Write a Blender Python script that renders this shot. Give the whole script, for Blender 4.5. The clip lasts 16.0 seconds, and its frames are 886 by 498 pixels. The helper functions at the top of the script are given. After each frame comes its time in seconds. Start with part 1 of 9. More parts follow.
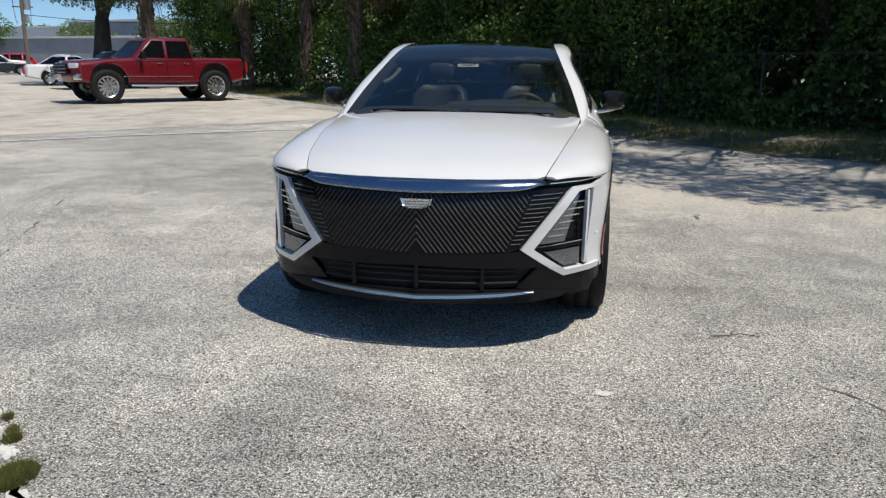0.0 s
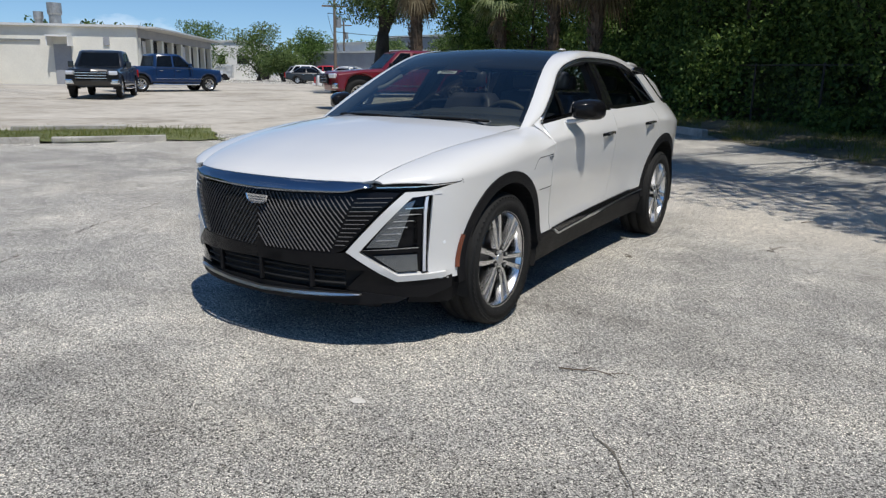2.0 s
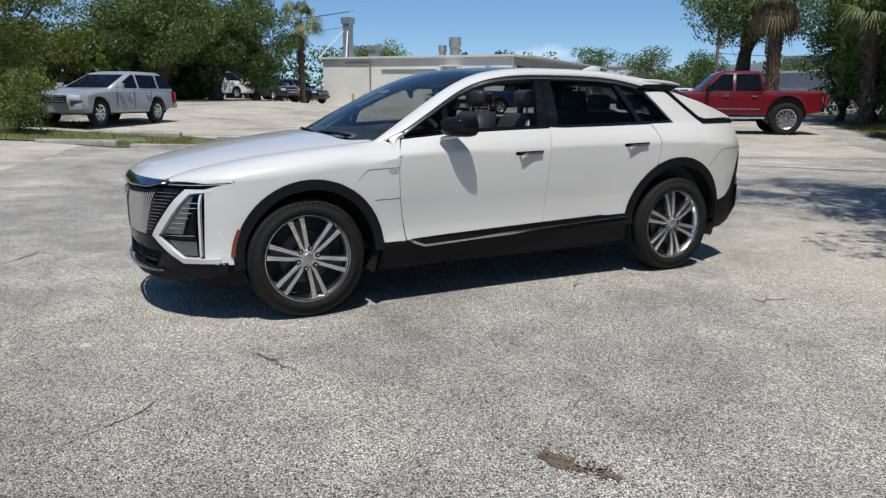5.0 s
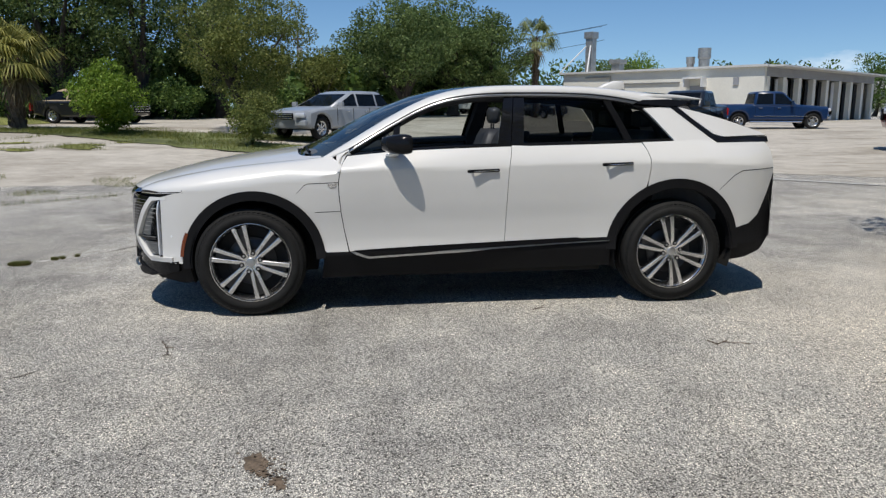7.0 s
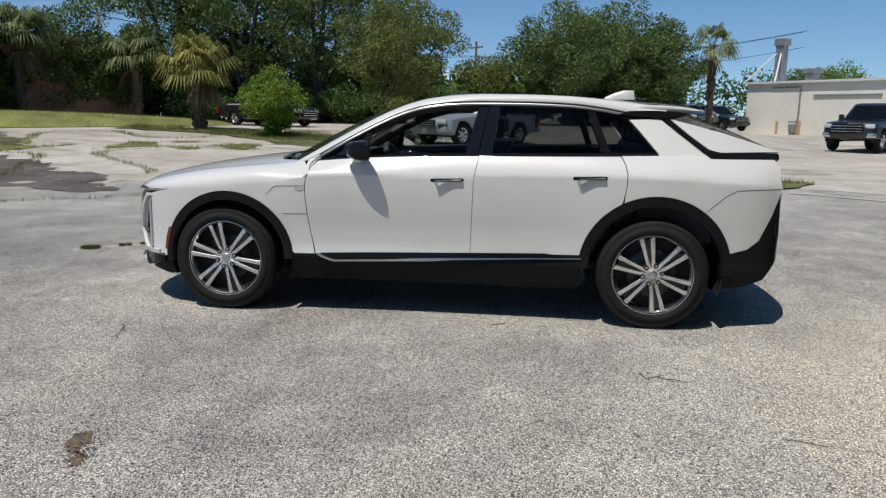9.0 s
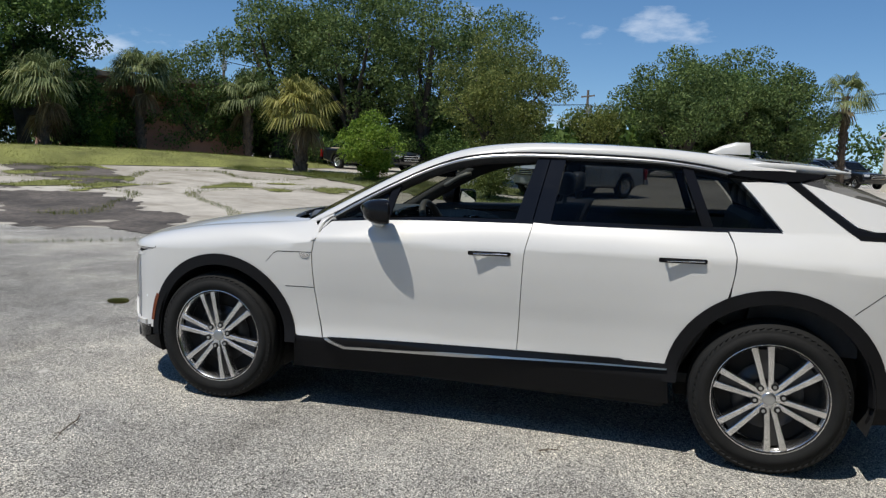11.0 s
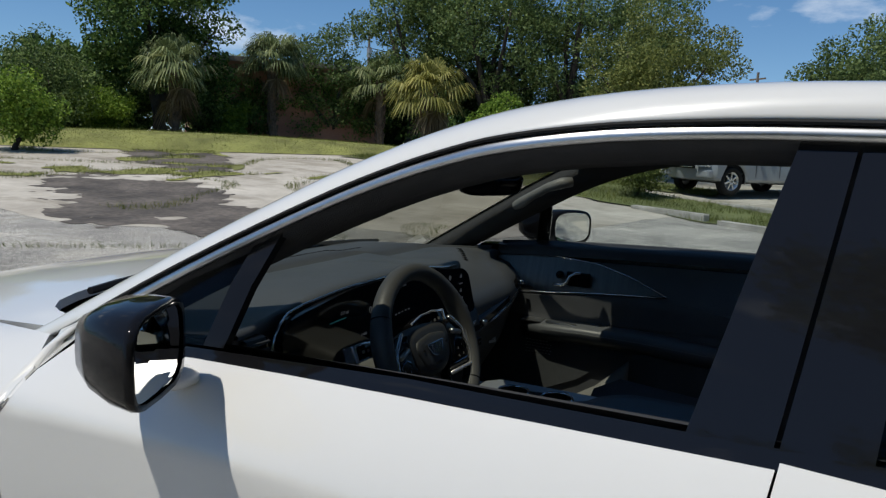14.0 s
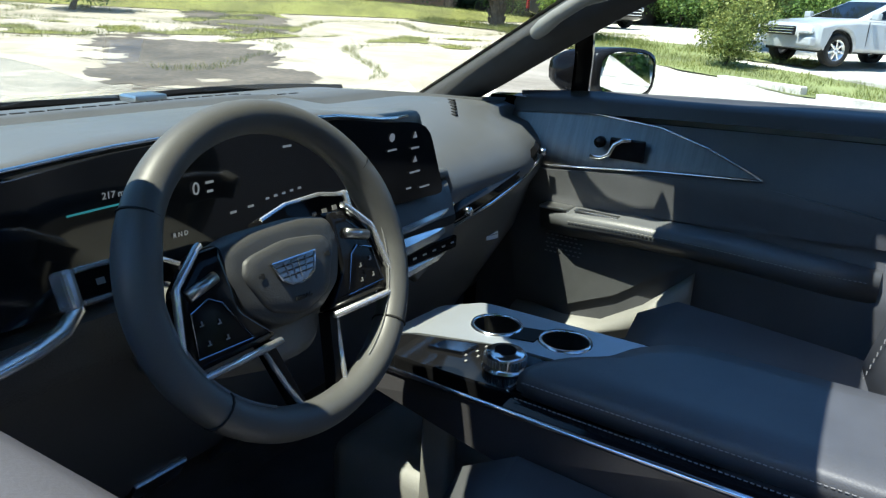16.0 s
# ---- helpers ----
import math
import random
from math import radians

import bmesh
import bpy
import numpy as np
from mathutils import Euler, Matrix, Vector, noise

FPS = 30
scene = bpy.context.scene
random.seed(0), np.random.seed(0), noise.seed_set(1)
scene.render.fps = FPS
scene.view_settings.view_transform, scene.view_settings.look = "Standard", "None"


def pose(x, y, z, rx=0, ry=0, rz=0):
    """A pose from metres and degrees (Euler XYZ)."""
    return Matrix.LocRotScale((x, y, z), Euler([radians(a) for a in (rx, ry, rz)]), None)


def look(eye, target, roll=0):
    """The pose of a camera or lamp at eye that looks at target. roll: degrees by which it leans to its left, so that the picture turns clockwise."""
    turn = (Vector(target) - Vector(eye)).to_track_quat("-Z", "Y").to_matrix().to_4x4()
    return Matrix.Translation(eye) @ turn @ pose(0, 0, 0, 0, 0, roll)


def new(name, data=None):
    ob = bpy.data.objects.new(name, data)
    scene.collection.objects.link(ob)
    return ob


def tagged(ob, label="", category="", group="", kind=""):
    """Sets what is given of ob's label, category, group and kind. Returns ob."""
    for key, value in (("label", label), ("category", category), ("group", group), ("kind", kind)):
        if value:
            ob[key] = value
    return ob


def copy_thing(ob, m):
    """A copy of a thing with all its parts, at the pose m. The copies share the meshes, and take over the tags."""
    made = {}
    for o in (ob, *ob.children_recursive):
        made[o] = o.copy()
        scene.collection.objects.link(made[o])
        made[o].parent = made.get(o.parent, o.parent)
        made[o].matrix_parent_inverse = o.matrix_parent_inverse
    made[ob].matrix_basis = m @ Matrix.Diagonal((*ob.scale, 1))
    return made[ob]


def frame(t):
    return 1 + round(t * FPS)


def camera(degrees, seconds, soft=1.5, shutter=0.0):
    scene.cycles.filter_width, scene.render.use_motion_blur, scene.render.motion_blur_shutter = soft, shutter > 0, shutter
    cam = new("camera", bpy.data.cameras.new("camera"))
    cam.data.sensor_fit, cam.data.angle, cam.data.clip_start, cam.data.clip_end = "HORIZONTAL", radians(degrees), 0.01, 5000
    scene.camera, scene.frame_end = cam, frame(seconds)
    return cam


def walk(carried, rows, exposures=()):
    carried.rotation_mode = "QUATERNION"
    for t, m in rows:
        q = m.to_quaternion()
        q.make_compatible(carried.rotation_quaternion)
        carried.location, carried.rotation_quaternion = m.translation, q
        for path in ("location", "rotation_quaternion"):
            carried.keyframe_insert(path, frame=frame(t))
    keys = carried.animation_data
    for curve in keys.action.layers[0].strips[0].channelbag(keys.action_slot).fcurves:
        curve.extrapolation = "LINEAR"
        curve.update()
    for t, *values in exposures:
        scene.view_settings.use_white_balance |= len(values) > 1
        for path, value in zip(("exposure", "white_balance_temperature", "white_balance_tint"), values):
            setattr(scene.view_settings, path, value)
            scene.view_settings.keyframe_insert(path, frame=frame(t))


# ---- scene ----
cam = camera(61.9, 16.0, 1.3)

PATH = [
    (0, (0.721, -4.451, 1.415), (0.401, -2.535, 0.938), 0.56),
    (0.5, (1.270, -4.290, 1.418), (0.749, -2.417, 0.947), 0.53),
    (1, (1.833, -4.140, 1.407), (1.131, -2.326, 0.943), 0.58),
    (1.5, (2.344, -3.916, 1.387), (1.474, -2.175, 0.926), 0.76),
    (2, (2.832, -3.689, 1.403), (1.809, -2.032, 0.948), 0.88),
    (2.5, (3.351, -3.434, 1.429), (2.184, -1.873, 0.982), 0.96),
    (3, (3.816, -3.090, 1.410), (2.517, -1.633, 0.976), 1.20),
    (3.5, (4.278, -2.720, 1.385), (2.857, -1.378, 0.962), 1.23),
    (4, (4.676, -2.286, 1.366), (3.143, -1.071, 0.949), 1.06),
    (6.3, (6.011, -0.038, 1.46), (4.103, 0.425, 1.079), -0.1),
    (6.5, (6.049, 0.178, 1.427), (4.126, 0.579, 1.051), -0.1),
    (7, (6.146, 0.693, 1.437), (4.197, 0.942, 1.066), -0.1),
    (7.5, (6.237, 1.199, 1.449), (4.275, 1.299, 1.078), 0.0),
    (8, (6.202, 1.676, 1.439), (4.237, 1.636, 1.07), 0.3),
    (10.5, (5.355, 2.437, 1.486), (3.424, 1.998, 1.205), 2.0),
    (11, (4.807, 2.44, 1.496), (2.891, 1.918, 1.256), 2.4),
    (11.5, (4.255, 2.358, 1.489), (2.358, 1.756, 1.286), 2.6),
    (12, (3.698, 2.272, 1.521), (1.82, 1.609, 1.337), 2.6),
    (12.5, (3.163, 2.199, 1.545), (1.303, 1.487, 1.367), 2.7),
    (13, (2.631, 2.071, 1.545), (0.793, 1.307, 1.349), 2.7),
    (13.5, (2.145, 1.989, 1.535), (0.336, 1.169, 1.305), 2.8),
    (14, (1.737, 1.871, 1.509), (-0.033, 0.985, 1.222), 2.7),
    (14.5, (1.396, 1.764, 1.495), (-0.33, 0.824, 1.128), 2.8),
    (15, (1.108, 1.723, 1.443), (-0.573, 0.744, 0.98), 2.8),
    (15.5, (0.962, 1.709, 1.384), (-0.68, 0.711, 0.829), 3.0),
    (16, (0.927, 1.708, 1.352), (-0.689, 0.71, 0.726), 3.2),
]
walk(cam, [(t, look(e, g, r)) for t, e, g, r in PATH],
     [(0, .15, 6800, 10), (2, .06, 6600, 10), (4, .05, 6600, 10), (6.5, -.01, 6650, 10), (8, -.08, 6750, 10), (10.5, -.04, 6650, 9), (12, -.02, 6600, 9), (13.5, -.06, 6600, 9), (14, -.10, 6600, 8), (14.6, .40, 6450, 5), (15, 1.30, 5900, -3), (15.5, 2.05, 6000, 3), (16, 2.36, 6400, 6)])

# ---- world and sun ----
SUN_WAY = Vector((0.40, -0.22, 1.0)).normalized()
world = bpy.data.worlds.new("sky")
scene.world = world
world.use_nodes = True
wn = world.node_tree
sky = wn.nodes.new("ShaderNodeTexSky")
sky.sky_type, sky.sun_disc = 'NISHITA', False
sky.sun_elevation, sky.sun_rotation = math.asin(SUN_WAY.z), math.atan2(SUN_WAY.x, SUN_WAY.y)
sky.air_density, sky.dust_density, sky.ozone_density = 1.0, 0.0, 3.2
sky.altitude = 900
# a few white summer clouds
wtc = wn.nodes.new("ShaderNodeTexCoord")
wup = wn.nodes.new("ShaderNodeVectorMath")
wup.operation = 'ADD'
wup.inputs[1].default_value = (0, 0, 0.06)
wnm = wn.nodes.new("ShaderNodeVectorMath")
wnm.operation = 'NORMALIZE'
wn.links.new(wtc.outputs["Generated"], wup.inputs[0])
wn.links.new(wup.outputs[0], wnm.inputs[0])
wn.links.new(wnm.outputs[0], sky.inputs["Vector"])
wmap = wn.nodes.new("ShaderNodeMapping")
wmap.inputs["Scale"].default_value = (2.2, 2.2, 6.0)
wmap.inputs["Rotation"].default_value = (0, 0, 0.134)
wno = wn.nodes.new("ShaderNodeTexNoise")
wno.inputs["Scale"].default_value, wno.inputs["Detail"].default_value = 2.0, 7.0
wno.inputs["Roughness"].default_value = 0.55
wra = wn.nodes.new("ShaderNodeValToRGB")
wra.color_ramp.elements[0].position, wra.color_ramp.elements[1].position = 0.60, 0.84
wmx = wn.nodes.new("ShaderNodeMixRGB")
wmx.inputs["Color2"].default_value = (10.0, 10.4, 11.0, 1)
wn.links.new(wtc.outputs["Generated"], wmap.inputs["Vector"])
wn.links.new(wmap.outputs["Vector"], wno.inputs["Vector"])
wn.links.new(wno.outputs["Fac"], wra.inputs["Fac"])
wn.links.new(wra.outputs["Color"], wmx.inputs["Fac"])
whs = wn.nodes.new("ShaderNodeHueSaturation")
whs.inputs["Saturation"].default_value = 1.18
wn.links.new(sky.outputs["Color"], whs.inputs["Color"])
wn.links.new(whs.outputs["Color"], wmx.inputs["Color1"])
bg = wn.nodes["Background"]
wn.links.new(wmx.outputs["Color"], bg.inputs["Color"])
bg.inputs["Strength"].default_value = 0.115
sun = new("sun", bpy.data.lights.new("sun", 'SUN'))
sun.data.energy, sun.data.angle, sun.data.color = 4.15, radians(0.53), (1.0, 0.96, 0.90)
sun.matrix_world = look((0, 0, 60), Vector((0, 0, 60)) - SUN_WAY)

# ---- materials ----


def nodes_of(name):
    m = bpy.data.materials.new(name)
    m.use_nodes = True
    return m, m.node_tree, m.node_tree.nodes["Principled BSDF"]


def noise_node(nt, scale, detail=4.0, rough=0.6, coord="Object", stretch=None):
    tc = nt.nodes.new("ShaderNodeTexCoord")
    n = nt.nodes.new("ShaderNodeTexNoise")
    n.inputs["Scale"].default_value, n.inputs["Detail"].default_value, n.inputs["Roughness"].default_value = scale, detail, rough
    if stretch:
        mp = nt.nodes.new("ShaderNodeMapping")
        mp.inputs["Scale"].default_value = stretch
        nt.links.new(tc.outputs[coord], mp.inputs["Vector"])
        nt.links.new(mp.outputs["Vector"], n.inputs["Vector"])
    else:
        nt.links.new(tc.outputs[coord], n.inputs["Vector"])
    return n


def ramp(nt, src, stops):
    r = nt.nodes.new("ShaderNodeValToRGB")
    while len(r.color_ramp.elements) < len(stops):
        r.color_ramp.elements.new(0.5)
    for e, (p, c) in zip(r.color_ramp.elements, stops):
        e.position = p
        e.color = (*c, 1) if len(c) == 3 else c
    nt.links.new(src, r.inputs["Fac"])
    return r.outputs["Color"]


def mixc(nt, fac, a, b, mode='MIX'):
    m = nt.nodes.new("ShaderNodeMixRGB")
    m.blend_type = mode
    for s, v in ((m.inputs["Fac"], fac), (m.inputs["Color1"], a), (m.inputs["Color2"], b)):
        if isinstance(v, (int, float)):
            s.default_value = v
        elif isinstance(v, tuple):
            s.default_value = (*v, 1)
        else:
            nt.links.new(v, s)
    return m.outputs["Color"]


def bump(nt, b, src, strength, dist=0.01):
    n = nt.nodes.new("ShaderNodeBump")
    n.inputs["Strength"].default_value, n.inputs["Distance"].default_value = strength, dist
    nt.links.new(src, n.inputs["Height"])
    nt.links.new(n.outputs["Normal"], b.inputs["Normal"])


def mk(name, col, rough=0.5, metal=0.0, var=0.12, s1=3.0, s2=60.0, bmp=0.0, coat=0.0, coord="Object", stretch=None, spec=0.5, rvar=0.0):
    """A surface with colour variation at two scales and fine relief."""
    m, nt, b = nodes_of(name)
    b.inputs["Roughness"].default_value, b.inputs["Metallic"].default_value = rough, metal
    b.inputs["Specular IOR Level"].default_value = spec
    b.inputs["Coat Weight"].default_value, b.inputs["Coat Roughness"].default_value = coat, 0.03
    big, fine = noise_node(nt, s1, 4, 0.6, coord, stretch), noise_node(nt, s2, 3, 0.6, coord, stretch)
    lo, hi = tuple(c * (1 - var) for c in col), tuple(min(1, c * (1 + var)) for c in col)
    c1 = ramp(nt, big.outputs["Fac"], [(0.3, lo), (0.7, hi)])
    c2 = ramp(nt, fine.outputs["Fac"], [(0.3, (1 - var,) * 3), (0.7, (1.0,) * 3)])
    nt.links.new(mixc(nt, 1.0, c1, c2, 'MULTIPLY'), b.inputs["Base Color"])
    if rvar:
        rr = ramp(nt, big.outputs["Fac"], [(0.3, (rough - rvar,) * 3), (0.7, (rough + rvar,) * 3)])
        nt.links.new(rr, b.inputs["Roughness"])
    if bmp:
        bump(nt, b, fine.outputs["Fac"], bmp)
    return m


def glass(name, tint, gloss=0.8, least=0.035):
    m = bpy.data.materials.new(name)
    m.use_nodes = True
    nt = m.node_tree
    nt.nodes.remove(nt.nodes["Principled BSDF"])
    tr, gl = nt.nodes.new("ShaderNodeBsdfTransparent"), nt.nodes.new("ShaderNodeBsdfGlossy")
    tr.inputs["Color"].default_value, gl.inputs["Roughness"].default_value = (*tint, 1), 0.01
    gl.inputs["Color"].default_value = (gloss, gloss, gloss, 1)
    lw, mx = nt.nodes.new("ShaderNodeLayerWeight"), nt.nodes.new("ShaderNodeMixShader")
    pw, ad = nt.nodes.new("ShaderNodeMath"), nt.nodes.new("ShaderNodeMath")
    pw.operation, ad.operation = 'POWER', 'MULTIPLY_ADD'
    pw.inputs[1].default_value, ad.inputs[1].default_value, ad.inputs[2].default_value = 4.0, 0.70, least
    lw.inputs["Blend"].default_value = 0.5
    nt.links.new(lw.outputs["Facing"], pw.inputs[0])
    nt.links.new(pw.outputs[0], ad.inputs[0])
    nt.links.new(ad.outputs[0], mx.inputs["Fac"])
    nt.links.new(tr.outputs[0], mx.inputs[1])
    nt.links.new(gl.outputs[0], mx.inputs[2])
    nt.links.new(mx.outputs[0], nt.nodes["Material Output"].inputs["Surface"])
    return m


def leaf_mat(name, a, b_, c, trans=0.34):
    """Leaves, each its own tone."""
    m, nt, b = nodes_of(name)
    geo = nt.nodes.new("ShaderNodeNewGeometry")
    col = ramp(nt, geo.outputs["Random Per Island"], [(0.0, a), (0.55, b_), (1.0, c)])
    big = noise_node(nt, 0.35, 2)
    tone = ramp(nt, big.outputs["Fac"], [(0.3, (0.7, 0.75, 0.7)), (0.7, (1.15, 1.1, 0.95))])
    col = mixc(nt, 1.0, col, tone, 'MULTIPLY')
    nt.links.new(col, b.inputs["Base Color"])
    b.inputs["Roughness"].default_value = 0.55
    b.inputs["Specular IOR Level"].default_value = 0.22
    tl, mx = nt.nodes.new("ShaderNodeBsdfTranslucent"), nt.nodes.new("ShaderNodeMixShader")
    nt.links.new(col, tl.inputs["Color"])
    mx.inputs["Fac"].default_value = trans
    nt.links.new(b.outputs[0], mx.inputs[1])
    nt.links.new(tl.outputs[0], mx.inputs[2])
    nt.links.new(mx.outputs[0], nt.nodes["Material Output"].inputs["Surface"])
    return m


M = {}
M["white_paint"] = mk("white_paint", (0.665, 0.658, 0.632), 0.30, 0.0, 0.012, 2.0, 900.0, 0.0, 0.9)
M["black_gloss"] = mk("black_gloss", (0.008, 0.008, 0.009), 0.08, 0.0, 0.05, 3, 200, 0.0, 0.0, spec=0.18)
M["black_plastic"] = mk("black_plastic", (0.010, 0.010, 0.011), 0.55, 0.0, 0.12, 6, 500, 0.15, rvar=0.06, spec=0.14)
M["pillar_gloss"] = mk("pillar_gloss", (0.008, 0.008, 0.009), 0.05, 0.0, 0.05, 3, 200, spec=0.36)
# near-black, for black parts and for hollows whose shade it paints
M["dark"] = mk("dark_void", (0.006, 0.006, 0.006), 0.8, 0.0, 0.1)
M["seam"] = mk("seam_shadow_gap", (0.01, 0.01, 0.01), 0.9, 0.0, 0.05)
M["chrome"] = mk("bright_trim", (0.75, 0.76, 0.78), 0.16, 1.0, 0.04, 8, 300)
M["dark_chrome"] = mk("dark_chrome", (0.30, 0.33, 0.38), 0.14, 1.0, 0.06, 8, 300)
M["fin_metal"] = mk("dull_fin_metal", (0.115, 0.115, 0.118), 0.45, 0.0, 0.1, 8, 300, spec=0.2)
M["silver_satin"] = mk("satin_silver", (0.55, 0.56, 0.57), 0.3, 1.0, 0.05, 8, 300)
M["rubber"] = mk("tyre_rubber", (0.015, 0.015, 0.0145), 0.75, 0.0, 0.2, 12, 300, 0.25, spec=0.22)
M["rim"] = mk("machined_alloy", (0.74, 0.74, 0.74), 0.24, 1.0, 0.05, 10, 400)
M["rim_dark"] = mk("dark_alloy", (0.05, 0.05, 0.052), 0.35, 0.6, 0.1, 10, 400)
M["glass_clear"] = glass("clear_glass", (0.70, 0.75, 0.725))
M["glass_front"] = glass("tinted_windscreen", (0.54, 0.55, 0.48), 0.9, 0.075)
M["glass_dark"] = glass("privacy_glass", (0.34, 0.35, 0.345), 0.35)
M["roof_glass"] = glass("black_roof_glass", (0.44, 0.46, 0.48), 0.9)
M["mirror"] = mk("mirror_glass", (0.9, 0.92, 0.92), 0.02, 1.0, 0.01)
M["amber"] = mk("amber_lens", (0.17, 0.036, 0.010), 0.2, 0.0, 0.1, 20, 200, 0, 0.6)
M["red_lens"] = mk("red_lens", (0.35, 0.01, 0.01), 0.2, 0.0, 0.1, 20, 200, 0, 0.6)
M["lamp_clear"] = mk("lamp_lens", (0.75, 0.77, 0.8), 0.15, 0.3, 0.05, 30, 300, 0, 0.5)
M["paper"] = mk("white_paper", (0.78, 0.80, 0.80), 0.7, 0, 0.04)
M["reflector"] = mk("lamp_reflector", (0.24, 0.255, 0.265), 0.24, 0.8, 0.1, 20, 200)

# ---- building helpers ----
from mathutils import geometry


def part(name, bm, mat, parent=None, label="", smooth=False, m=None):
    me = bpy.data.meshes.new(name)
    if smooth:
        for f in bm.faces:
            f.smooth = True
    bm.to_mesh(me)
    bm.free()
    ob = new(name, me)
    for mm in (mat if isinstance(mat, (list, tuple)) else (mat,)):
        me.materials.append(M[mm] if isinstance(mm, str) else mm)
    if m is not None:
        ob.matrix_world = m
    if parent is not None:
        ob.parent = parent
    if label:
        ob["label"] = label
    return ob


def raw(name, verts, faces, mat, parent=None, label="", smooth=False):
    me = bpy.data.meshes.new(name)
    me.from_pydata(verts, [], faces)
    me.update()
    if smooth:
        me.polygons.foreach_set("use_smooth", [True] * len(me.polygons))
    ob = new(name, me)
    me.materials.append(M[mat] if isinstance(mat, str) else mat)
    if parent is not None:
        ob.parent = parent
    if label:
        ob["label"] = label
    return ob


def thing(name, label, category, at=(0, 0, 0), turn=0.0, group="", kind=""):
    e = new(name)
    e.empty_display_size = 0.1
    e.matrix_world = pose(*at, 0, 0, turn)
    return tagged(e, label, category, group, kind)


def add_box(bm, c, s, bevel=0.0, m=None, seg=2):
    r = bmesh.ops.create_cube(bm, size=1.0)
    vs = r["verts"]
    bmesh.ops.scale(bm, vec=s, verts=vs)
    if bevel:
        es = list({e for v in vs for e in v.link_edges})
        out = bmesh.ops.bevel(bm, geom=es, offset=bevel, segments=seg, profile=0.6, affect='EDGES')
        vs = list({v for f in out["faces"] for v in f.verts} | {v for v in vs if v.is_valid})
    t = Matrix.Translation(c)
    bmesh.ops.transform(bm, matrix=(m @ t) if m is not None else t, verts=vs)
    return vs


def add_cyl(bm, a, b, r1, r2=None, seg=16, caps=True):
    a, b = Vector(a), Vector(b)
    q = (b - a).to_track_quat('Z', 'Y').to_matrix().to_4x4()
    mm = Matrix.Translation((a + b) / 2) @ q
    return bmesh.ops.create_cone(bm, cap_ends=caps, segments=seg, radius1=r1, radius2=r1 if r2 is None else r2, depth=(b - a).length, matrix=mm)["verts"]


def add_loft(bm, rings, closed=True, caps=False):
    """Faces between rings of equally many points."""
    vr = [[bm.verts.new(p) for p in ring] for ring in rings]
    n = len(vr[0])
    for a, b in zip(vr, vr[1:]):
        for i in range(n if closed else n - 1):
            j = (i + 1) % n
            try:
                bm.faces.new((a[i], a[j], b[j], b[i]))
            except ValueError:
                pass
    if caps:
        for ring in (vr[0], vr[-1]):
            try:
                bm.faces.new(ring)
            except ValueError:
                pass
    return vr


def add_tube(bm, pts, r, seg=8, caps=True, flat=1.0):
    """A round bar along points; r a number or one per point."""
    pts = [Vector(p) for p in pts]
    rs = r if isinstance(r, (list, tuple)) else [r] * len(pts)
    rings, up = [], Vector((0, 0, 1))
    for i, p in enumerate(pts):
        d = (pts[min(i + 1, len(pts) - 1)] - pts[max(i - 1, 0)]).normalized()
        s = d.cross(up)
        if s.length < 1e-3:
            s = d.cross(Vector((0, 1, 0)))
        s.normalize()
        u = s.cross(d)
        rings.append([p + s * math.cos(k * math.tau / seg) * rs[i] + u * math.sin(k * math.tau / seg) * rs[i] * flat for k in range(seg)])
    add_loft(bm, rings, True, caps)


def spin(bm, prof, seg=48, axis='x', closed=False):
    """A body of revolution from (radius, along) pairs round an axis through the origin."""
    rings = []
    for k in range(seg):
        a = k * math.tau / seg
        c, s = math.cos(a), math.sin(a)
        rings.append([(h, r * c, r * s) if axis == 'x' else (r * c, r * s, h) for r, h in prof])
    rings.append(rings[0])
    add_loft(bm, rings, closed)
    bmesh.ops.remove_doubles(bm, verts=bm.verts, dist=1e-5)


def spline(*pts):
    """A smooth curve y(x) through points, straight on beyond its ends."""
    xs, ys = [p[0] for p in pts], [p[1] for p in pts]
    n = len(xs)
    d = [(ys[i + 1] - ys[i]) / (xs[i + 1] - xs[i]) for i in range(n - 1)]
    t = [d[0]] + [0.0 if d[i - 1] * d[i] <= 0 else 2 * d[i - 1] * d[i] / (d[i - 1] + d[i]) for i in range(1, n - 1)] + [d[-1]]

    def f(x):
        if x <= xs[0]:
            return ys[0] + t[0] * (x - xs[0])
        if x >= xs[-1]:
            return ys[-1] + t[-1] * (x - xs[-1])
        i = 0
        while x > xs[i + 1]:
            i += 1
        h = xs[i + 1] - xs[i]
        s = (x - xs[i]) / h
        return ((1 + 2 * s) * (1 - s) ** 2 * ys[i] + s * (1 - s) ** 2 * h * t[i] + s * s * (3 - 2 * s) * ys[i + 1] + s * s * (s - 1) * h * t[i + 1])
    return f


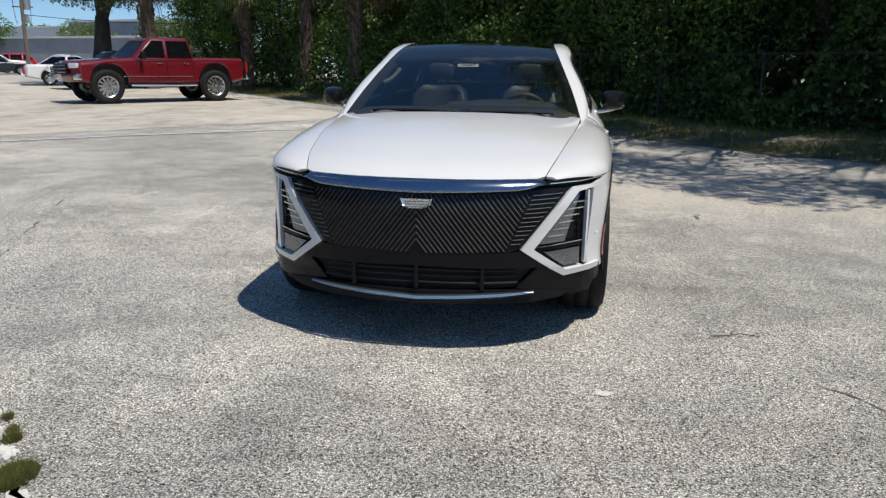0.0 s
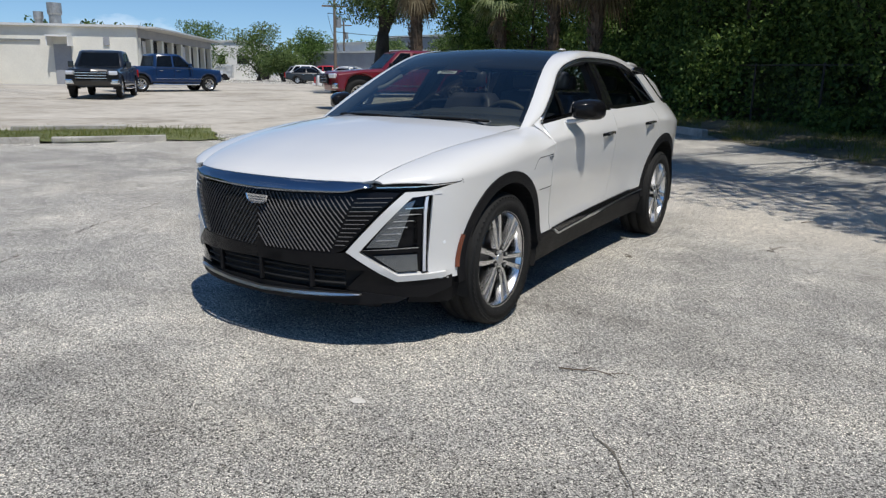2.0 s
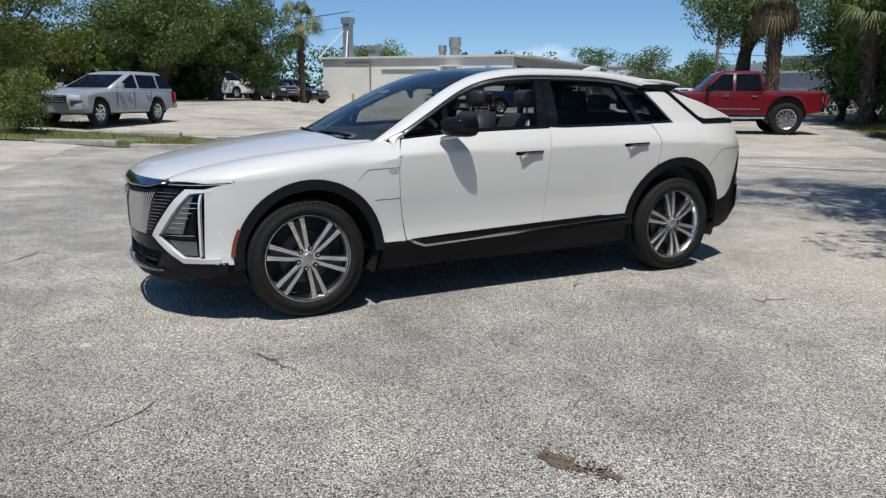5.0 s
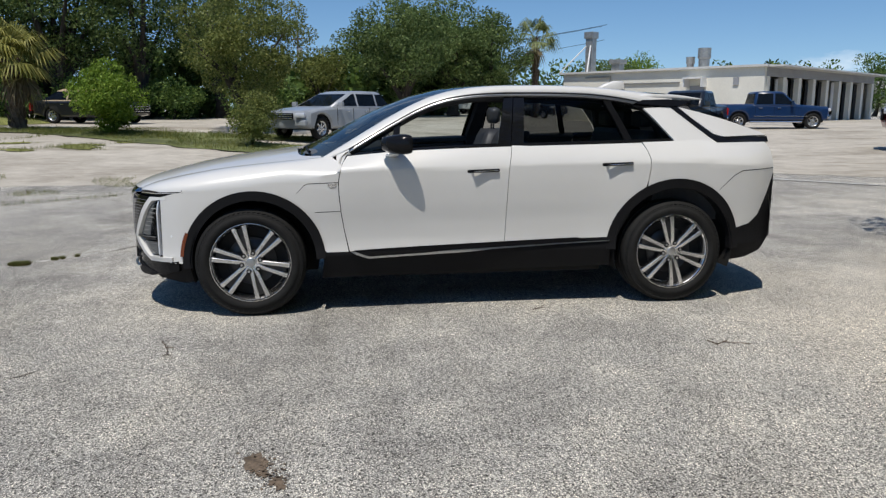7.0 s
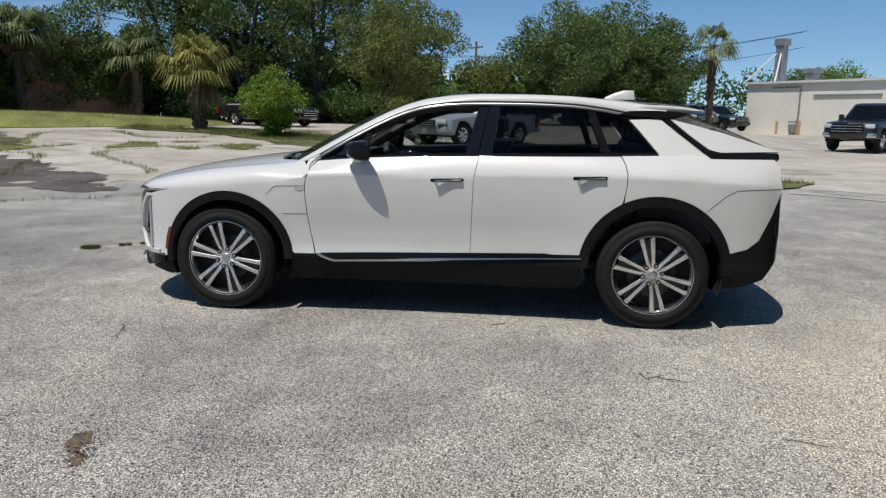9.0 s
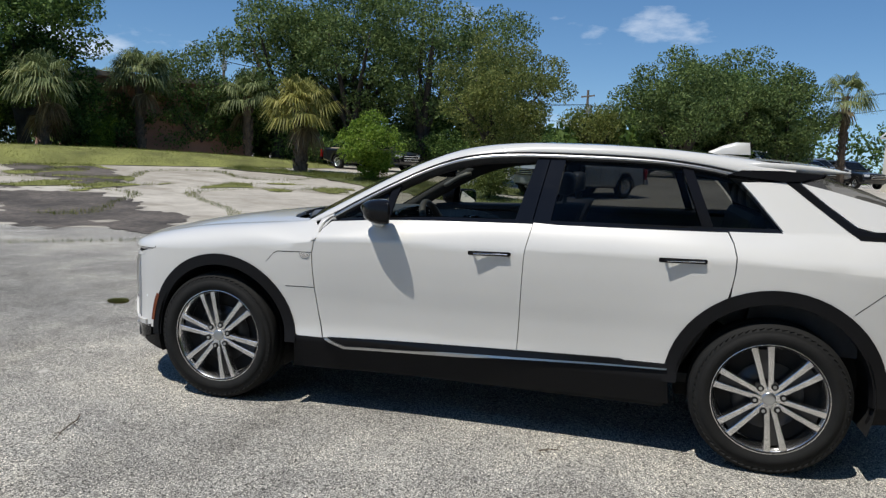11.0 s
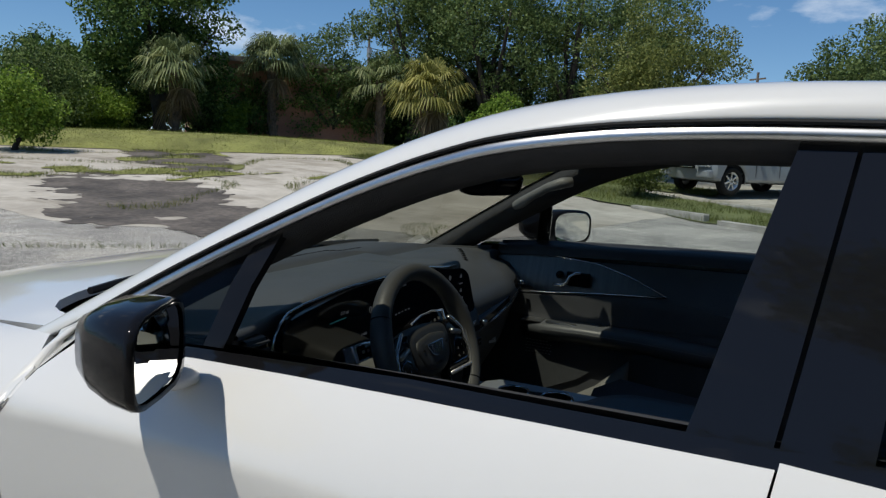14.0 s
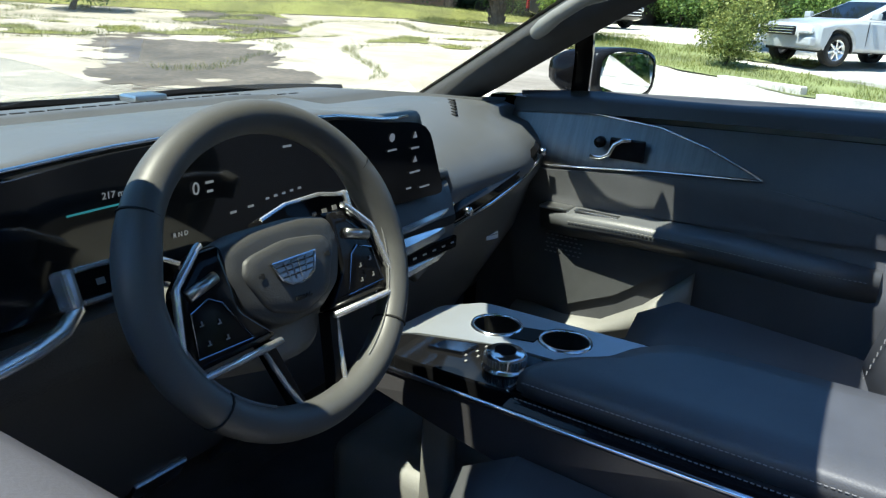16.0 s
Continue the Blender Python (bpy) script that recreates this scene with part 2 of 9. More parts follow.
def panel(name, poly, fn, mat, parent, hint, du=0.07, dv=0.07, off=0.0, depth=0.015, label="", back=False):
    """A sheet with a turned edge: the polygon poly of a surface fn(u, v), facing hint."""
    bm = bmesh.new()
    pv = [bm.verts.new((u, v, 0)) for u, v in poly]
    for tri in geometry.tessellate_polygon([[Vector((u, v, 0)) for u, v in poly]]):
        if len(set(tri)) == 3:
            bm.faces.new([pv[i] for i in tri])
    us, vs = [p[0] for p in poly], [p[1] for p in poly]
    for k in range(1, int((max(us) - min(us)) / du) + 1):
        bmesh.ops.bisect_plane(bm, geom=bm.verts[:] + bm.edges[:] + bm.faces[:], dist=1e-5, plane_co=(min(us) + k * du, 0, 0), plane_no=(1, 0, 0))
    for k in range(1, int((max(vs) - min(vs)) / dv) + 1):
        bmesh.ops.bisect_plane(bm, geom=bm.verts[:] + bm.edges[:] + bm.faces[:], dist=1e-5, plane_co=(0, min(vs) + k * dv, 0), plane_no=(0, 1, 0))
    bm.verts.index_update()
    hint = Vector(hint)
    co, no = [], []
    e = 0.004
    for v in bm.verts:
        u, w = v.co.x, v.co.y
        p = Vector(fn(u, w))
        n = (Vector(fn(u + e, w)) - Vector(fn(u - e, w))).cross(Vector(fn(u, w + e)) - Vector(fn(u, w - e)))
        if n.length < 1e-9:
            n = hint.copy()
        n.normalize()
        if n.dot(hint) < 0:
            n.negate()
        co.append(p + n * off)
        no.append(n)
    faces, normals = [], list(no)
    verts = list(co)
    for f in bm.faces:
        ids = [v.index for v in f.verts]
        a, b, c = co[ids[0]], co[ids[1]], co[ids[2]]
        if (b - a).cross(c - a).dot(no[ids[0]]) < 0:
            ids.reverse()
        faces.append(ids)
    if back:
        base = len(verts)
        verts += [p - n * depth for p, n in zip(co, no)]
        normals += [-n for n in no]
        faces += [[base + i for i in reversed(f)] for f in faces[:]]
    if depth:
        for ed in bm.edges:
            if len(ed.link_faces) == 1:
                i, j = ed.verts[0].index, ed.verts[1].index
                k = len(verts)
                q = [co[i], co[j], co[j] - no[j] * depth, co[i] - no[i] * depth]
                fnrm = (q[1] - q[0]).cross(q[3] - q[0])
                cen = ed.link_faces[0].calc_center_median()
                inner = Vector(fn(cen.x, cen.y))
                if fnrm.dot((q[0] + q[1]) / 2 - inner) < 0:
                    q.reverse()
                    fnrm.negate()
                if fnrm.length < 1e-12:
                    continue
                fnrm.normalize()
                verts += q
                normals += [fnrm] * 4
                faces.append([k, k + 1, k + 2, k + 3])
    bm.free()
    ob = raw(name, [tuple(v) for v in verts], faces, mat, parent, label, True)
    ob.data.normals_split_custom_set_from_vertices([tuple(n) for n in normals])
    return ob


def arc(cx, cz, r, a0, a1, n):
    return [(cx + r * math.cos(radians(a0 + (a1 - a0) * k / n)), cz + r * math.sin(radians(a0 + (a1 - a0) * k / n))) for k in range(n + 1)]

# ---- ground ----
import functools


def smooth01(a, b, v):
    """0 at a, 1 at b, smooth between (a may be the larger)."""
    t = max(0.0, min(1.0, (v - a) / (b - a)))
    return t * t * (3 - 2 * t)


def rise(x, y):
    """Height of the lot: flat round the parked car, rising gently outwards."""
    r = math.hypot(x, y - 1.5)
    z = 0.013 * max(0.0, r - 7.0) * (1 - smooth01(25, 70, r)) + 0.55 * smooth01(25, 70, r)
    k = smooth01(8, 27, -0.85 * x - 0.55 * y) * smooth01(-0.15, 0.35, (-0.45 * x - 0.89 * y) / max(r, 1) + 0.12)
    return z + 0.55 * k * smooth01(18, 10, y)


def verge_dist(x, y):
    """How far a place lies beyond the pavement's edge, towards the wood."""
    return (x - 3.3) * 0.729 + (y - 9.9) * 0.685 + 1.1 * smooth01(-2.5, -7.0, x)


def grain(nt, scale, lo, hi):
    """Stones of a bound surface: a random tone each, dark in the joints; the colour factor and the relief."""
    tc = nt.nodes.new("ShaderNodeTexCoord")
    v = nt.nodes.new("ShaderNodeTexVoronoi")
    v.inputs["Scale"].default_value = scale
    nt.links.new(tc.outputs["Object"], v.inputs["Vector"])
    bw = nt.nodes.new("ShaderNodeSeparateColor")
    nt.links.new(v.outputs["Color"], bw.inputs[0])
    mid = (lo + hi) * 0.5
    tone = ramp(nt, bw.outputs[0], [(0.0, (lo,) * 3), (0.35, (mid * 0.82,) * 3), (0.7, (mid * 1.12,) * 3), (1.0, (hi, hi * 0.985, hi * 0.95))])
    gap_ = ramp(nt, v.outputs["Distance"], [(0.25, (1.06, 1.06, 1.05)), (0.72, (0.27, 0.265, 0.26))])
    return mixc(nt, 0.8, tone, gap_, 'MULTIPLY'), v.outputs["Distance"]


def ground_mat():
    m, nt, b = nodes_of("worn_aggregate_asphalt")
    big = noise_node(nt, 0.30, 5, 0.6)
    mid = noise_node(nt, 1.5, 6, 0.68)
    # grey binder, bleached warm where it has worn and silted
    col = ramp(nt, big.outputs["Fac"], [(0.30, (0.345, 0.335, 0.318)), (0.48, (0.425, 0.413, 0.390)), (0.60, (0.520, 0.500, 0.462)), (0.72, (0.600, 0.572, 0.520))])
    col = mixc(nt, 1.0, col, ramp(nt, mid.outputs["Fac"], [(0.32, (0.74, 0.74, 0.74)), (0.5, (0.98, 0.98, 0.97)), (0.68, (1.22, 1.21, 1.17))]), 'MULTIPLY')
    streak = noise_node(nt, 0.55, 5, 0.6, stretch=(0.35, 1.6, 1.0))
    streak.inputs["Distortion"].default_value = 0.8
    col = mixc(nt, 0.6, col, ramp(nt, streak.outputs["Fac"], [(0.36, (0.78, 0.77, 0.755)), (0.5, (1, 1, 1))]), 'MULTIPLY')
    # sandy silt in a hollow behind the car, and a broad darker oval in front of it
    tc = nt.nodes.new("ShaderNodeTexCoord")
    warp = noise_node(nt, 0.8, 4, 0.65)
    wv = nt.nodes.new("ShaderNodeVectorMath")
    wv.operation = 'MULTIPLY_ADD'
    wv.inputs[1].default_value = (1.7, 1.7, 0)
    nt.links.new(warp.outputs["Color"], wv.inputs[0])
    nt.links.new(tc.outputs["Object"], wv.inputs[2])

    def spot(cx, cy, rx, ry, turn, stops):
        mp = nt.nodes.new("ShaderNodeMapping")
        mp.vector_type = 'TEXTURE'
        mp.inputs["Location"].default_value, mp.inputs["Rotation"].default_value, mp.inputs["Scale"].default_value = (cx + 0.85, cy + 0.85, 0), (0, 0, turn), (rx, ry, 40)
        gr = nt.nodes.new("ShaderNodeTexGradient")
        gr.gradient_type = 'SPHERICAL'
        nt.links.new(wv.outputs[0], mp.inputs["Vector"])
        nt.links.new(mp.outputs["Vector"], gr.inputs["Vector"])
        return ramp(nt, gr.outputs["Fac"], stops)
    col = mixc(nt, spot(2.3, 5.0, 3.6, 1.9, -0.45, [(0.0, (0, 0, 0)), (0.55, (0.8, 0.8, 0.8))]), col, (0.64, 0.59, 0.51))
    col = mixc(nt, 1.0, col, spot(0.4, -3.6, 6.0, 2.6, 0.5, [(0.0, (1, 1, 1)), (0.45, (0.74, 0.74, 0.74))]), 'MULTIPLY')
    g1, rel = grain(nt, 165.0, 0.05, 2.65)
    col = mixc(nt, 1.0, col, g1, 'MULTIPLY')
    speck = noise_node(nt, 260.0, 2, 0.6)
    col = mixc(nt, 0.85, col, ramp(nt, speck.outputs["Fac"], [(0.34, (0.38, 0.38, 0.38)), (0.60, (1.40, 1.40, 1.38))]), 'MULTIPLY')
    pits = noise_node(nt, 26.0, 3, 0.6)
    col = mixc(nt, 1.0, col, ramp(nt, pits.outputs["Fac"], [(0.27, (0.42, 0.40, 0.38)), (0.36, (1, 1, 1))]), 'MULTIPLY')
    nt.links.new(col, b.inputs["Base Color"])
    b.inputs["Roughness"].default_value = 0.92
    b.inputs["Specular IOR Level"].default_value = 0.15
    bump(nt, b, rel, 0.9, 0.006)
    return m


def concrete_mat():
    m, nt, b = nodes_of("bleached_concrete")
    big, mid, fine = noise_node(nt, 0.25, 5, 0.65), noise_node(nt, 2.0, 5, 0.7), noise_node(nt, 40, 3, 0.7)
    col = ramp(nt, big.outputs["Fac"], [(0.3, (0.36, 0.325, 0.270)), (0.5, (0.49, 0.450, 0.385)), (0.75, (0.60, 0.560, 0.490))])
    col = mixc(nt, 0.7, col, ramp(nt, mid.outputs["Fac"], [(0.3, (0.7, 0.69, 0.67)), (0.7, (1.05, 1.05, 1.03))]), 'MULTIPLY')
    col = mixc(nt, 0.5, col, ramp(nt, fine.outputs["Fac"], [(0.35, (0.75, 0.75, 0.75)), (0.65, (1.1, 1.1, 1.1))]), 'MULTIPLY')
    stain_ = noise_node(nt, 0.7, 6, 0.7, stretch=(1.0, 0.4, 1.0))
    col = mixc(nt, 0.8, col, ramp(nt, stain_.outputs["Fac"], [(0.36, (0.62, 0.60, 0.56)), (0.47, (1, 1, 1))]), 'MULTIPLY')
    nt.links.new(col, b.inputs["Base Color"])
    b.inputs["Roughness"].default_value = 0.92
    bump(nt, b, fine.outputs["Fac"], 0.3, 0.004)
    return m


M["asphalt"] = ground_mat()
M["concrete"] = concrete_mat()
M["wet_asphalt"] = mk("dark_broken_asphalt", (0.135, 0.115, 0.096), 0.85, 0, 0.55, 0.9, 9, 0.8)
M["soil"] = mk("leaf_litter_soil", (0.165, 0.145, 0.095), 0.95, 0, 0.5, 1.2, 18, 0.8)
M["grass_soil"] = mk("thin_turf", (0.15, 0.17, 0.06), 0.95, 0, 0.45, 0.6, 14, 0.8)
# lighter copy of the turf, with the sunlit tone in its colour
M["mound_turf"] = mk("dry_sunlit_turf", (0.235, 0.245, 0.070), 0.95, 0, 0.4, 0.8, 16, 0.8)
M["kerb"] = mk("weathered_kerb_concrete", (0.42, 0.40, 0.36), 0.9, 0, 0.3, 2.5, 40, 0.5)
M["paint_line"] = mk("faded_white_line", (0.62, 0.61, 0.58), 0.85, 0, 0.25, 2.0, 25, 0.2)
M["crack"] = mk("crack_dirt", (0.14, 0.12, 0.095), 0.95, 0, 0.4, 4, 40)
M["twig"] = mk("dry_twig", (0.10, 0.07, 0.045), 0.9, 0, 0.3, 20, 200)


def sheet(name, field, mat, label, category, step, bounds, lift=0.0, kind="structure"):
    """A thin lift of ground wherever field(x, y) is above nought, its rim drawn along the field's nought line."""
    x0, x1, y0, y1 = bounds
    nx, ny = int((x1 - x0) / step), int((y1 - y0) / step)
    idx, verts, faces = {}, [], []

    @functools.lru_cache(None)
    def cell(i, j):
        return field(x0 + (i + 0.5) * step, y0 + (j + 0.5) * step)

    def vid(i, j):
        if (i, j) not in idx:
            x, y = x0 + i * step, y0 + j * step
            if any(cell(i - a, j - b) <= 0 for a in (0, 1) for b in (0, 1)):
                bx, by = x, y
                for _ in range(3):
                    f = field(x, y)
                    gx_, gy_ = (field(x + 0.05, y) - field(x - 0.05, y)) / 0.1, (field(x, y + 0.05) - field(x, y - 0.05)) / 0.1
                    q = gx_ * gx_ + gy_ * gy_ + 1e-6
                    x, y = x - f * gx_ / q, y - f * gy_ / q
                    x, y = max(bx - 0.7 * step, min(bx + 0.7 * step, x)), max(by - 0.7 * step, min(by + 0.7 * step, y))
            idx[i, j] = len(verts)
            verts.append((x, y, rise(x, y) + (lift(x, y) if callable(lift) else lift)))
        return idx[i, j]
    for i in range(nx):
        for j in range(ny):
            if cell(i, j) > 0:
                faces.append((vid(i, j), vid(i + 1, j), vid(i + 1, j + 1), vid(i, j + 1)))
    ob = raw(name, verts, faces, mat, None, "", True)
    return tagged(ob, label, category, "", kind)


# one sheet to the horizon, fine near the car
gx = sorted(set([round(v, 3) for v in np.concatenate([np.arange(-60, 40, 1.5), np.array([-1500, -700, -350, -180, -110, -80, 60, 110, 250, 600, 1500])])]))
gy = sorted(set([round(v, 3) for v in np.concatenate([np.arange(-50, 60, 1.5), np.array([-1500, -700, -350, -180, -110, -75, 80, 120, 250, 600, 1500])])]))
gv = [(x, y, rise(x, y)) for y in gy for x in gx]
gf = [(j * len(gx) + i, j * len(gx) + i + 1, (j + 1) * len(gx) + i + 1, (j + 1) * len(gx) + i) for j in range(len(gy) - 1) for i in range(len(gx) - 1)]
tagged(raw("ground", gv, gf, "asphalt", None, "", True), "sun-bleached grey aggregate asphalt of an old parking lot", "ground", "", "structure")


def wob(x, y, f=0.35, a=1.0, o=0.0):
    return a * noise.noise(Vector((x * f, y * f, o)))


def fine_wob(x, y, a=0.12, o=0.0):
    """Small ragged wander of an edge."""
    return a * noise.noise(Vector((x * 2.1, y * 2.1, o))) + 0.5 * a * noise.noise(Vector((x * 5.3, y * 5.3, o + 7)))


def pale(x, y):
    """Bleached slabs beyond the grey asphalt."""
    k = smooth01(-3, 1, y)
    u = (1 - k) * ((-0.55 * x - 0.25 * y) - 5.2 + wob(x, y, 0.3, 1.2)) + k * (-0.80 * (x + 9.6) + 0.60 * (y - 6.2) - 1.5)
    v = -4.4 + wob(x, y, 0.5, 0.5, 3) - x
    return min(u, v, -1.2 - verge_dist(x, y), x + 75) + fine_wob(x, y)


sheet("pavement", pale, "concrete", "bleached pale concrete slabs with stains and cracks", "pavement", 0.4, (-70, 0, -40, 45), 0.006)

# ---- the white car ----
W = spline((-0.78, 0.66), (-0.70, 0.775), (-0.60, 0.865), (-0.44, 0.94), (-0.2, 0.968), (0.05, 0.98), (0.55, 0.982), (1.0, 0.968), (1.7, 0.962), (2.3, 0.965), (2.8, 0.98), (3.1, 0.985), (3.4, 0.972), (3.65, 0.935), (3.8, 0.89), (3.92, 0.83))
ZSH = spline((-0.78, 0.872), (-0.44, 0.885), (-0.1, 0.905), (0.3, 0.95), (0.63, 1.0), (1.0, 1.02), (1.7, 1.032), (2.7, 1.05), (3.1, 1.05), (3.6, 1.02), (3.95, 0.985))
BELT = spline((0.60, 1.112), (1.02, 1.153), (1.78, 1.181), (2.43, 1.193), (3.1, 1.206), (3.95, 1.21))
XB = spline((0.60, 0.842), (1.0, 0.872), (1.8, 0.888), (2.6, 0.886), (3.1, 0.868), (3.5, 0.82), (3.95, 0.70))
HOLLOW = spline((0.0, -0.034), (0.15, -0.05), (0.35, -0.042), (0.6, -0.02), (0.85, -0.004), (1.0, 0.0))
HOLLOW_AMT = spline((-0.8, 0.25), (0.0, 0.3), (0.6, 0.8), (1.2, 1.0), (2.2, 1.0), (2.8, 0.6), (3.2, 0.4), (3.95, 0.5))
NOSE = spline((0.0, -0.95), (0.2, -0.943), (0.4, -0.907), (0.55, -0.85), (0.65, -0.79), (0.75, -0.715), (0.87, -0.60), (0.95, -0.44))
HOODP = spline((0.0, 0.888), (0.05, 0.917), (0.14, 0.952), (0.28, 0.99), (0.5, 1.04), (0.75, 1.083), (1.0, 1.117), (1.25, 1.142), (1.5, 1.16))
XSEAM = spline((-0.78, 0.62), (-0.6, 0.665), (-0.3, 0.715), (0.0, 0.757), (0.3, 0.785), (0.6, 0.80))


def hood_z(x, y):
    s = y - NOSE(min(abs(x), 0.80)) - 0.03
    return HOODP(max(0.0, s)) - 0.032 * smooth01(0, 1.2, s) * (abs(x) / 0.8) ** 2.6


def side(y, v):
    """The car's left flank by station and height; above the shoulder in front, v - 1 is the bonnet's seam."""
    zs, w = ZSH(y), W(y)
    if v <= zs:
        return (w + HOLLOW((v - 0.42) / (zs - 0.42)) * HOLLOW_AMT(y), y, v)
    d = v - zs
    if y < 0.64:
        a = min(d, 1.0) * math.pi / 2
        xs = XSEAM(y)
        z1 = hood_z(xs, y)
        t = min(d, 1.0)
        k = smooth01(0.20, 0.62, y)
        xr, zr = xs + (w - xs) * math.cos(a) ** 0.85, zs + (z1 - zs) * math.sin(a) ** 0.95
        return (xr + (w + (xs + 0.035 - w) * t ** 1.35 - xr) * k, y, zr + (zs + (z1 - zs) * t - zr) * k)
    zb, xb = BELT(y), XB(y)
    if v <= zb:
        t = d / (zb - zs)
        return (w + (xb - w) * t ** 1.35, y, v)
    return (xb - 0.60 * (v - zb) + 0.10 * (v - zb) ** 2, y, v)


def side_r(y, v):
    p = side(y, v)
    return (-p[0], p[1], p[2])


def nose(x, z):
    """The front face by half-width and height."""
    return (x, NOSE(abs(x)) + 0.028 * smooth01(0.74, 0.88, z) + 0.02 * smooth01(0.45, 0.36, z), z)


car = thing("car", "white electric crossover with black trim parked on asphalt", "car")
BOTH = ((side, 1), (side_r, -1))


def both(name, poly, mat, du=0.07, dv=0.07, off=0.0, depth=0.015, label="", back=False, parents=None):
    out = []
    for fn, s in BOTH:
        out.append(panel(name, poly, fn, mat, (parents or {}).get(s, car), (s, 0, 0.1), du, dv, off, depth, label, back))
    return out


def arch_f(r, a0, a1, n=22):
    return arc(0.03, 0.40, r, a0, a1, n)


def arch_r(r, a0, a1, n=22):
    return arc(3.10, 0.415, r, a0, a1, n)


# front wing with the white bumper corner
seam_pts = [(y, ZSH(y) + 1.0) for y in np.linspace(0.58, -0.768, 18)]
wing = [(-0.615, 0.43), (-0.56, 0.385), (-0.452, 0.385)] + arch_f(0.487, 181, 7) + [(0.53, 0.445), (0.682, 0.445), (0.652, 0.60), (0.634, 0.72), (0.622, 0.85), (0.620, 0.94), (0.630, 1.0), (0.638, 1.25), (0.635, 1.6)] + seam_pts + [(-0.768, 0.873 + 0.25), (-0.60, 0.885), (-0.447, 0.897), (-0.442, 0.884), (-0.52, 0.868), (-0.60, 0.845)]
both("front_wing", wing, "white_paint", 0.05, 0.05)
# bonnet
hood_poly = [(XSEAM(y) - 0.004, y) for y in np.linspace(-0.768, 0.54, 17)] + [(0.757, 0.545), (0.732, 0.50), (0.714, 0.44), (0.692, 0.395), (0.655, 0.358), (0.60, 0.338), (0.5, 0.325), (0.25, 0.305), (0.0, 0.30)]
hood_poly = [(0.0, NOSE(0) + 0.03)] + [(x, NOSE(x) + 0.03) for x in (0.1, 0.2, 0.3, 0.4, 0.5, 0.58)] + hood_poly
full = hood_poly + [(-x, y) for x, y in reversed(hood_poly[1:-1])]
panel("bonnet", full, lambda x, y: (x, y, hood_z(x, y)), "white_paint", car, (0, 0, 1), 0.06, 0.06, 0.0, 0.02)
# doors
gap = 0.004
door_f = [(0.690, 0.446), (0.658, 0.60), (0.640, 0.72), (0.628, 0.85), (0.626, 0.94), (0.636, 1.0), (0.655, 1.07), (0.690, 1.115)] + [(y, BELT(y) - 0.008) for y in (0.8, 1.0, 1.2, 1.4, 1.6, 1.80, 1.862)] + [(1.852, 1.12), (1.838, 1.05), (1.832, 1.0), (1.826, 0.85), (1.820, 0.65), (1.814, 0.482)]
fd = dict(zip((1, -1), both("front_door", door_f, "white_paint", 0.07, 0.05)))
arc_r = [p for p in arch_r(0.518, 168, 110)]
door_r = [(1.818, 0.484), (1.824, 0.65), (1.830, 0.85), (1.836, 1.0), (1.842, 1.05), (1.856, 1.12), (1.866, 1.182)] + [(y, BELT(y) - 0.008) for y in (2.0, 2.2, 2.4, 2.6, 2.84)] + [(2.868, 1.14), (2.882, 1.08), (2.880, 1.0), (2.870, 0.93)] + [p for p in reversed(arc_r) if p[0] < 2.868] + [(2.585, 0.505)]
rd = dict(zip((1, -1), both("rear_door", door_r, "white_paint", 0.07, 0.05)))
# rear quarter with the slanting pillar
quarter = [(2.876, 0.935), (2.886, 1.0), (2.888, 1.08), (2.872, 1.145), (2.846, 1.20), (3.10, 1.212), (3.04, 1.285), (2.965, 1.375), (2.90, 1.445), (3.11, 1.452), (3.25, 1.345), (3.405, 1.225), (3.45, 1.192), (3.90, 1.188), (3.935, 1.13), (3.935, 0.99), (3.925, 0.93), (3.87, 0.78), (3.80, 0.62), (3.72, 0.575), (3.607, 0.545)] + arch_r(0.518, 14, 116)
both("rear_quarter", quarter, "white_paint", 0.05, 0.05)
# dark frame behind the gaps
back = [(0.55, 0.40), (2.62, 0.43), (2.88, 0.90), (2.86, 1.17), (0.70, 1.10), (0.60, 0.95)]
both("door_frame", back, "seam", 0.1, 0.08, -0.02, 0.0)
# black arch rings
ring_f = arch_f(0.490, 186, 0, 30) + list(reversed(arch_f(0.425, 186, 0, 30)))
ring_r = arch_r(0.521, 180, -2, 30) + list(reversed(arch_r(0.452, 180, -2, 30)))
both("wheel_arch_trim", ring_f, "black_plastic", 0.06, 0.06, 0.008, 0.05, "matt black plastic wheel arch trim")
both("wheel_arch_trim", ring_r, "black_plastic", 0.06, 0.06, 0.008, 0.05, "matt black plastic wheel arch trim")


def low(y, v):
    p = side(y, max(v, 0.43))
    return (p[0] + (0.43 - max(v, 0.25)) * -0.30 * (1 if v < 0.43 else 0), y, v)


def low_r(y, v):
    p = low(y, v)
    return (-p[0], p[1], p[2])


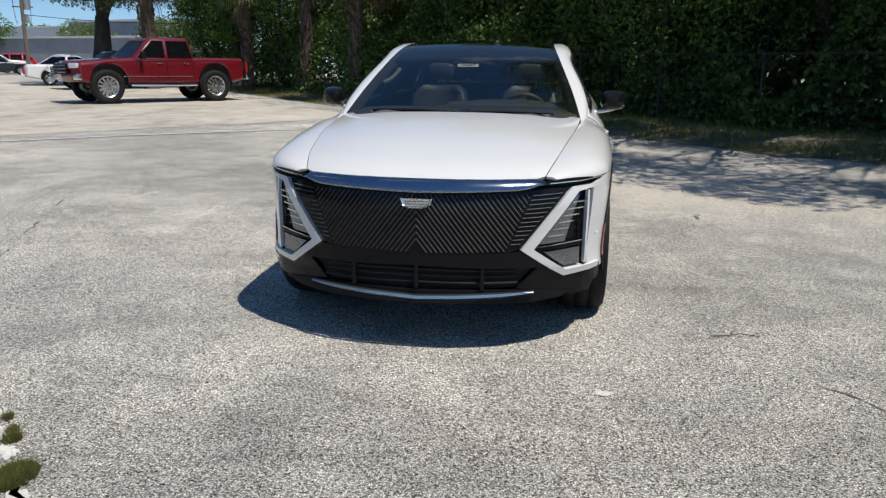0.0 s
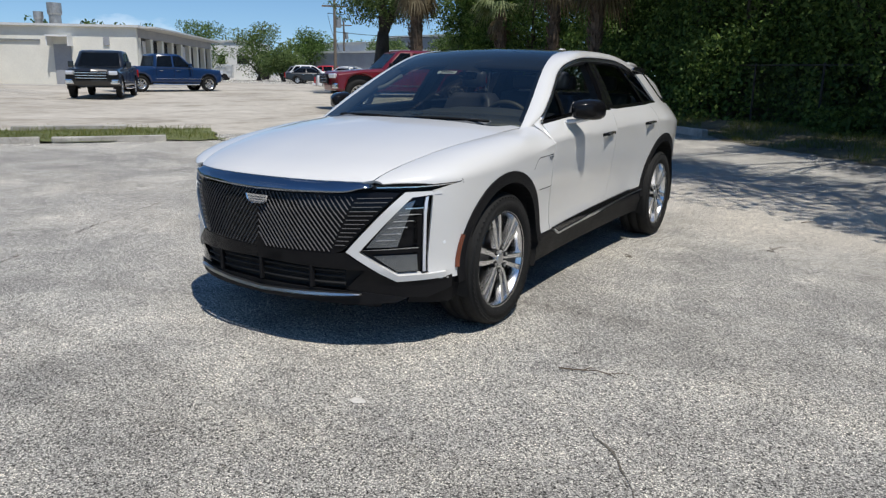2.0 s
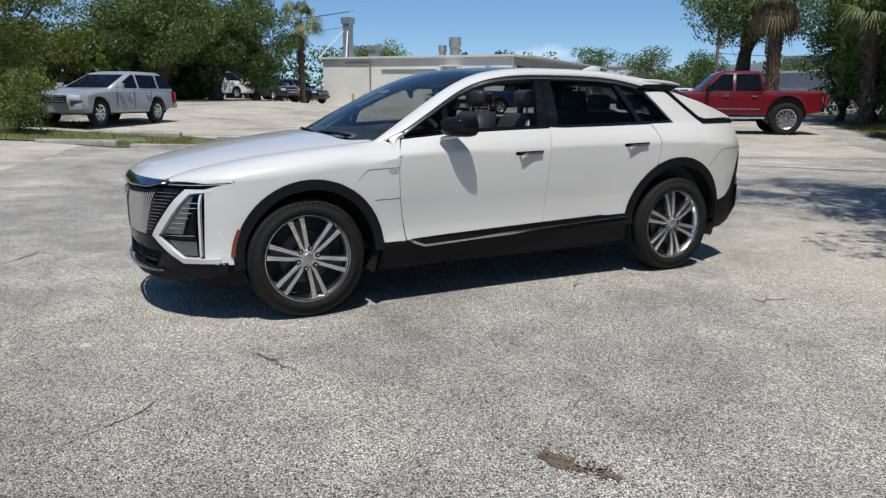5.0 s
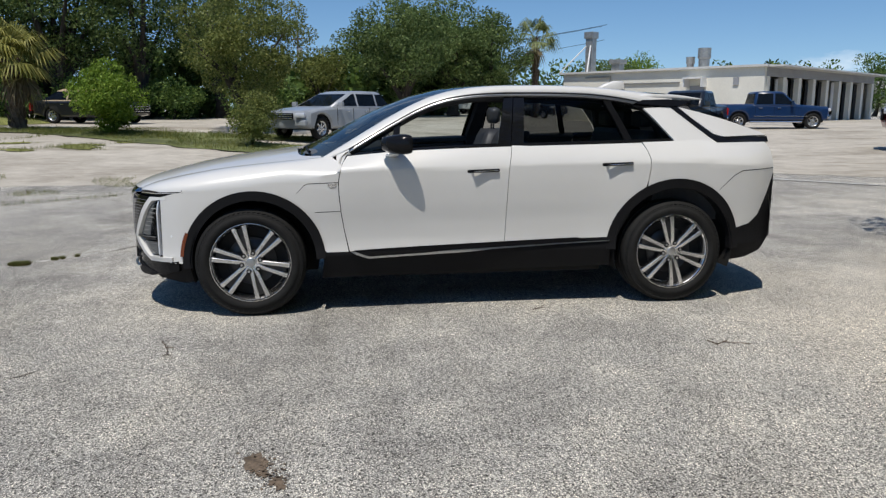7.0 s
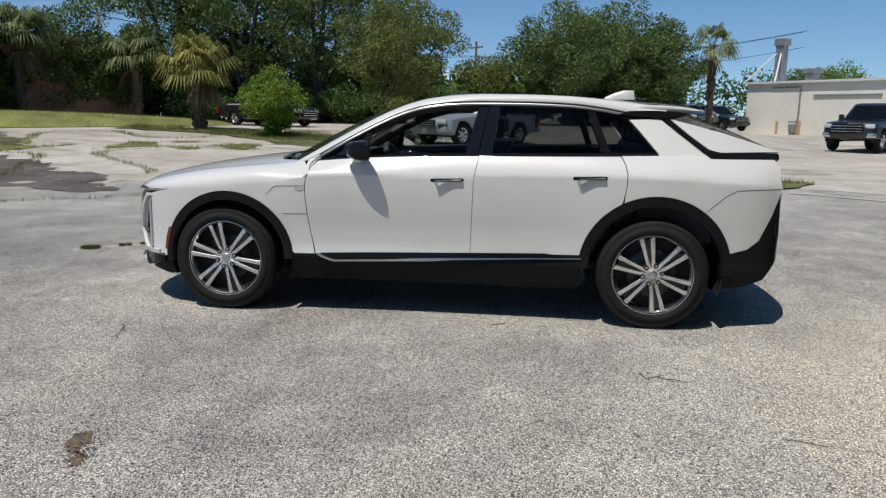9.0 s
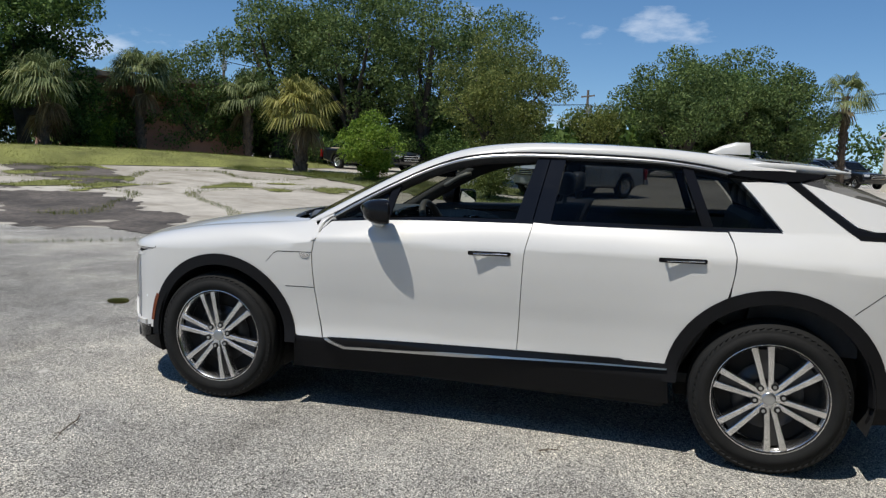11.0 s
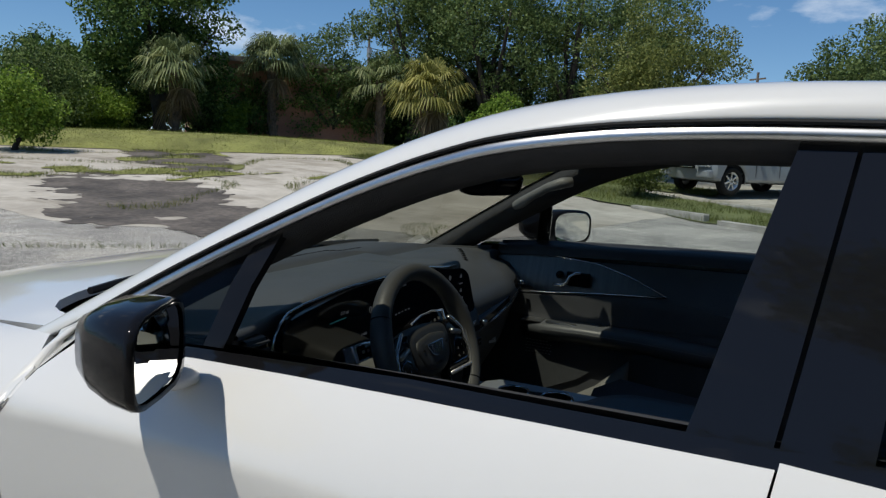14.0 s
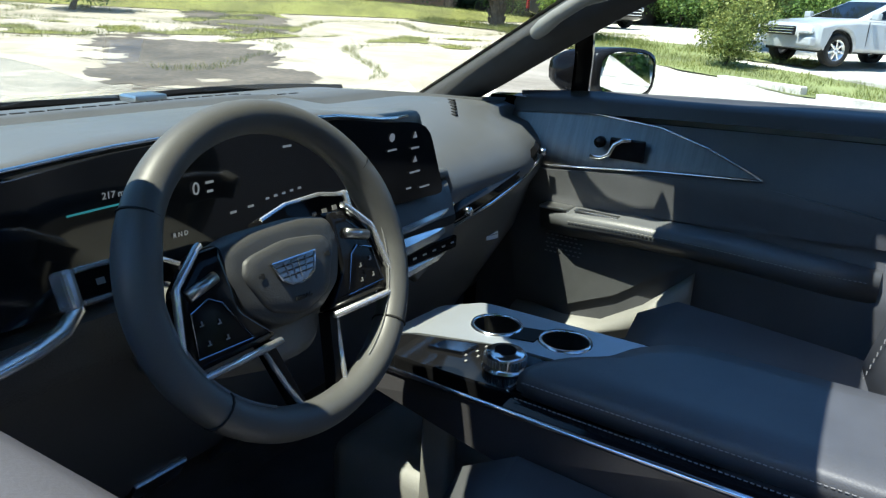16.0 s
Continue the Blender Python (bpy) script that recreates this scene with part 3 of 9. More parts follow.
for fn, s in ((low, 1), (low_r, -1)):
    sill = [(0.49, 0.25), (2.62, 0.29), (2.60, 0.50), (1.82, 0.478), (1.0, 0.456), (0.69, 0.443), (0.515, 0.443)]
    panel("sill", sill, fn, "black_plastic", car, (s, 0, 0), 0.1, 0.04, 0.006, 0.03, "matt black plastic sill")
    # gloss strip with its bright line
    gl = [(0.72, 0.452), (1.0, 0.462), (1.8, 0.488), (2.36, 0.506), (2.44, 0.487), (2.52, 0.478), (1.82, 0.45), (0.86, 0.412), (0.80, 0.412)]
    panel("sill_strip", gl, fn, "black_gloss", car, (s, 0, 0), 0.1, 0.04, 0.014, 0.02)
    br = [(0.70, 0.440), (0.725, 0.443), (0.83, 0.412), (1.82, 0.449), (2.60, 0.482), (2.60, 0.475), (1.82, 0.438), (0.82, 0.397)]
    panel("sill_bright_line", br, fn, "silver_satin", car, (s, 0, 0), 0.1, 0.03, 0.020, 0.012, "polished bright trim line")
    # front and rear lower corners
    fc = [(-0.665, 0.262), (-0.46, 0.235), (-0.40, 0.25), (-0.395, 0.40), (-0.46, 0.39), (-0.56, 0.388), (-0.635, 0.435)]
    panel("bumper_corner", fc, fn, "black_plastic", car, (s, 0, 0), 0.06, 0.04, 0.0, 0.03)
    rc = [(3.55, 0.30), (3.72, 0.315), (3.86, 0.36), (3.93, 0.47), (3.945, 0.66), (3.93, 0.95), (3.875, 0.80), (3.80, 0.64), (3.72, 0.58), (3.60, 0.55), (3.575, 0.42)]
    panel("rear_bumper_corner", rc, fn, "black_plastic", car, (s, 0, 0), 0.06, 0.04, 0.004, 0.03)

# --- roof, pillars and glass ---
# rail line above the side windows, and the edge of windscreen and roof glass
RAIL = [(0.838, 0.50, 1.062), (0.835, 0.585, 1.105), (0.842, 0.70, 1.163), (0.814, 0.875, 1.264), (0.768, 1.05, 1.361), (0.724, 1.21, 1.442), (0.708, 1.34, 1.492), (0.712, 1.46, 1.523), (0.704, 1.66, 1.548), (0.685, 1.87, 1.556), (0.675, 2.15, 1.557), (0.668, 2.45, 1.550), (0.665, 2.70, 1.526), (0.665, 2.87, 1.497), (0.665, 3.0, 1.472), (0.66, 3.11, 1.452)]
EDGE = [(0.800, 0.42, 1.062), (0.793, 0.50, 1.098), (0.770, 0.62, 1.167), (0.724, 0.82, 1.284), (0.676, 1.0, 1.387), (0.632, 1.18, 1.479), (0.602, 1.33, 1.539), (0.584, 1.46, 1.574), (0.572, 1.66, 1.600), (0.570, 1.87, 1.609), (0.57, 2.15, 1.610), (0.567, 2.45, 1.603), (0.562, 2.70, 1.588), (0.555, 2.87, 1.572), (0.545, 3.05, 1.556), (0.535, 3.25, 1.537)]


def fine_line(pts, n=4):
    fx, fy, fz = (spline(*[(i, p[k]) for i, p in enumerate(pts)]) for k in range(3))
    return [(fx(i / n), fy(i / n), fz(i / n)) for i in range((len(pts) - 1) * n + 1)]


RAILF, EDGEF = fine_line(RAIL), fine_line(EDGE)
for s in (1, -1):
    bm = bmesh.new()
    rings = []
    for a, b in zip(RAILF, EDGEF):
        a, b = Vector(a), Vector(b)
        d = (b - a)
        out = Vector((0.75, -0.1, 0.65)) * min(0.034, d.length * 0.32) * (0.45 + 0.55 * smooth01(1.2, 1.9, a.y))
        ring = [a - Vector((0.03, 0, 0.0))] + [a.lerp(b, t) + out * math.sin(math.pi * t) ** 0.8 for t in (0, 0.06, 0.18, 0.35, 0.55, 0.75, 0.92, 1)]
        rings.append([(p.x * s, p.y, p.z) for p in ring])
    add_loft(bm, rings, False)
    bmesh.ops.recalc_face_normals(bm, faces=bm.faces)
    part("roof_rail", bm, "white_paint", car, "", True)
    # bright line under the rail
    bm = bmesh.new()
    rings = []
    for a in RAILF[8:]:
        x, y, z = a
        o = 0.004
        pr = [(x + o, y, z - 0.004), (x + o + 0.006, y, z - 0.014), (x + o + 0.008, y, z - 0.024), (x - 0.02, y, z - 0.024), (x - 0.02, y, z)]
        rings.append([(p[0] * s, p[1], p[2]) for p in pr])
    add_loft(bm, rings, True, True)
    bmesh.ops.recalc_face_normals(bm, faces=bm.faces)
    part("window_trim", bm, "silver_satin", car, "bright metal window trim", True)
    bm = bmesh.new()
    add_tube(bm, [((x + 0.0055) * s, y, z - 0.0005) for x, y, z in RAILF[8:]], 0.0038, 6)
    part("rail_joint", bm, "seam", car)


def across(e, bulge_y, bulge_z, n=14):
    x, y, z = e
    return [(x * k, y - bulge_y * (1 - k * k), z + bulge_z * (1 - k * k)) for k in np.linspace(1, -1, n * 2 + 1)]


bm = bmesh.new()
add_loft(bm, [across(e, 0.20 * (1 - smooth01(0.5, 1.9, e[1])), 0.012 + 0.012 * smooth01(0.5, 1.4, e[1])) for e in EDGEF[:29]], False)
bmesh.ops.recalc_face_normals(bm, faces=bm.faces)
windscreen = part("windscreen", bm, "glass_front", car, "large dark-tinted windscreen", True)
bm = bmesh.new()
add_loft(bm, [across(e, 0.20 * (1 - smooth01(0.5, 1.9, e[1])), 0.024) for e in EDGEF[28:]], False)
bmesh.ops.recalc_face_normals(bm, faces=bm.faces)
part("roof_glass", bm, "roof_glass", car, "black panoramic glass roof", True)
bm = bmesh.new()
add_loft(bm, [[(p[0] * 0.27, p[1] + 0.004, p[2] - 0.004) for p in across(e, 0.20 * (1 - smooth01(0.5, 1.9, e[1])), 0.022, 6)] for e in EDGEF[18:25]], False)
part("glass_band", bm, "dark", windscreen, "black printed band behind the mirror")
# roof lining: header behind the windscreen's top and the solid rear end, open below the glass
for lo, hi in ((1.20, 1.54), (2.55, 3.26)):
    bm = bmesh.new()
    rows = []
    for e in EDGEF:
        if lo - 0.04 <= e[1] <= hi + 0.04:
            k = 0.20 * (1 - smooth01(0.5, 1.9, e[1]))
            rows.append([(p[0] * 0.985, p[1] + 0.01, p[2] - 0.022) for p in across(e, k, 0.018, 8)])
    add_loft(bm, rows, False)
    bmesh.ops.recalc_face_normals(bm, faces=bm.faces)
    bmesh.ops.solidify(bm, geom=bm.faces[:], thickness=0.02)
    part("headlining", bm, "dark", car, "dark roof lining", True)
# white foot of the windscreen pillar
for fn, s in BOTH:
    low_edge = [fn(0.6405, 1.012), fn(0.650, 1.066), fn(0.684, 1.124), fn(0.715, BELT(0.715) + 0.002)]
    mid_edge = [fn(0.640, 1.013), (s * 0.887, 0.634, 1.052), (s * 0.856, 0.655, 1.110), (s * 0.848, 0.705, 1.146)]
    top_edge = [fn(0.6395, 1.014), (s * 0.866, 0.612, 1.077), (s * 0.835, 0.615, 1.124), (s * 0.841, 0.70, 1.161)]
    bm = bmesh.new()
    add_loft(bm, [low_edge, mid_edge, top_edge, [(x - s * 0.03, y, z) for x, y, z in top_edge]], False)
    bmesh.ops.recalc_face_normals(bm, faces=bm.faces)
    part("pillar_foot", bm, "white_paint", car, "", True)
    bm = bmesh.new()
    zs_ = ZSH(0.628)
    wing_end = [Vector(fn(0.612, zs_ + d)) + Vector((s * 0.002, 0, 0.003)) for d in (0.04, 0.35, 0.7, 1.0)]
    foot_end = [Vector(p) + Vector((s * 0.002, 0, 0.003)) for p in mid_edge]
    add_loft(bm, [[tuple(a.lerp(b, t) + Vector((s * 0.004, 0, 0.004)) * math.sin(math.pi * t)) for a, b in zip(wing_end, foot_end)] for t in (0, 0.25, 0.5, 0.75, 1)] + [top_edge], False)
    bmesh.ops.recalc_face_normals(bm, faces=bm.faces)
    part("pillar_foot", bm, "white_paint", car, "", True)
# cowl and wipers
bm = bmesh.new()
add_loft(bm, [[(x, 0.20 + 0.17 * (abs(x) / 0.80) ** 2, 1.085 - 0.02 * (abs(x) / 0.8) ** 2) for x in np.linspace(-0.75, 0.75, 17)], [(x, 0.36 + 0.17 * (abs(x) / 0.80) ** 2, 1.10 - 0.02 * (abs(x) / 0.8) ** 2) for x in np.linspace(-0.75, 0.75, 17)]], False)
part("cowl", bm, "black_plastic", car, "", True)
for x0, x1 in ((0.62, -0.02), (0.0, -0.58)):
    bm = bmesh.new()
    add_tube(bm, [(x0 + (x1 - x0) * t, 0.345 + 0.12 * (abs(x0 + (x1 - x0) * t) / 0.8) ** 2 + 0.03 * t, 1.135 + 0.035 * t * (1 - t)) for t in np.linspace(0, 1, 9)], 0.009, 6)
    part("wiper", bm, "black_plastic", car)

# --- side windows ---
for fn, s in BOTH:
    def edge_z(y):
        for a, b in zip(RAILF, RAILF[1:]):
            if a[1] <= y <= b[1]:
                t = (y - a[1]) / (b[1] - a[1])
                return a[2] + (b[2] - a[2]) * t - 0.02
        return 1.44

    def g(y, v, f=fn, sg=s):
        p = side(y, BELT(y))
        zt = edge_z(y)
        xr = np.interp(y, [0.6, 0.875, 1.05, 1.21, 1.34, 1.46, 1.66, 1.87, 2.15, 3.1], [0.84, 0.81, 0.763, 0.719, 0.703, 0.707, 0.699, 0.680, 0.670, 0.66])
        t = (v - p[2]) / max(0.02, zt - p[2])
        return (sg * (p[0] - 0.012 + (xr + 0.004 - p[0]) * t + 0.012 * math.sin(math.pi * min(1, max(0, t)))), y, v)
    top = lambda ys: [(y, edge_z(y) + 0.012) for y in ys]
    bl = lambda y: BELT(y) + 0.008
    # fixed front corner pane
    fw = -0.035 if s < 0 else 0.0
    panel("quarter_pane", [(0.75, bl(0.75)), (1.0 + fw, bl(1.0)), (1.03 + fw, edge_z(1.03 + fw))] + top(np.linspace(1.01 + fw, 0.80, 6)), g, "glass_dark", car, (s, 0, 0), 0.1, 0.1, -0.004, 0.0)
    panel("window_post", [(1.0 + fw, bl(1.0)), (1.045 + fw, bl(1.045)), (1.080 + fw, edge_z(1.080 + fw)), (1.03 + fw, edge_z(1.03 + fw))], g, "black_gloss", car, (s, 0, 0), 0.1, 0.1, 0.002, 0.014)
    # driver's glass is lowered; the passenger's is up
    if s < 0:
        panel("front_window", [(1.045 + fw, bl(1.045)), (1.765, bl(1.765)), (1.86, edge_z(1.86))] + top(np.linspace(1.82, 1.080 + fw, 10)), g, "glass_clear", car, (s, 0, 0), 0.1, 0.1, -0.004, 0.0)
    panel("pillar_cover", [(1.765, bl(1.765)), (1.858, bl(1.858)), (1.915, edge_z(1.915) + 0.012), (1.85, edge_z(1.85) + 0.012)], g, "pillar_gloss", car, (s, 0, 0), 0.05, 0.1, 0.006, 0.03, "gloss black door pillar cover")
    panel("pillar_cover", [(1.864, bl(1.864)), (1.955, bl(1.955)), (2.0, edge_z(2.0) + 0.012), (1.921, edge_z(1.921) + 0.012)], g, "pillar_gloss", car, (s, 0, 0), 0.05, 0.1, 0.006, 0.03, "gloss black door pillar cover")
    panel("rear_window", [(1.955, bl(1.955)), (2.72, bl(2.72)), (2.60, edge_z(2.60))] + top(np.linspace(2.5, 2.0, 8)), g, "glass_dark", car, (s, 0, 0), 0.1, 0.1, -0.004, 0.0)
    panel("window_post", [(2.72, bl(2.72)), (2.775, bl(2.775)), (2.655, edge_z(2.655) + 0.01), (2.60, edge_z(2.6) + 0.01)], g, "black_gloss", car, (s, 0, 0), 0.1, 0.1, 0.003, 0.03)
    panel("rear_quarter_window", [(2.775, bl(2.775)), (3.075, bl(3.075)), (3.02, 1.285), (2.95, 1.37), (2.88, 1.44), (2.82, edge_z(2.82)), (2.655, edge_z(2.655))], g, "glass_dark", car, (s, 0, 0), 0.1, 0.1, -0.004, 0.0)
    panel("window_seal", [(0.72, BELT(0.72) - 0.010), (1.4, BELT(1.4) - 0.012), (2.2, BELT(2.2) - 0.012), (3.10, BELT(3.1) - 0.008), (3.07, BELT(3.1) + 0.012), (2.2, BELT(2.2) + 0.010), (1.4, BELT(1.4) + 0.010), (0.76, BELT(0.76) + 0.010)], g, "pillar_gloss", car, (s, 0, 0), 0.1, 0.1, 0.010, 0.05, "black rubber window seal")
    # black blade that runs from the roof into the tail lamp
    blade = [(3.11, 1.455), (3.17, 1.452), (3.30, 1.345), (3.43, 1.245), (3.50, 1.225), (3.93, 1.228), (3.93, 1.19), (3.45, 1.19), (3.405, 1.222), (3.25, 1.342)]
    panel("tail_blade", blade, fn, "black_gloss", car, (s, 0, 0), 0.05, 0.05, 0.004, 0.03, "gloss black blade with tail lamp")
    hatch = [(3.18, 1.452), (3.32, 1.42), (3.55, 1.36), (3.80, 1.285), (3.935, 1.24), (3.52, 1.232), (3.44, 1.25), (3.30, 1.352)]
    panel("hatch_side", hatch, fn, "white_paint", car, (s, 0, 0), 0.05, 0.05, 0.002, 0.03)
    panel("rear_pillar_trim", [(2.83, 1.475), (3.11, 1.452), (3.18, 1.455), (3.30, 1.49), (3.10, 1.505), (2.9, 1.50)], fn, "black_gloss", car, (s, 0, 0), 0.05, 0.05, 0.012, 0.03)
# tail
bm = bmesh.new()
rows = []
for zz, yy, hw in ((1.235, 3.93, 0.685), (1.19, 3.93, 0.70), (1.12, 3.975, 0.73), (1.02, 4.03, 0.76), (0.94, 4.035, 0.78), (0.80, 4.0, 0.79), (0.66, 4.02, 0.80), (0.48, 4.02, 0.80), (0.36, 3.96, 0.78), (0.30, 3.70, 0.74)):
    rows.append([(hw * k * 1.06, yy + 0.03 - 0.13 * abs(k) ** 3, zz) for k in np.linspace(-1, 1, 15)])
add_loft(bm, rows, False)
bmesh.ops.recalc_face_normals(bm, faces=bm.faces)
for f in bm.faces:
    f.material_index = 1 if f.calc_center_median().z < 0.72 else 0
part("tail", bm, ["white_paint", "black_plastic"], car, "", True)
bm = bmesh.new()
add_loft(bm, [[(hw * k, yy, zz + 0.02 * (1 - k * k)) for k in np.linspace(-1, 1, 13)] for yy, zz, hw in ((3.25, 1.515, 0.56), (3.5, 1.43, 0.58), (3.75, 1.325, 0.60), (3.94, 1.24, 0.62))], False)
part("rear_window_glass", bm, "glass_dark", car, "", True)
bm = bmesh.new()
sp = [[(hw * k, yy - 0.05 * k * k, zz + 0.02 * (1 - k * k)) for k in np.linspace(-1, 1, 15)] for yy, zz, hw in ((2.95, 1.565, 0.575), (3.15, 1.556, 0.60), (3.33, 1.538, 0.60), (3.45, 1.518, 0.575), (3.455, 1.510, 0.57), (3.40, 1.502, 0.565), (3.1, 1.500, 0.60))]
add_loft(bm, sp, False)
bmesh.ops.recalc_face_normals(bm, faces=bm.faces)
spoiler = part("spoiler", bm, "white_paint", car, "", True)
for s in (1, -1):
    bm = bmesh.new()
    add_loft(bm, [[(s * (x - 0.03), y, zt - 0.004), (s * (x - 0.006), y, zt), (s * x, y, zt - 0.006), (s * (x + 0.003), y, (zt + zb) / 2), (s * (x - 0.004), y, zb), (s * (x - 0.03), y, zb)] for y, x, zt, zb in ((2.88, 0.645, 1.545, 1.500), (3.02, 0.640, 1.551, 1.503), (3.15, 0.628, 1.548, 1.504), (3.28, 0.612, 1.538, 1.504), (3.38, 0.594, 1.525, 1.505), (3.44, 0.578, 1.516, 1.508))], True, True)
    bmesh.ops.recalc_face_normals(bm, faces=bm.faces)
    part("spoiler_end", bm, "white_paint", spoiler, "", True)
# aerial fin
bm = bmesh.new()
add_loft(bm, [[(0.028 * k * w_, y, z) for k, z in ((1, 1.60), (0.9, zt - 0.02), (0.3, zt), (-0.3, zt), (-0.9, zt - 0.02), (-1, 1.60))] for y, zt, w_ in ((2.78, 1.612, 0.3), (2.86, 1.650, 0.8), (2.93, 1.672, 1.0), (3.01, 1.672, 1.0), (3.02, 1.61, 0.9))], False, True)
part("aerial_fin", bm, "white_paint", car, "", True)
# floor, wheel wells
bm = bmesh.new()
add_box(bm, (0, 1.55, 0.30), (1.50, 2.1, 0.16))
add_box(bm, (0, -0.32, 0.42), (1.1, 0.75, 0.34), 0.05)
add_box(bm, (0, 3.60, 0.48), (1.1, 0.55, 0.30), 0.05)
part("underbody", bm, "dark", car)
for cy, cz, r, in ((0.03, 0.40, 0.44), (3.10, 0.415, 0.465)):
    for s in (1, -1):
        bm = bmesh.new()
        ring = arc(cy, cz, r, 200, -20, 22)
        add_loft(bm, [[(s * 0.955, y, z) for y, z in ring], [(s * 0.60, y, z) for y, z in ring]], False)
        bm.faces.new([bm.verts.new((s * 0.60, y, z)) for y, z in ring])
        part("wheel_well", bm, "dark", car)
# --- wheels ---


def build_wheel(y):
    w = part("wheel", bmesh.new(), "rim_dark", car)
    bm = bmesh.new()
    # tyre
    spin(bm, [(0.270, -0.115), (0.300, -0.130), (0.340, -0.133), (0.368, -0.122), (0.380, -0.105), (0.385, -0.08), (0.385, -0.045), (0.377, -0.043), (0.377, -0.035), (0.385, -0.033), (0.3855, 0.0), (0.385, 0.033), (0.377, 0.035), (0.377, 0.043), (0.385, 0.045), (0.385, 0.08), (0.380, 0.105), (0.374, 0.115), (0.366, 0.118), (0.366, 0.121), (0.345, 0.130), (0.335, 0.130), (0.334, 0.134), (0.302, 0.131), (0.290, 0.124), (0.280, 0.118), (0.268, 0.112)], 72)
    part("tyre", bm, "rubber", w, "black road tyre with grooved tread", True)
    bm = bmesh.new()
    for k in range(66):
        a = k * math.tau / 66
        for sgn in (1, -1):
            mm = Matrix.Rotation(a, 4, 'X') @ Matrix.Translation((sgn * 0.108, 0, 0.3655)) @ Matrix.Rotation(radians(sgn * 28), 4, 'Y') @ Matrix.Rotation(radians(18), 4, 'Z')
            add_box(bm, (0, 0, 0), (0.042, 0.024, 0.012), 0, mm)
    part("tread_block", bm, "rubber", w)["kind"] = "stuff"
    bm = bmesh.new()
    spin(bm, [(0.262, -0.10), (0.250, -0.02), (0.248, 0.06), (0.262, 0.098), (0.271, 0.112), (0.279, 0.119), (0.279, 0.112), (0.272, 0.10)], 72)
    part("rim", bm, "rim", w, "machined alloy rim lip", True)
    # black disc that stands for the shade behind the spokes
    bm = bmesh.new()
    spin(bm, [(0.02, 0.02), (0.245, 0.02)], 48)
    part("spoke_gap_shade", bm, "dark", w)
    # brake disc, darkened in colour for the shade behind the spokes
    bm = bmesh.new()
    spin(bm, [(0.05, 0.028), (0.06, 0.038), (0.17, 0.038), (0.172, 0.03)], 40)
    part("brake_disc", bm, "rim_dark", w, "", True)
    # six twin spokes
    for k in range(6):
        a = k * math.tau / 6
        for sgn in (1, -1):
            bm = bmesh.new()
            rows = []
            for r, c, hw, h in ((0.030, 0.013, 0.0125, 0.099), (0.07, 0.0165, 0.0130, 0.103), (0.12, 0.0225, 0.0125, 0.107), (0.18, 0.029, 0.0135, 0.110), (0.23, 0.0345, 0.0150, 0.111), (0.264, 0.038, 0.0165, 0.110)):
                c *= sgn
                rows.append([(h - 0.035, c - hw - 0.004, r), (h - 0.002, c - hw, r), (h, c - hw + 0.003, r), (h, c + hw - 0.003, r), (h - 0.002, c + hw, r), (h - 0.035, c + hw + 0.004, r)])
            add_loft(bm, rows, True, True)
            bmesh.ops.recalc_face_normals(bm, faces=bm.faces)
            bmesh.ops.transform(bm, matrix=Matrix.Rotation(a + radians(16), 4, 'X'), verts=bm.verts)
            part("spoke", bm, "rim", w)
        # black post round each nut, for the shade of its bore
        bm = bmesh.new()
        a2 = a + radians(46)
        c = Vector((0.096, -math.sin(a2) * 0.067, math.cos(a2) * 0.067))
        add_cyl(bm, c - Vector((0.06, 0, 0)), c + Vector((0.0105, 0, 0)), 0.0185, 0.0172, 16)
        part("nut_bore_shade", bm, "dark", w)
        bm = bmesh.new()
        add_cyl(bm, c, c + Vector((0.0145, 0, 0)), 0.0105, 0.0090, 6)
        part("wheel_nut", bm, "silver_satin", w, "bright wheel nut")
        bm = bmesh.new()
        rows = []
        for r, hw in ((0.10, 0.012), (0.18, 0.018), (0.245, 0.022)):
            rows.append([(0.06, -hw, r), (0.082, -hw, r), (0.082, hw, r), (0.06, hw, r)])
        add_loft(bm, rows, True, True)
        bmesh.ops.transform(bm, matrix=Matrix.Rotation(a + radians(16), 4, 'X'), verts=bm.verts)
        part("spoke_web", bm, "rim_dark", w)
    bm = bmesh.new()
    spin(bm, [(0.0, 0.105), (0.024, 0.105), (0.031, 0.1035), (0.034, 0.098), (0.035, 0.08)], 32)
    part("hub_cap", bm, "silver_satin", w, "satin silver hub cap", True)
    bm = bmesh.new()
    spin(bm, [(0.02, 0.094), (0.045, 0.0965), (0.056, 0.095), (0.060, 0.088), (0.062, 0.05)], 36)
    part("hub_plate", bm, "rim", w, "", True)
    return w


w0 = build_wheel(0)
wheel_at = [(0.84, 0.0, 0.385, 0), (0.84, 3.094, 0.385, 0), (-0.84, 0.0, 0.385, 180), (-0.84, 3.094, 0.385, 180)]
for k, (x, y, z, r) in enumerate(wheel_at):
    ob = w0 if k == 0 else copy_thing(w0, pose(0, 0, 0))
    ob.matrix_local = pose(x, y, z, (0, 55, 50, 75)[k], 0, r)

# --- front face ---
FRONT = (0, -1, 0)


def fpan(name, poly, mat, off=0.0, depth=0.02, label="", parent=None, du=0.06, dv=0.06, sides=(1, -1)):
    out = []
    for s in sides:
        out.append(panel(name, [(x * s, z) for x, z in poly], nose, mat, parent or car, (0.2 * s, -1, 0), du, dv, off, depth, label))
    return out


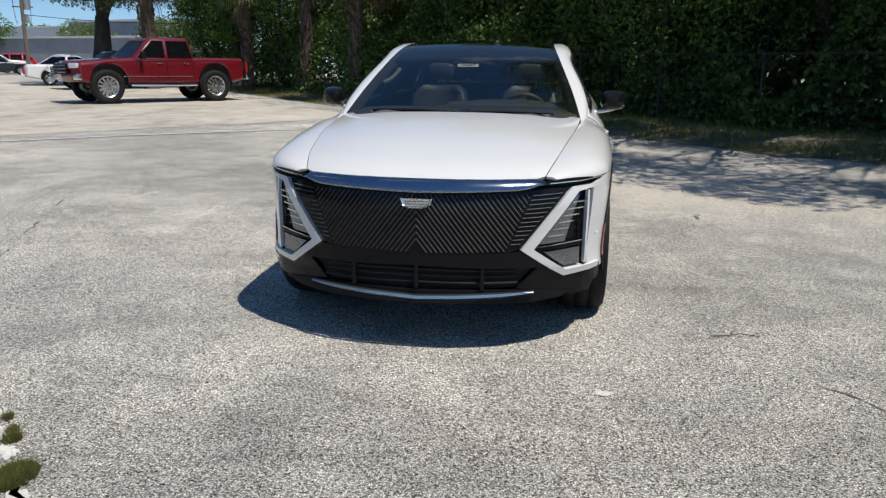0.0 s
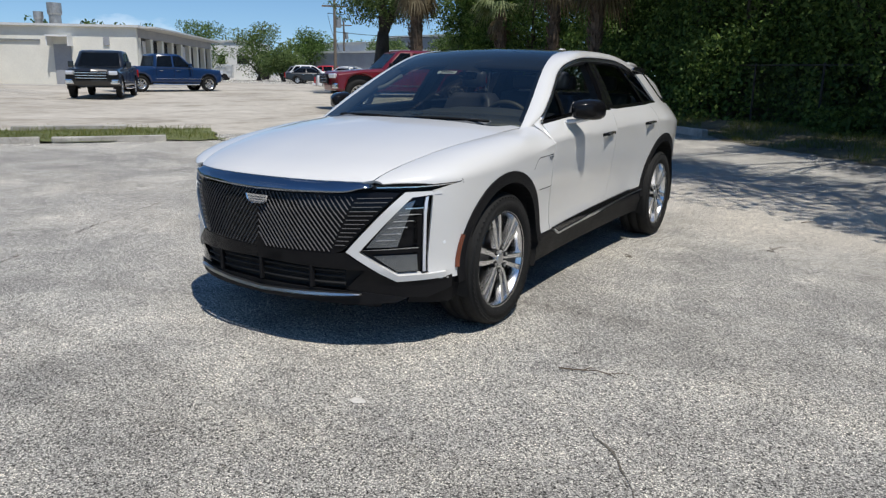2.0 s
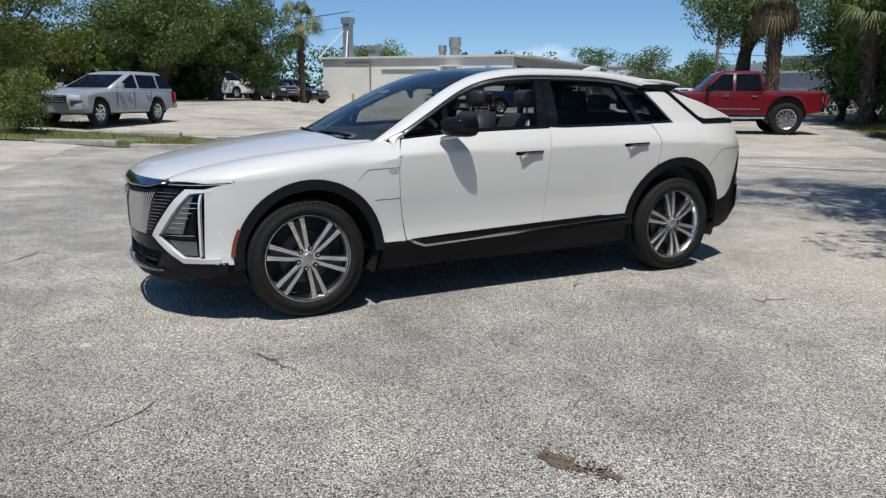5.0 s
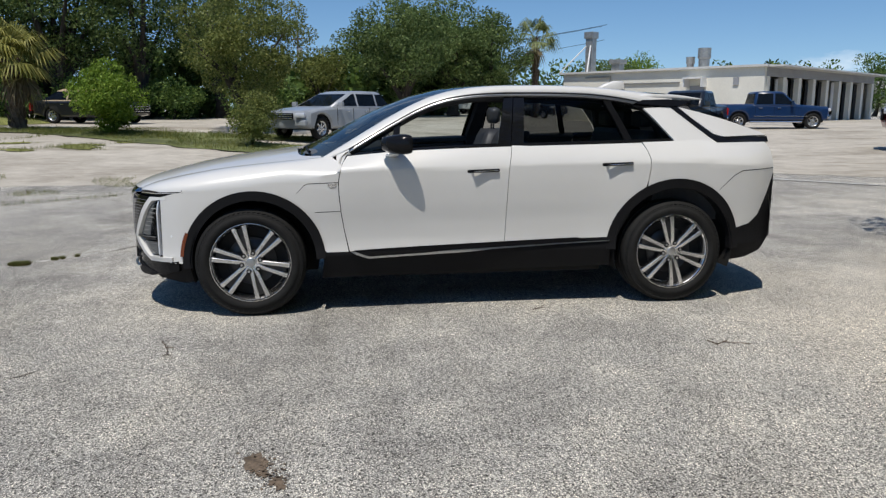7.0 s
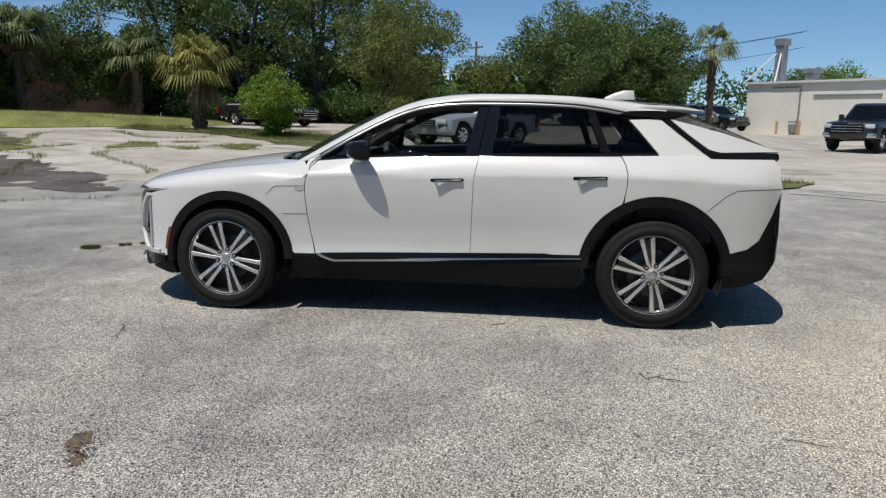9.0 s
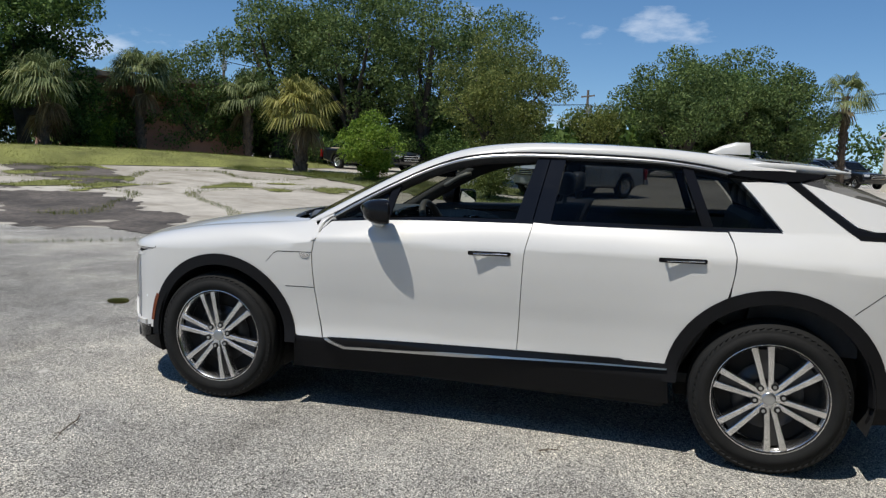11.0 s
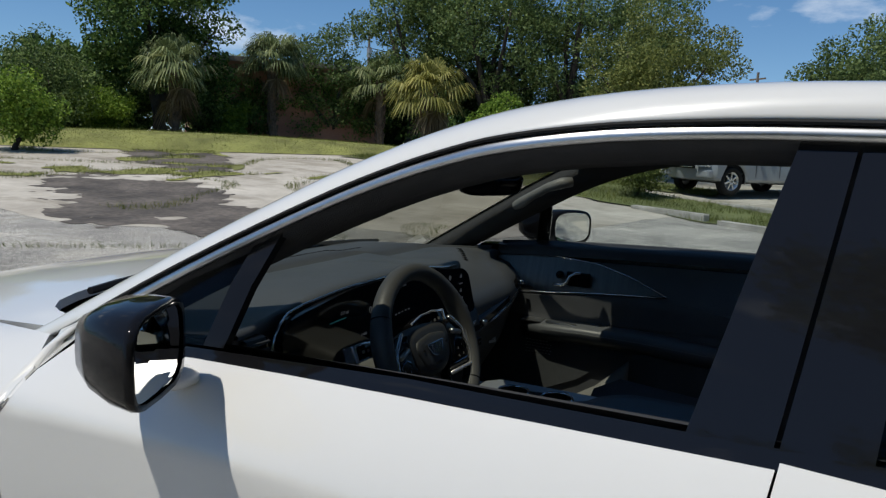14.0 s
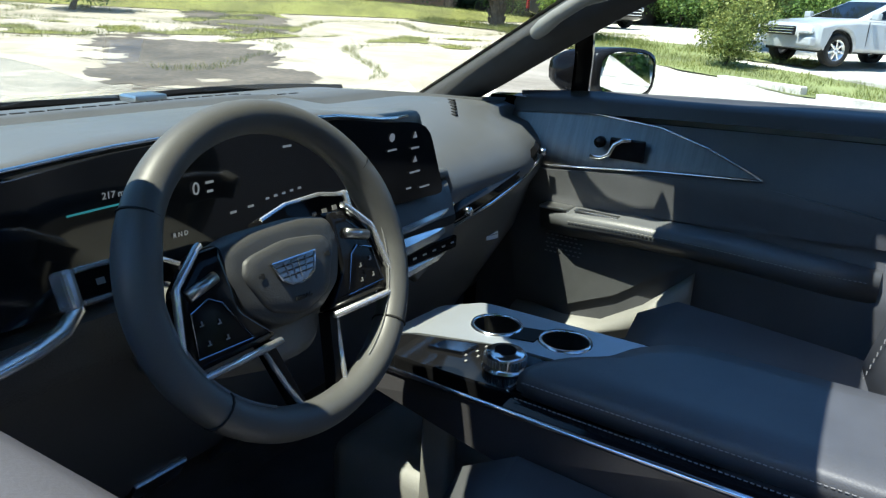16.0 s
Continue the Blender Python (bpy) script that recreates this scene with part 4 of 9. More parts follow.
def fboth(name, half, mat, off=0.0, depth=0.02, label="", du=0.06, dv=0.06):
    """A panel over the whole width from its left half, listed from the middle outwards and back."""
    poly = half + [(-x, z) for x, z in reversed(half) if x > 1e-6]
    return panel(name, poly, nose, mat, car, FRONT, du, dv, off, depth, label)


# closed dark face behind everything
fboth("front_backing", [(0.0, 0.878), (0.3, 0.88), (0.6, 0.88), (0.86, 0.878), (0.93, 0.87), (0.935, 0.40), (0.90, 0.30), (0.6, 0.255), (0.0, 0.235)], "dark", -0.045, 0.0)
# bright bar under the bonnet
bm = bmesh.new()
rows = []
for x in np.linspace(-0.625, 0.625, 41):
    k = smooth01(0.50, 0.625, abs(x))
    n_ = NOSE(abs(x))
    zt, zb_ = 0.886 - 0.016 * smooth01(0.58, 0.625, abs(x)), 0.820 + 0.016 * min(1.0, abs(x) / 0.5) + 0.026 * k
    rows.append([(x, n_ + 0.050, zt), (x, n_ + 0.030, zt), (x, n_ + 0.006, zt + (zb_ - zt) * 0.42), (x, n_ - 0.010, zt + (zb_ - zt) * 0.82), (x, n_ - 0.010, zb_), (x, n_ + 0.03, zb_)])
add_loft(bm, rows, True, True)
bmesh.ops.recalc_face_normals(bm, faces=bm.faces)
part("grille_bar", bm, "dark_chrome", car, "polished dark bright bar above the grille", True)
# slim upper lamps
fpan("headlamp", [(0.606, 0.868), (0.66, 0.876), (0.78, 0.887), (0.88, 0.893), (0.938, 0.897), (0.940, 0.876), (0.90, 0.863), (0.75, 0.852), (0.63, 0.850)], "black_gloss", 0.002, 0.05, "slim black headlamp strip", None, 0.04, 0.04)
fpan("headlamp_line", [(0.64, 0.863), (0.80, 0.868), (0.92, 0.880), (0.92, 0.874), (0.80, 0.862), (0.64, 0.857)], "chrome", 0.006, 0.006, "", None, 0.04, 0.04)
# grille panel with slanting fins
GR = [(0.0, 0.815), (0.30, 0.822), (0.50, 0.828), (0.66, 0.838), (0.735, 0.835), (0.50, 0.540), (0.46, 0.525), (0.0, 0.512)]
fboth("grille", GR, "black_gloss", 0.0, 0.04, "gloss black closed grille panel", 0.05, 0.05)


def clip(p, q, poly):
    """The stretch of the line p-q inside a convex polygon."""
    t0, t1 = 0.0, 1.0
    n = len(poly)
    area = sum(poly[i][0] * poly[(i + 1) % n][1] - poly[(i + 1) % n][0] * poly[i][1] for i in range(n))
    sg = 1 if area > 0 else -1
    for i in range(n):
        a, b = poly[i], poly[(i + 1) % n]
        nx, nz = -(b[1] - a[1]) * sg, (b[0] - a[0]) * sg
        d0 = (p[0] - a[0]) * nx + (p[1] - a[1]) * nz
        d1 = (q[0] - a[0]) * nx + (q[1] - a[1]) * nz
        if d0 < 0 and d1 < 0:
            return None
        if d0 < 0:
            t0 = max(t0, d0 / (d0 - d1))
        elif d1 < 0:
            t1 = min(t1, d0 / (d0 - d1))
    if t1 - t0 < 0.02:
        return None
    f = lambda t: (p[0] + (q[0] - p[0]) * t, p[1] + (q[1] - p[1]) * t)
    return f(t0), f(t1)


def fin(a, b, sg, w=0.0022):
    pts = []
    for t in np.linspace(0, 1, 5):
        x, z = a[0] + (b[0] - a[0]) * t, a[1] + (b[1] - a[1]) * t
        p = Vector(nose(x * sg, z))
        pts.append(p + Vector((0.10 * sg, -1, 0)).normalized() * 0.001)
    bm = bmesh.new()
    d = (pts[-1] - pts[0]).normalized()
    n = Vector((0.15 * sg, -1, 0)).normalized()
    u = d.cross(n).normalized()
    add_loft(bm, [[p - u * w, p + n * 0.007 - u * w * 0.3, p + n * 0.007 + u * w * 0.3, p + u * w] for p in pts], True, True)
    part("grille_fin", bm, "fin_metal", car)


main_cvx = [(0.0, 0.520), (0.44, 0.533), (0.555, 0.815), (0.30, 0.815), (0.0, 0.808)]
for sg in (1, -1):
    for k in range(34):
        x0 = 0.02 + k * 0.026
        seg = clip((x0 + 0.05, 0.50), (x0 - 0.21, 0.84), main_cvx)
        if seg:
            for a_, b_ in ((0.0, 1.0),):
                (xa, za), (xb_, zb_) = sorted(seg, key=lambda q: q[1])
                lo_, hi_ = max(za, a_), min(zb_, b_)
                if hi_ - lo_ > 0.012:
                    at_z = lambda z: (xa + (xb_ - xa) * (z - za) / (zb_ - za), z)
                    fin(at_z(lo_), at_z(hi_), sg)
    wedge = [(0.455, 0.545), (0.505, 0.56), (0.725, 0.83), (0.57, 0.82)]
    for k in range(13):
        z = 0.565 + k * 0.0215
        seg = clip((0.40, z + 0.0), (0.80, z + 0.012), wedge)
        if seg:
            fin(seg[0], seg[1], sg, 0.0018)
# crest on the grille, drawn as a plain shield
bm = bmesh.new()
sh = [(-0.082, 0.795), (-0.070, 0.760), (-0.035, 0.742), (0.035, 0.742), (0.070, 0.760), (0.082, 0.795)]
add_loft(bm, [[(x * k, NOSE(abs(x * k)) - o, 0.768 + (z - 0.768) * k) for x, z in sh] for o, k in ((-0.01, 1.0), (0.012, 1.0), (0.017, 0.93), (0.013, 0.84))], True, True)
bmesh.ops.recalc_face_normals(bm, faces=bm.faces)
crest = part("crest", bm, "chrome", car, "small silver shield badge")
bm = bmesh.new()
for z in (0.752, 0.765, 0.778):
    add_box(bm, (0, NOSE(0) - 0.0155, z), (0.115, 0.003, 0.0035))
part("crest_bar", bm, "dark_chrome", crest)

# chevron lamp units
for s in (1, -1):
    lamp = fpan("lamp_surround", [(0.755, 0.838), (0.515, 0.535), (0.725, 0.380), (0.90, 0.395), (0.905, 0.425), (0.735, 0.413), (0.575, 0.535), (0.785, 0.812), (0.885, 0.83), (0.885, 0.845)], "white_paint", 0.008, 0.06, "white chevron surround of the lower lamp", None, 0.05, 0.05, (s,))[0]
    fpan("lamp_recess", [(0.775, 0.812), (0.575, 0.535), (0.735, 0.41), (0.885, 0.425), (0.892, 0.84)], "black_gloss", -0.03, 0.0, "", lamp, 0.05, 0.05, (s,))
    fpan("lamp_reflector", [(0.765, 0.785), (0.605, 0.555), (0.735, 0.560), (0.800, 0.80)], "reflector", -0.012, 0.02, "ribbed grey lamp reflector", lamp, 0.05, 0.05, (s,))
    for k in range(6):
        z = 0.59 + k * 0.033
        xl = 0.605 + (z - 0.555) * 0.70 + 0.02
        fpan("reflector_rib", [(xl, z), (xl + 0.075 + 0.01 * k * 0.3, z + 0.004), (xl + 0.075, z + 0.009), (xl, z + 0.005)], "chrome", -0.008, 0.006, "", lamp, 0.05, 0.05, (s,))
    fpan("lamp_blade", [(0.535, 0.540), (0.70, 0.528), (0.815, 0.538), (0.815, 0.556), (0.70, 0.548)], "black_gloss", 0.0, 0.03, "", lamp, 0.05, 0.05, (s,))
    fpan("lamp_blade_line", [(0.56, 0.542), (0.70, 0.549), (0.815, 0.557), (0.815, 0.562), (0.70, 0.553)], "chrome", 0.002, 0.01, "", lamp, 0.05, 0.05, (s,))
    fpan("lamp_reflector", [(0.635, 0.513), (0.735, 0.428), (0.815, 0.432), (0.812, 0.522)], "reflector", -0.012, 0.02, "bright lower lamp reflector", lamp, 0.05, 0.05, (s,))
    for k in range(8):
        z = 0.455 + k * 0.042
        fpan("lamp_lens", [(0.800, z), (0.815, z), (0.815, z + 0.030), (0.800, z + 0.030)], "glass_dark", -0.016, 0.01, "", lamp, 0.05, 0.05, (s,))
    fpan("running_light", [(0.832, 0.432), (0.842, 0.433), (0.846, 0.818), (0.836, 0.815)], "lamp_clear", 0.0, 0.02, "vertical white running light strip", lamp, 0.05, 0.05, (s,))
    # grey sensor dot and amber marker on the wing
    fn = side if s > 0 else side_r
    panel("side_marker", arc(0.03, 0.40, 0.505, 176, 156, 8) + list(reversed(arc(0.03, 0.40, 0.482, 176, 156, 8))), fn, "amber", car, (s, 0, 0), 0.05, 0.05, 0.011, 0.01, "amber side marker lens")
    panel("parking_sensor", arc(-0.535, 0.575, 0.008, 0, 330, 10), fn, "paper", car, (s, 0, 0), 0.05, 0.05, 0.002, 0.003)
# lower intake
fboth("bumper_centre", [(0.0, 0.512), (0.46, 0.525), (0.51, 0.53), (0.60, 0.46), (0.63, 0.44), (0.0, 0.455)], "black_gloss", 0.004, 0.04, "", 0.06, 0.04)
fboth("intake", [(0.0, 0.455), (0.62, 0.44), (0.55, 0.335), (0.0, 0.325)], "dark", -0.03, 0.0)
for z in (0.365, 0.40, 0.43):
    bm = bmesh.new()
    add_tube(bm, [(x, NOSE(abs(x)) + 0.02, z) for x in np.linspace(-0.50, 0.50, 15)], 0.007, 6)
    part("intake_slat", bm, "dark", car)
for x in (-0.33, 0.0, 0.33):
    bm = bmesh.new()
    add_box(bm, (x, NOSE(abs(x)) + 0.01, 0.395), (0.018, 0.03, 0.12), 0.004)
    part("intake_post", bm, "black_plastic", car)
fpan("bumper_flank", [(0.50, 0.535), (0.72, 0.385), (0.90, 0.392), (0.92, 0.40), (0.915, 0.33), (0.84, 0.29), (0.62, 0.30), (0.50, 0.335), (0.60, 0.44)], "black_gloss", -0.002, 0.04, "", None, 0.05, 0.05)
fboth("chin", [(0.0, 0.325), (0.35, 0.33), (0.58, 0.322), (0.70, 0.305), (0.765, 0.292), (0.72, 0.268), (0.60, 0.258), (0.0, 0.252)], "black_plastic", 0.006, 0.05, "", 0.06, 0.04)
bm = bmesh.new()
rows = []
for x in np.linspace(-0.585, 0.585, 25):
    k = abs(x) / 0.585
    z, y = 0.288 + 0.028 * k, NOSE(abs(x)) - 0.012
    h = 0.015 * (1 - 0.7 * k ** 6)
    rows.append([(x, y + 0.012, z + h), (x, y - 0.004, z + h * 0.7), (x, y - 0.008, z - h * 0.3), (x, y + 0.012, z - h)])
add_loft(bm, rows, True, True)
bmesh.ops.recalc_face_normals(bm, faces=bm.faces)
part("chin_strip", bm, "silver_satin", car, "bright metal strip along the chin")
# air dam
bm = bmesh.new()
add_loft(bm, [[(x, NOSE(abs(x)) + 0.14, z) for x in np.linspace(-0.60, 0.60, 17)] for z in (0.27, 0.215)], False)
part("air_dam", bm, "black_plastic", car)

# --- seams on the wings, badges, handles, mirrors ---
for fn, s in BOTH:
    def ribbon(name, pts, w=0.0022):
        poly = [(y, z + w) for y, z in pts] + [(y, z - w) for y, z in reversed(pts)]
        panel(name, poly, fn, "seam", car, (s, 0, 0), 0.05, 0.05, 0.0008, 0.0)
    ribbon("wing_seam", [(0.335, 0.868), (0.385, 0.922), (0.41, 0.934), (0.62, 0.941)])
    ribbon("wing_seam", [(0.455, 0.733), (0.634, 0.737)])
    panel("wing_badge", [(0.545, 0.934), (0.612, 0.934), (0.604, 0.916), (0.590, 0.908), (0.568, 0.908), (0.553, 0.916)], fn, "chrome", car, (s, 0, 0), 0.05, 0.05, 0.004, 0.006, "small silver shield badge")
    ribbon("bumper_seam", [(3.43, 0.845), (3.55, 0.95), (3.62, 0.985), (3.93, 0.995)])
    # flush pull handles standing open
    for y0, y1, z0, z1, dr in ((1.532, 1.765, 1.005, 1.012, fd[s]), (2.520, 2.750, 1.043, 1.050, rd[s])):
        panel("handle_pocket", [(y0, z0 - 0.009), (y0 + 0.01, z0 - 0.012), (y1 - 0.02, z1 - 0.013), (y1, z1 - 0.008), (y1, z1 + 0.008), (y1 - 0.02, z1 + 0.010), (y0 + 0.01, z0 + 0.011), (y0, z0 + 0.010)], fn, "black_gloss", dr, (s, 0, 0), 0.05, 0.05, 0.001, 0.0)
        bm = bmesh.new()
        pa, pb = Vector(fn(y0 + 0.035, z0)), Vector(fn(y1 - 0.008, z1))
        rows = []
        for t in np.linspace(0, 1, 7):
            p = pa.lerp(pb, t) + Vector((s * (0.012 + 0.018 * max(0.0, 1 - t / 0.62)), 0, 0))
            h = 0.007 + 0.005 * smooth01(0.7, 1.0, t)
            rows.append([p + Vector((s * a, 0, b)) for a, b in ((0.008, h * 0.4), (0.004, h), (-0.010, h), (-0.014, 0), (-0.010, -h), (0.004, -h), (0.008, -h * 0.4))])
        add_loft(bm, rows, True, True)
        for p in (pa, pb - Vector((0, 0.02, 0))):
            add_box(bm, p + Vector((s * 0.004, 0, 0)), (0.03, 0.014, 0.009))
        bmesh.ops.recalc_face_normals(bm, faces=bm.faces)
        hd = part("door_handle", bm, "black_gloss", dr, "gloss black pull handle with bright line", True)
        bm = bmesh.new()
        add_tube(bm, [pa.lerp(pb, t) + Vector((s * (0.0205 + 0.018 * max(0.0, 1 - t / 0.62)), 0, 0.0)) for t in (0.02, 0.3, 0.62, 0.97)], 0.0025, 6)
        part("handle_line", bm, "chrome", hd)
    # mirror
    bm = bmesh.new()
    rows = []
    for y, x0, x1, z0, z1 in ((0.915, 1.00, 1.05, 1.205, 1.245), (0.935, 0.965, 1.085, 1.178, 1.262), (0.98, 0.945, 1.10, 1.158, 1.278), (1.04, 0.938, 1.112, 1.150, 1.286), (1.095, 0.935, 1.118, 1.150, 1.288), (1.115, 0.937, 1.117, 1.153, 1.286), (1.117, 0.946, 1.110, 1.162, 1.278)):
        ring = []
        for k in range(20):
            a = k * math.tau / 20
            c, q = math.cos(a), math.sin(a)
            ring.append((s * ((x0 + x1) / 2 + (x1 - x0) / 2 * abs(c) ** 0.55 * (1 if c >= 0 else -1)), y + 0.012 * c, (z0 + z1) / 2 + (z1 - z0) / 2 * abs(q) ** 0.6 * (1 if q >= 0 else -1)))
        rows.append([(px_, (1.091 if s > 0 else 1.046) + (py_ - 1.117) * (0.74 if s > 0 else 0.9) + 0.42 * (abs(px_) - 1.03), pz_ - 0.016) for px_, py_, pz_ in ring])
    add_loft(bm, rows, True)
    bm.faces.new([bm.verts.new(p) for p in rows[0]])
    bmesh.ops.remove_doubles(bm, verts=bm.verts, dist=1e-4)
    bmesh.ops.recalc_face_normals(bm, faces=bm.faces)
    mir = part("door_mirror", bm, "black_gloss", car, "gloss black door mirror", True)
    bm = bmesh.new()
    inner = [(p[0], p[1] - 0.004, p[2]) for p in rows[-1]]
    bm.faces.new([bm.verts.new(p) for p in inner])
    part("mirror_glass", bm, "mirror", mir, "silvered mirror glass")
    bm = bmesh.new()
    arm = [(s * x, y, z) for x, y, z in ((0.85, 0.985, 1.118), (0.90, 0.995, 1.120), (0.95, 1.01, 1.126), (1.00, 1.02, 1.134), (1.05, 1.03, 1.142))]
    add_tube(bm, arm, [0.040, 0.040, 0.038, 0.032, 0.015], 12, True, 0.38)
    part("mirror_arm", bm, "white_paint", mir, "white painted mirror foot", True)
# sticker inside the windscreen
bm = bmesh.new()
add_box(bm, (0, 0, 0), (0.15, 0.002, 0.036))
st = part("windscreen_sticker", bm, "paper", car, "small white printed sticker", False, Matrix.Translation((-0.01, 0.935, 1.432)) @ Matrix.Rotation(radians(-58), 4, 'X'))
bm = bmesh.new()
for k in range(6):
    add_box(bm, (-0.045 + k * 0.018, -0.002, 0.002), (0.012, 0.001, 0.014))
part("sticker_print", bm, "black_plastic", st)

# --- cabin ---
M["leather"] = mk("black_leather", (0.100, 0.106, 0.114), 0.42, 0, 0.10, 8, 420, 0.08, rvar=0.05)
M["leather_grey"] = mk("dark_grey_leather", (0.22, 0.22, 0.21), 0.5, 0, 0.10, 8, 420, 0.08, rvar=0.05)
M["soft_plastic"] = mk("soft_black_plastic", (0.085, 0.090, 0.096), 0.52, 0, 0.15, 10, 400, 0.3)
M["pillar_trim"] = mk("charcoal_fabric_trim", (0.048, 0.049, 0.052), 0.8, 0, 0.15, 20, 600, 0.4)
M["screen"] = mk("black_screen_glass", (0.009, 0.010, 0.012), 0.08, 0, 0.05)
M["brushed"] = mk("brushed_dark_metal", (0.17, 0.17, 0.17), 0.42, 1.0, 0.15, 6, 80, 0.1, stretch=(1, 14, 1))
M["console_silver"] = mk("satin_console_metal", (0.50, 0.53, 0.57), 0.42, 0.65, 0.05, 8, 300)
M["wheel_leather"] = mk("wheel_leather", (0.088, 0.088, 0.086), 0.46, 0, 0.08, 12, 600, 0.05)
M["cap_plastic"] = mk("satin_cap_trim", (0.060, 0.060, 0.063), 0.45, 0, 0.1, 10, 400, 0.05, spec=0.25)
M["card_leather"] = mk("matt_card_leather", (0.085, 0.088, 0.096), 0.45, 0, 0.12, 8, 420, 0.08)
M["bright_soft"] = mk("satin_bright_trim", (0.80, 0.81, 0.83), 0.25, 0.75, 0.05, 8, 300)
M["airbag_skin"] = mk("grained_airbag_skin", (0.050, 0.051, 0.053), 0.5, 0, 0.08, 10, 500, 0.12)
M["console_gloss"] = mk("glossy_console_side", (0.035, 0.034, 0.038), 0.22, 0, 0.10, 8, 300, 0.0, spec=0.6)
M["carpet"] = mk("black_carpet", (0.075, 0.075, 0.077), 0.98, 0, 0.3, 10, 400, 0.6)
M["stitch"] = mk("grey_thread", (0.28, 0.28, 0.28), 0.8, 0, 0.1)
M["yellow_paper"] = mk("yellow_paper", (0.75, 0.55, 0.06), 0.7, 0, 0.05)


def glow(name, col, k):
    m, nt, b = nodes_of(name)
    b.inputs["Base Color"].default_value = (*col, 1)
    b.inputs["Emission Color"].default_value, b.inputs["Emission Strength"].default_value = (*col, 1), k
    return m


M["screen_white"] = glow("screen_digits", (0.4, 0.42, 0.45), 0.05)
M["screen_teal"] = glow("screen_teal", (0.05, 0.32, 0.36), 0.08)

# dashboard: sections across the car
DRV = [(0.36, 1.120), (0.40, 1.142), (0.635, 1.168), (0.643, 1.136), (0.675, 1.166), (0.80, 1.183), (0.95, 1.196), (0.985, 1.195), (0.992, 1.188), (0.965, 1.12), (0.955, 1.04), (0.99, 1.02), (1.00, 0.99), (0.96, 0.85), (0.80, 0.60)]
PAS = [(0.36, 1.120), (0.40, 1.140), (0.665, 1.156), (0.673, 1.120), (0.705, 1.150), (0.78, 1.138), (0.85, 1.115), (0.93, 1.080), (0.965, 1.050), (0.985, 1.02), (0.988, 1.00), (0.980, 0.965), (0.960, 0.93), (0.93, 0.82), (0.80, 0.60)]


def edge_drop(x):
    """How far the upper edge of the display falls below its highest line."""
    return 0.014 * smooth01(0.40, 0.66, x) + 0.018 * smooth01(0.12, -0.06, x)


bm = bmesh.new()
rows = []
for x in np.linspace(0.80, -0.80, 49):
    k = smooth01(-0.13, -0.22, x)
    sidef = smooth01(0.45, 0.80, abs(x))
    ring = []
    for i, ((y0, z0), (y1, z1)) in enumerate(zip(DRV, PAS)):
        y, z = y0 + (y1 - y0) * k, z0 + (z1 - z0) * k
        if i < 7:
            y += 0.20 * sidef * (1 - i / 7.0)
            z -= 0.022 * sidef
        elif x > 0.6:
            z -= 0.012 * smooth01(0.66, 0.80, x)
            y += 0.03 * smooth01(0.60, 0.80, x)
        if 5 <= i <= 8:
            z -= edge_drop(x) * (1 - k)
        if x < -0.55 and i >= 6:
            y -= 0.05 * smooth01(-0.55, -0.80, x)
        ring.append((x, y, z))
    rows.append(ring)
add_loft(bm, rows, False)
bmesh.ops.recalc_face_normals(bm, faces=bm.faces)


def dash_top(x, y):
    """Height of the dashboard's upper skin."""
    ring = min(dash_rows, key=lambda r: abs(r[0][0] - x))[1:9]
    return float(np.interp(y, [p[1] for p in ring], [p[2] for p in ring]))


dash_rows = rows
dash = part("dashboard", bm, "leather", car, "black leather-covered dashboard", True)
# seam with a bright edge above the screen, turned down at its outer end
bm = bmesh.new()
edge_line = [(0.735, 1.030, 1.075), (0.728, 1.032, 1.12), (0.715, 1.030, 1.150), (0.695, 1.024, 1.164)] + [(x, 0.995 + 0.03 * smooth01(0.58, 0.72, x), 1.191 - edge_drop(x)) for x in np.linspace(0.66, -0.09, 22)]
add_tube(bm, edge_line, 0.0030, 6)
part("screen_edge", bm, "chrome", dash, "thin bright edge", True)


def screen_pt(x, z, lift=0.0045):
    y = 0.997 + 0.035 * ((x - 0.26) / 0.43) ** 2
    return Vector((x, y + 0.006 * (1.186 - z) / 0.15 + lift, z))


# curved screen with a slanting end and a rounded top corner
scr_poly = [(0.70, 1.080), (0.705, 1.13), (0.695, 1.155), (0.67, 1.170)] + [(x, 1.187 - edge_drop(x)) for x in np.linspace(0.62, -0.06, 14)] + [(-0.085, 1.166), (-0.103, 1.158), (-0.115, 1.146), (-0.122, 1.130), (-0.140, 1.075), (-0.148, 1.048), (-0.145, 1.041), (-0.135, 1.038), (0.05, 1.036), (0.60, 1.036), (0.67, 1.045)]
scr = panel("display_screen", scr_poly, lambda x, z: tuple(screen_pt(x, z, 0.0)), "screen", dash, (0, 1, 0.1), 0.04, 0.05, 0.002, 0.016, "wide curved black display with faint white figures")


def word(name, txt, at, size, mat, parent, rot, extr=0.0004):
    cu = bpy.data.curves.new(name, 'FONT')
    cu.body, cu.size, cu.align_x, cu.align_y, cu.extrude = txt, size, 'CENTER', 'CENTER', extr
    tmp = bpy.data.objects.new(name, cu)
    scene.collection.objects.link(tmp)
    dg = bpy.context.evaluated_depsgraph_get()
    me = bpy.data.meshes.new_from_object(tmp.evaluated_get(dg))
    bpy.data.objects.remove(tmp)
    ob = new(name, me)
    me.materials.clear()
    me.materials.append(M[mat])
    ob.parent = parent
    ob.matrix_world = Matrix.Translation(at) @ rot
    return ob


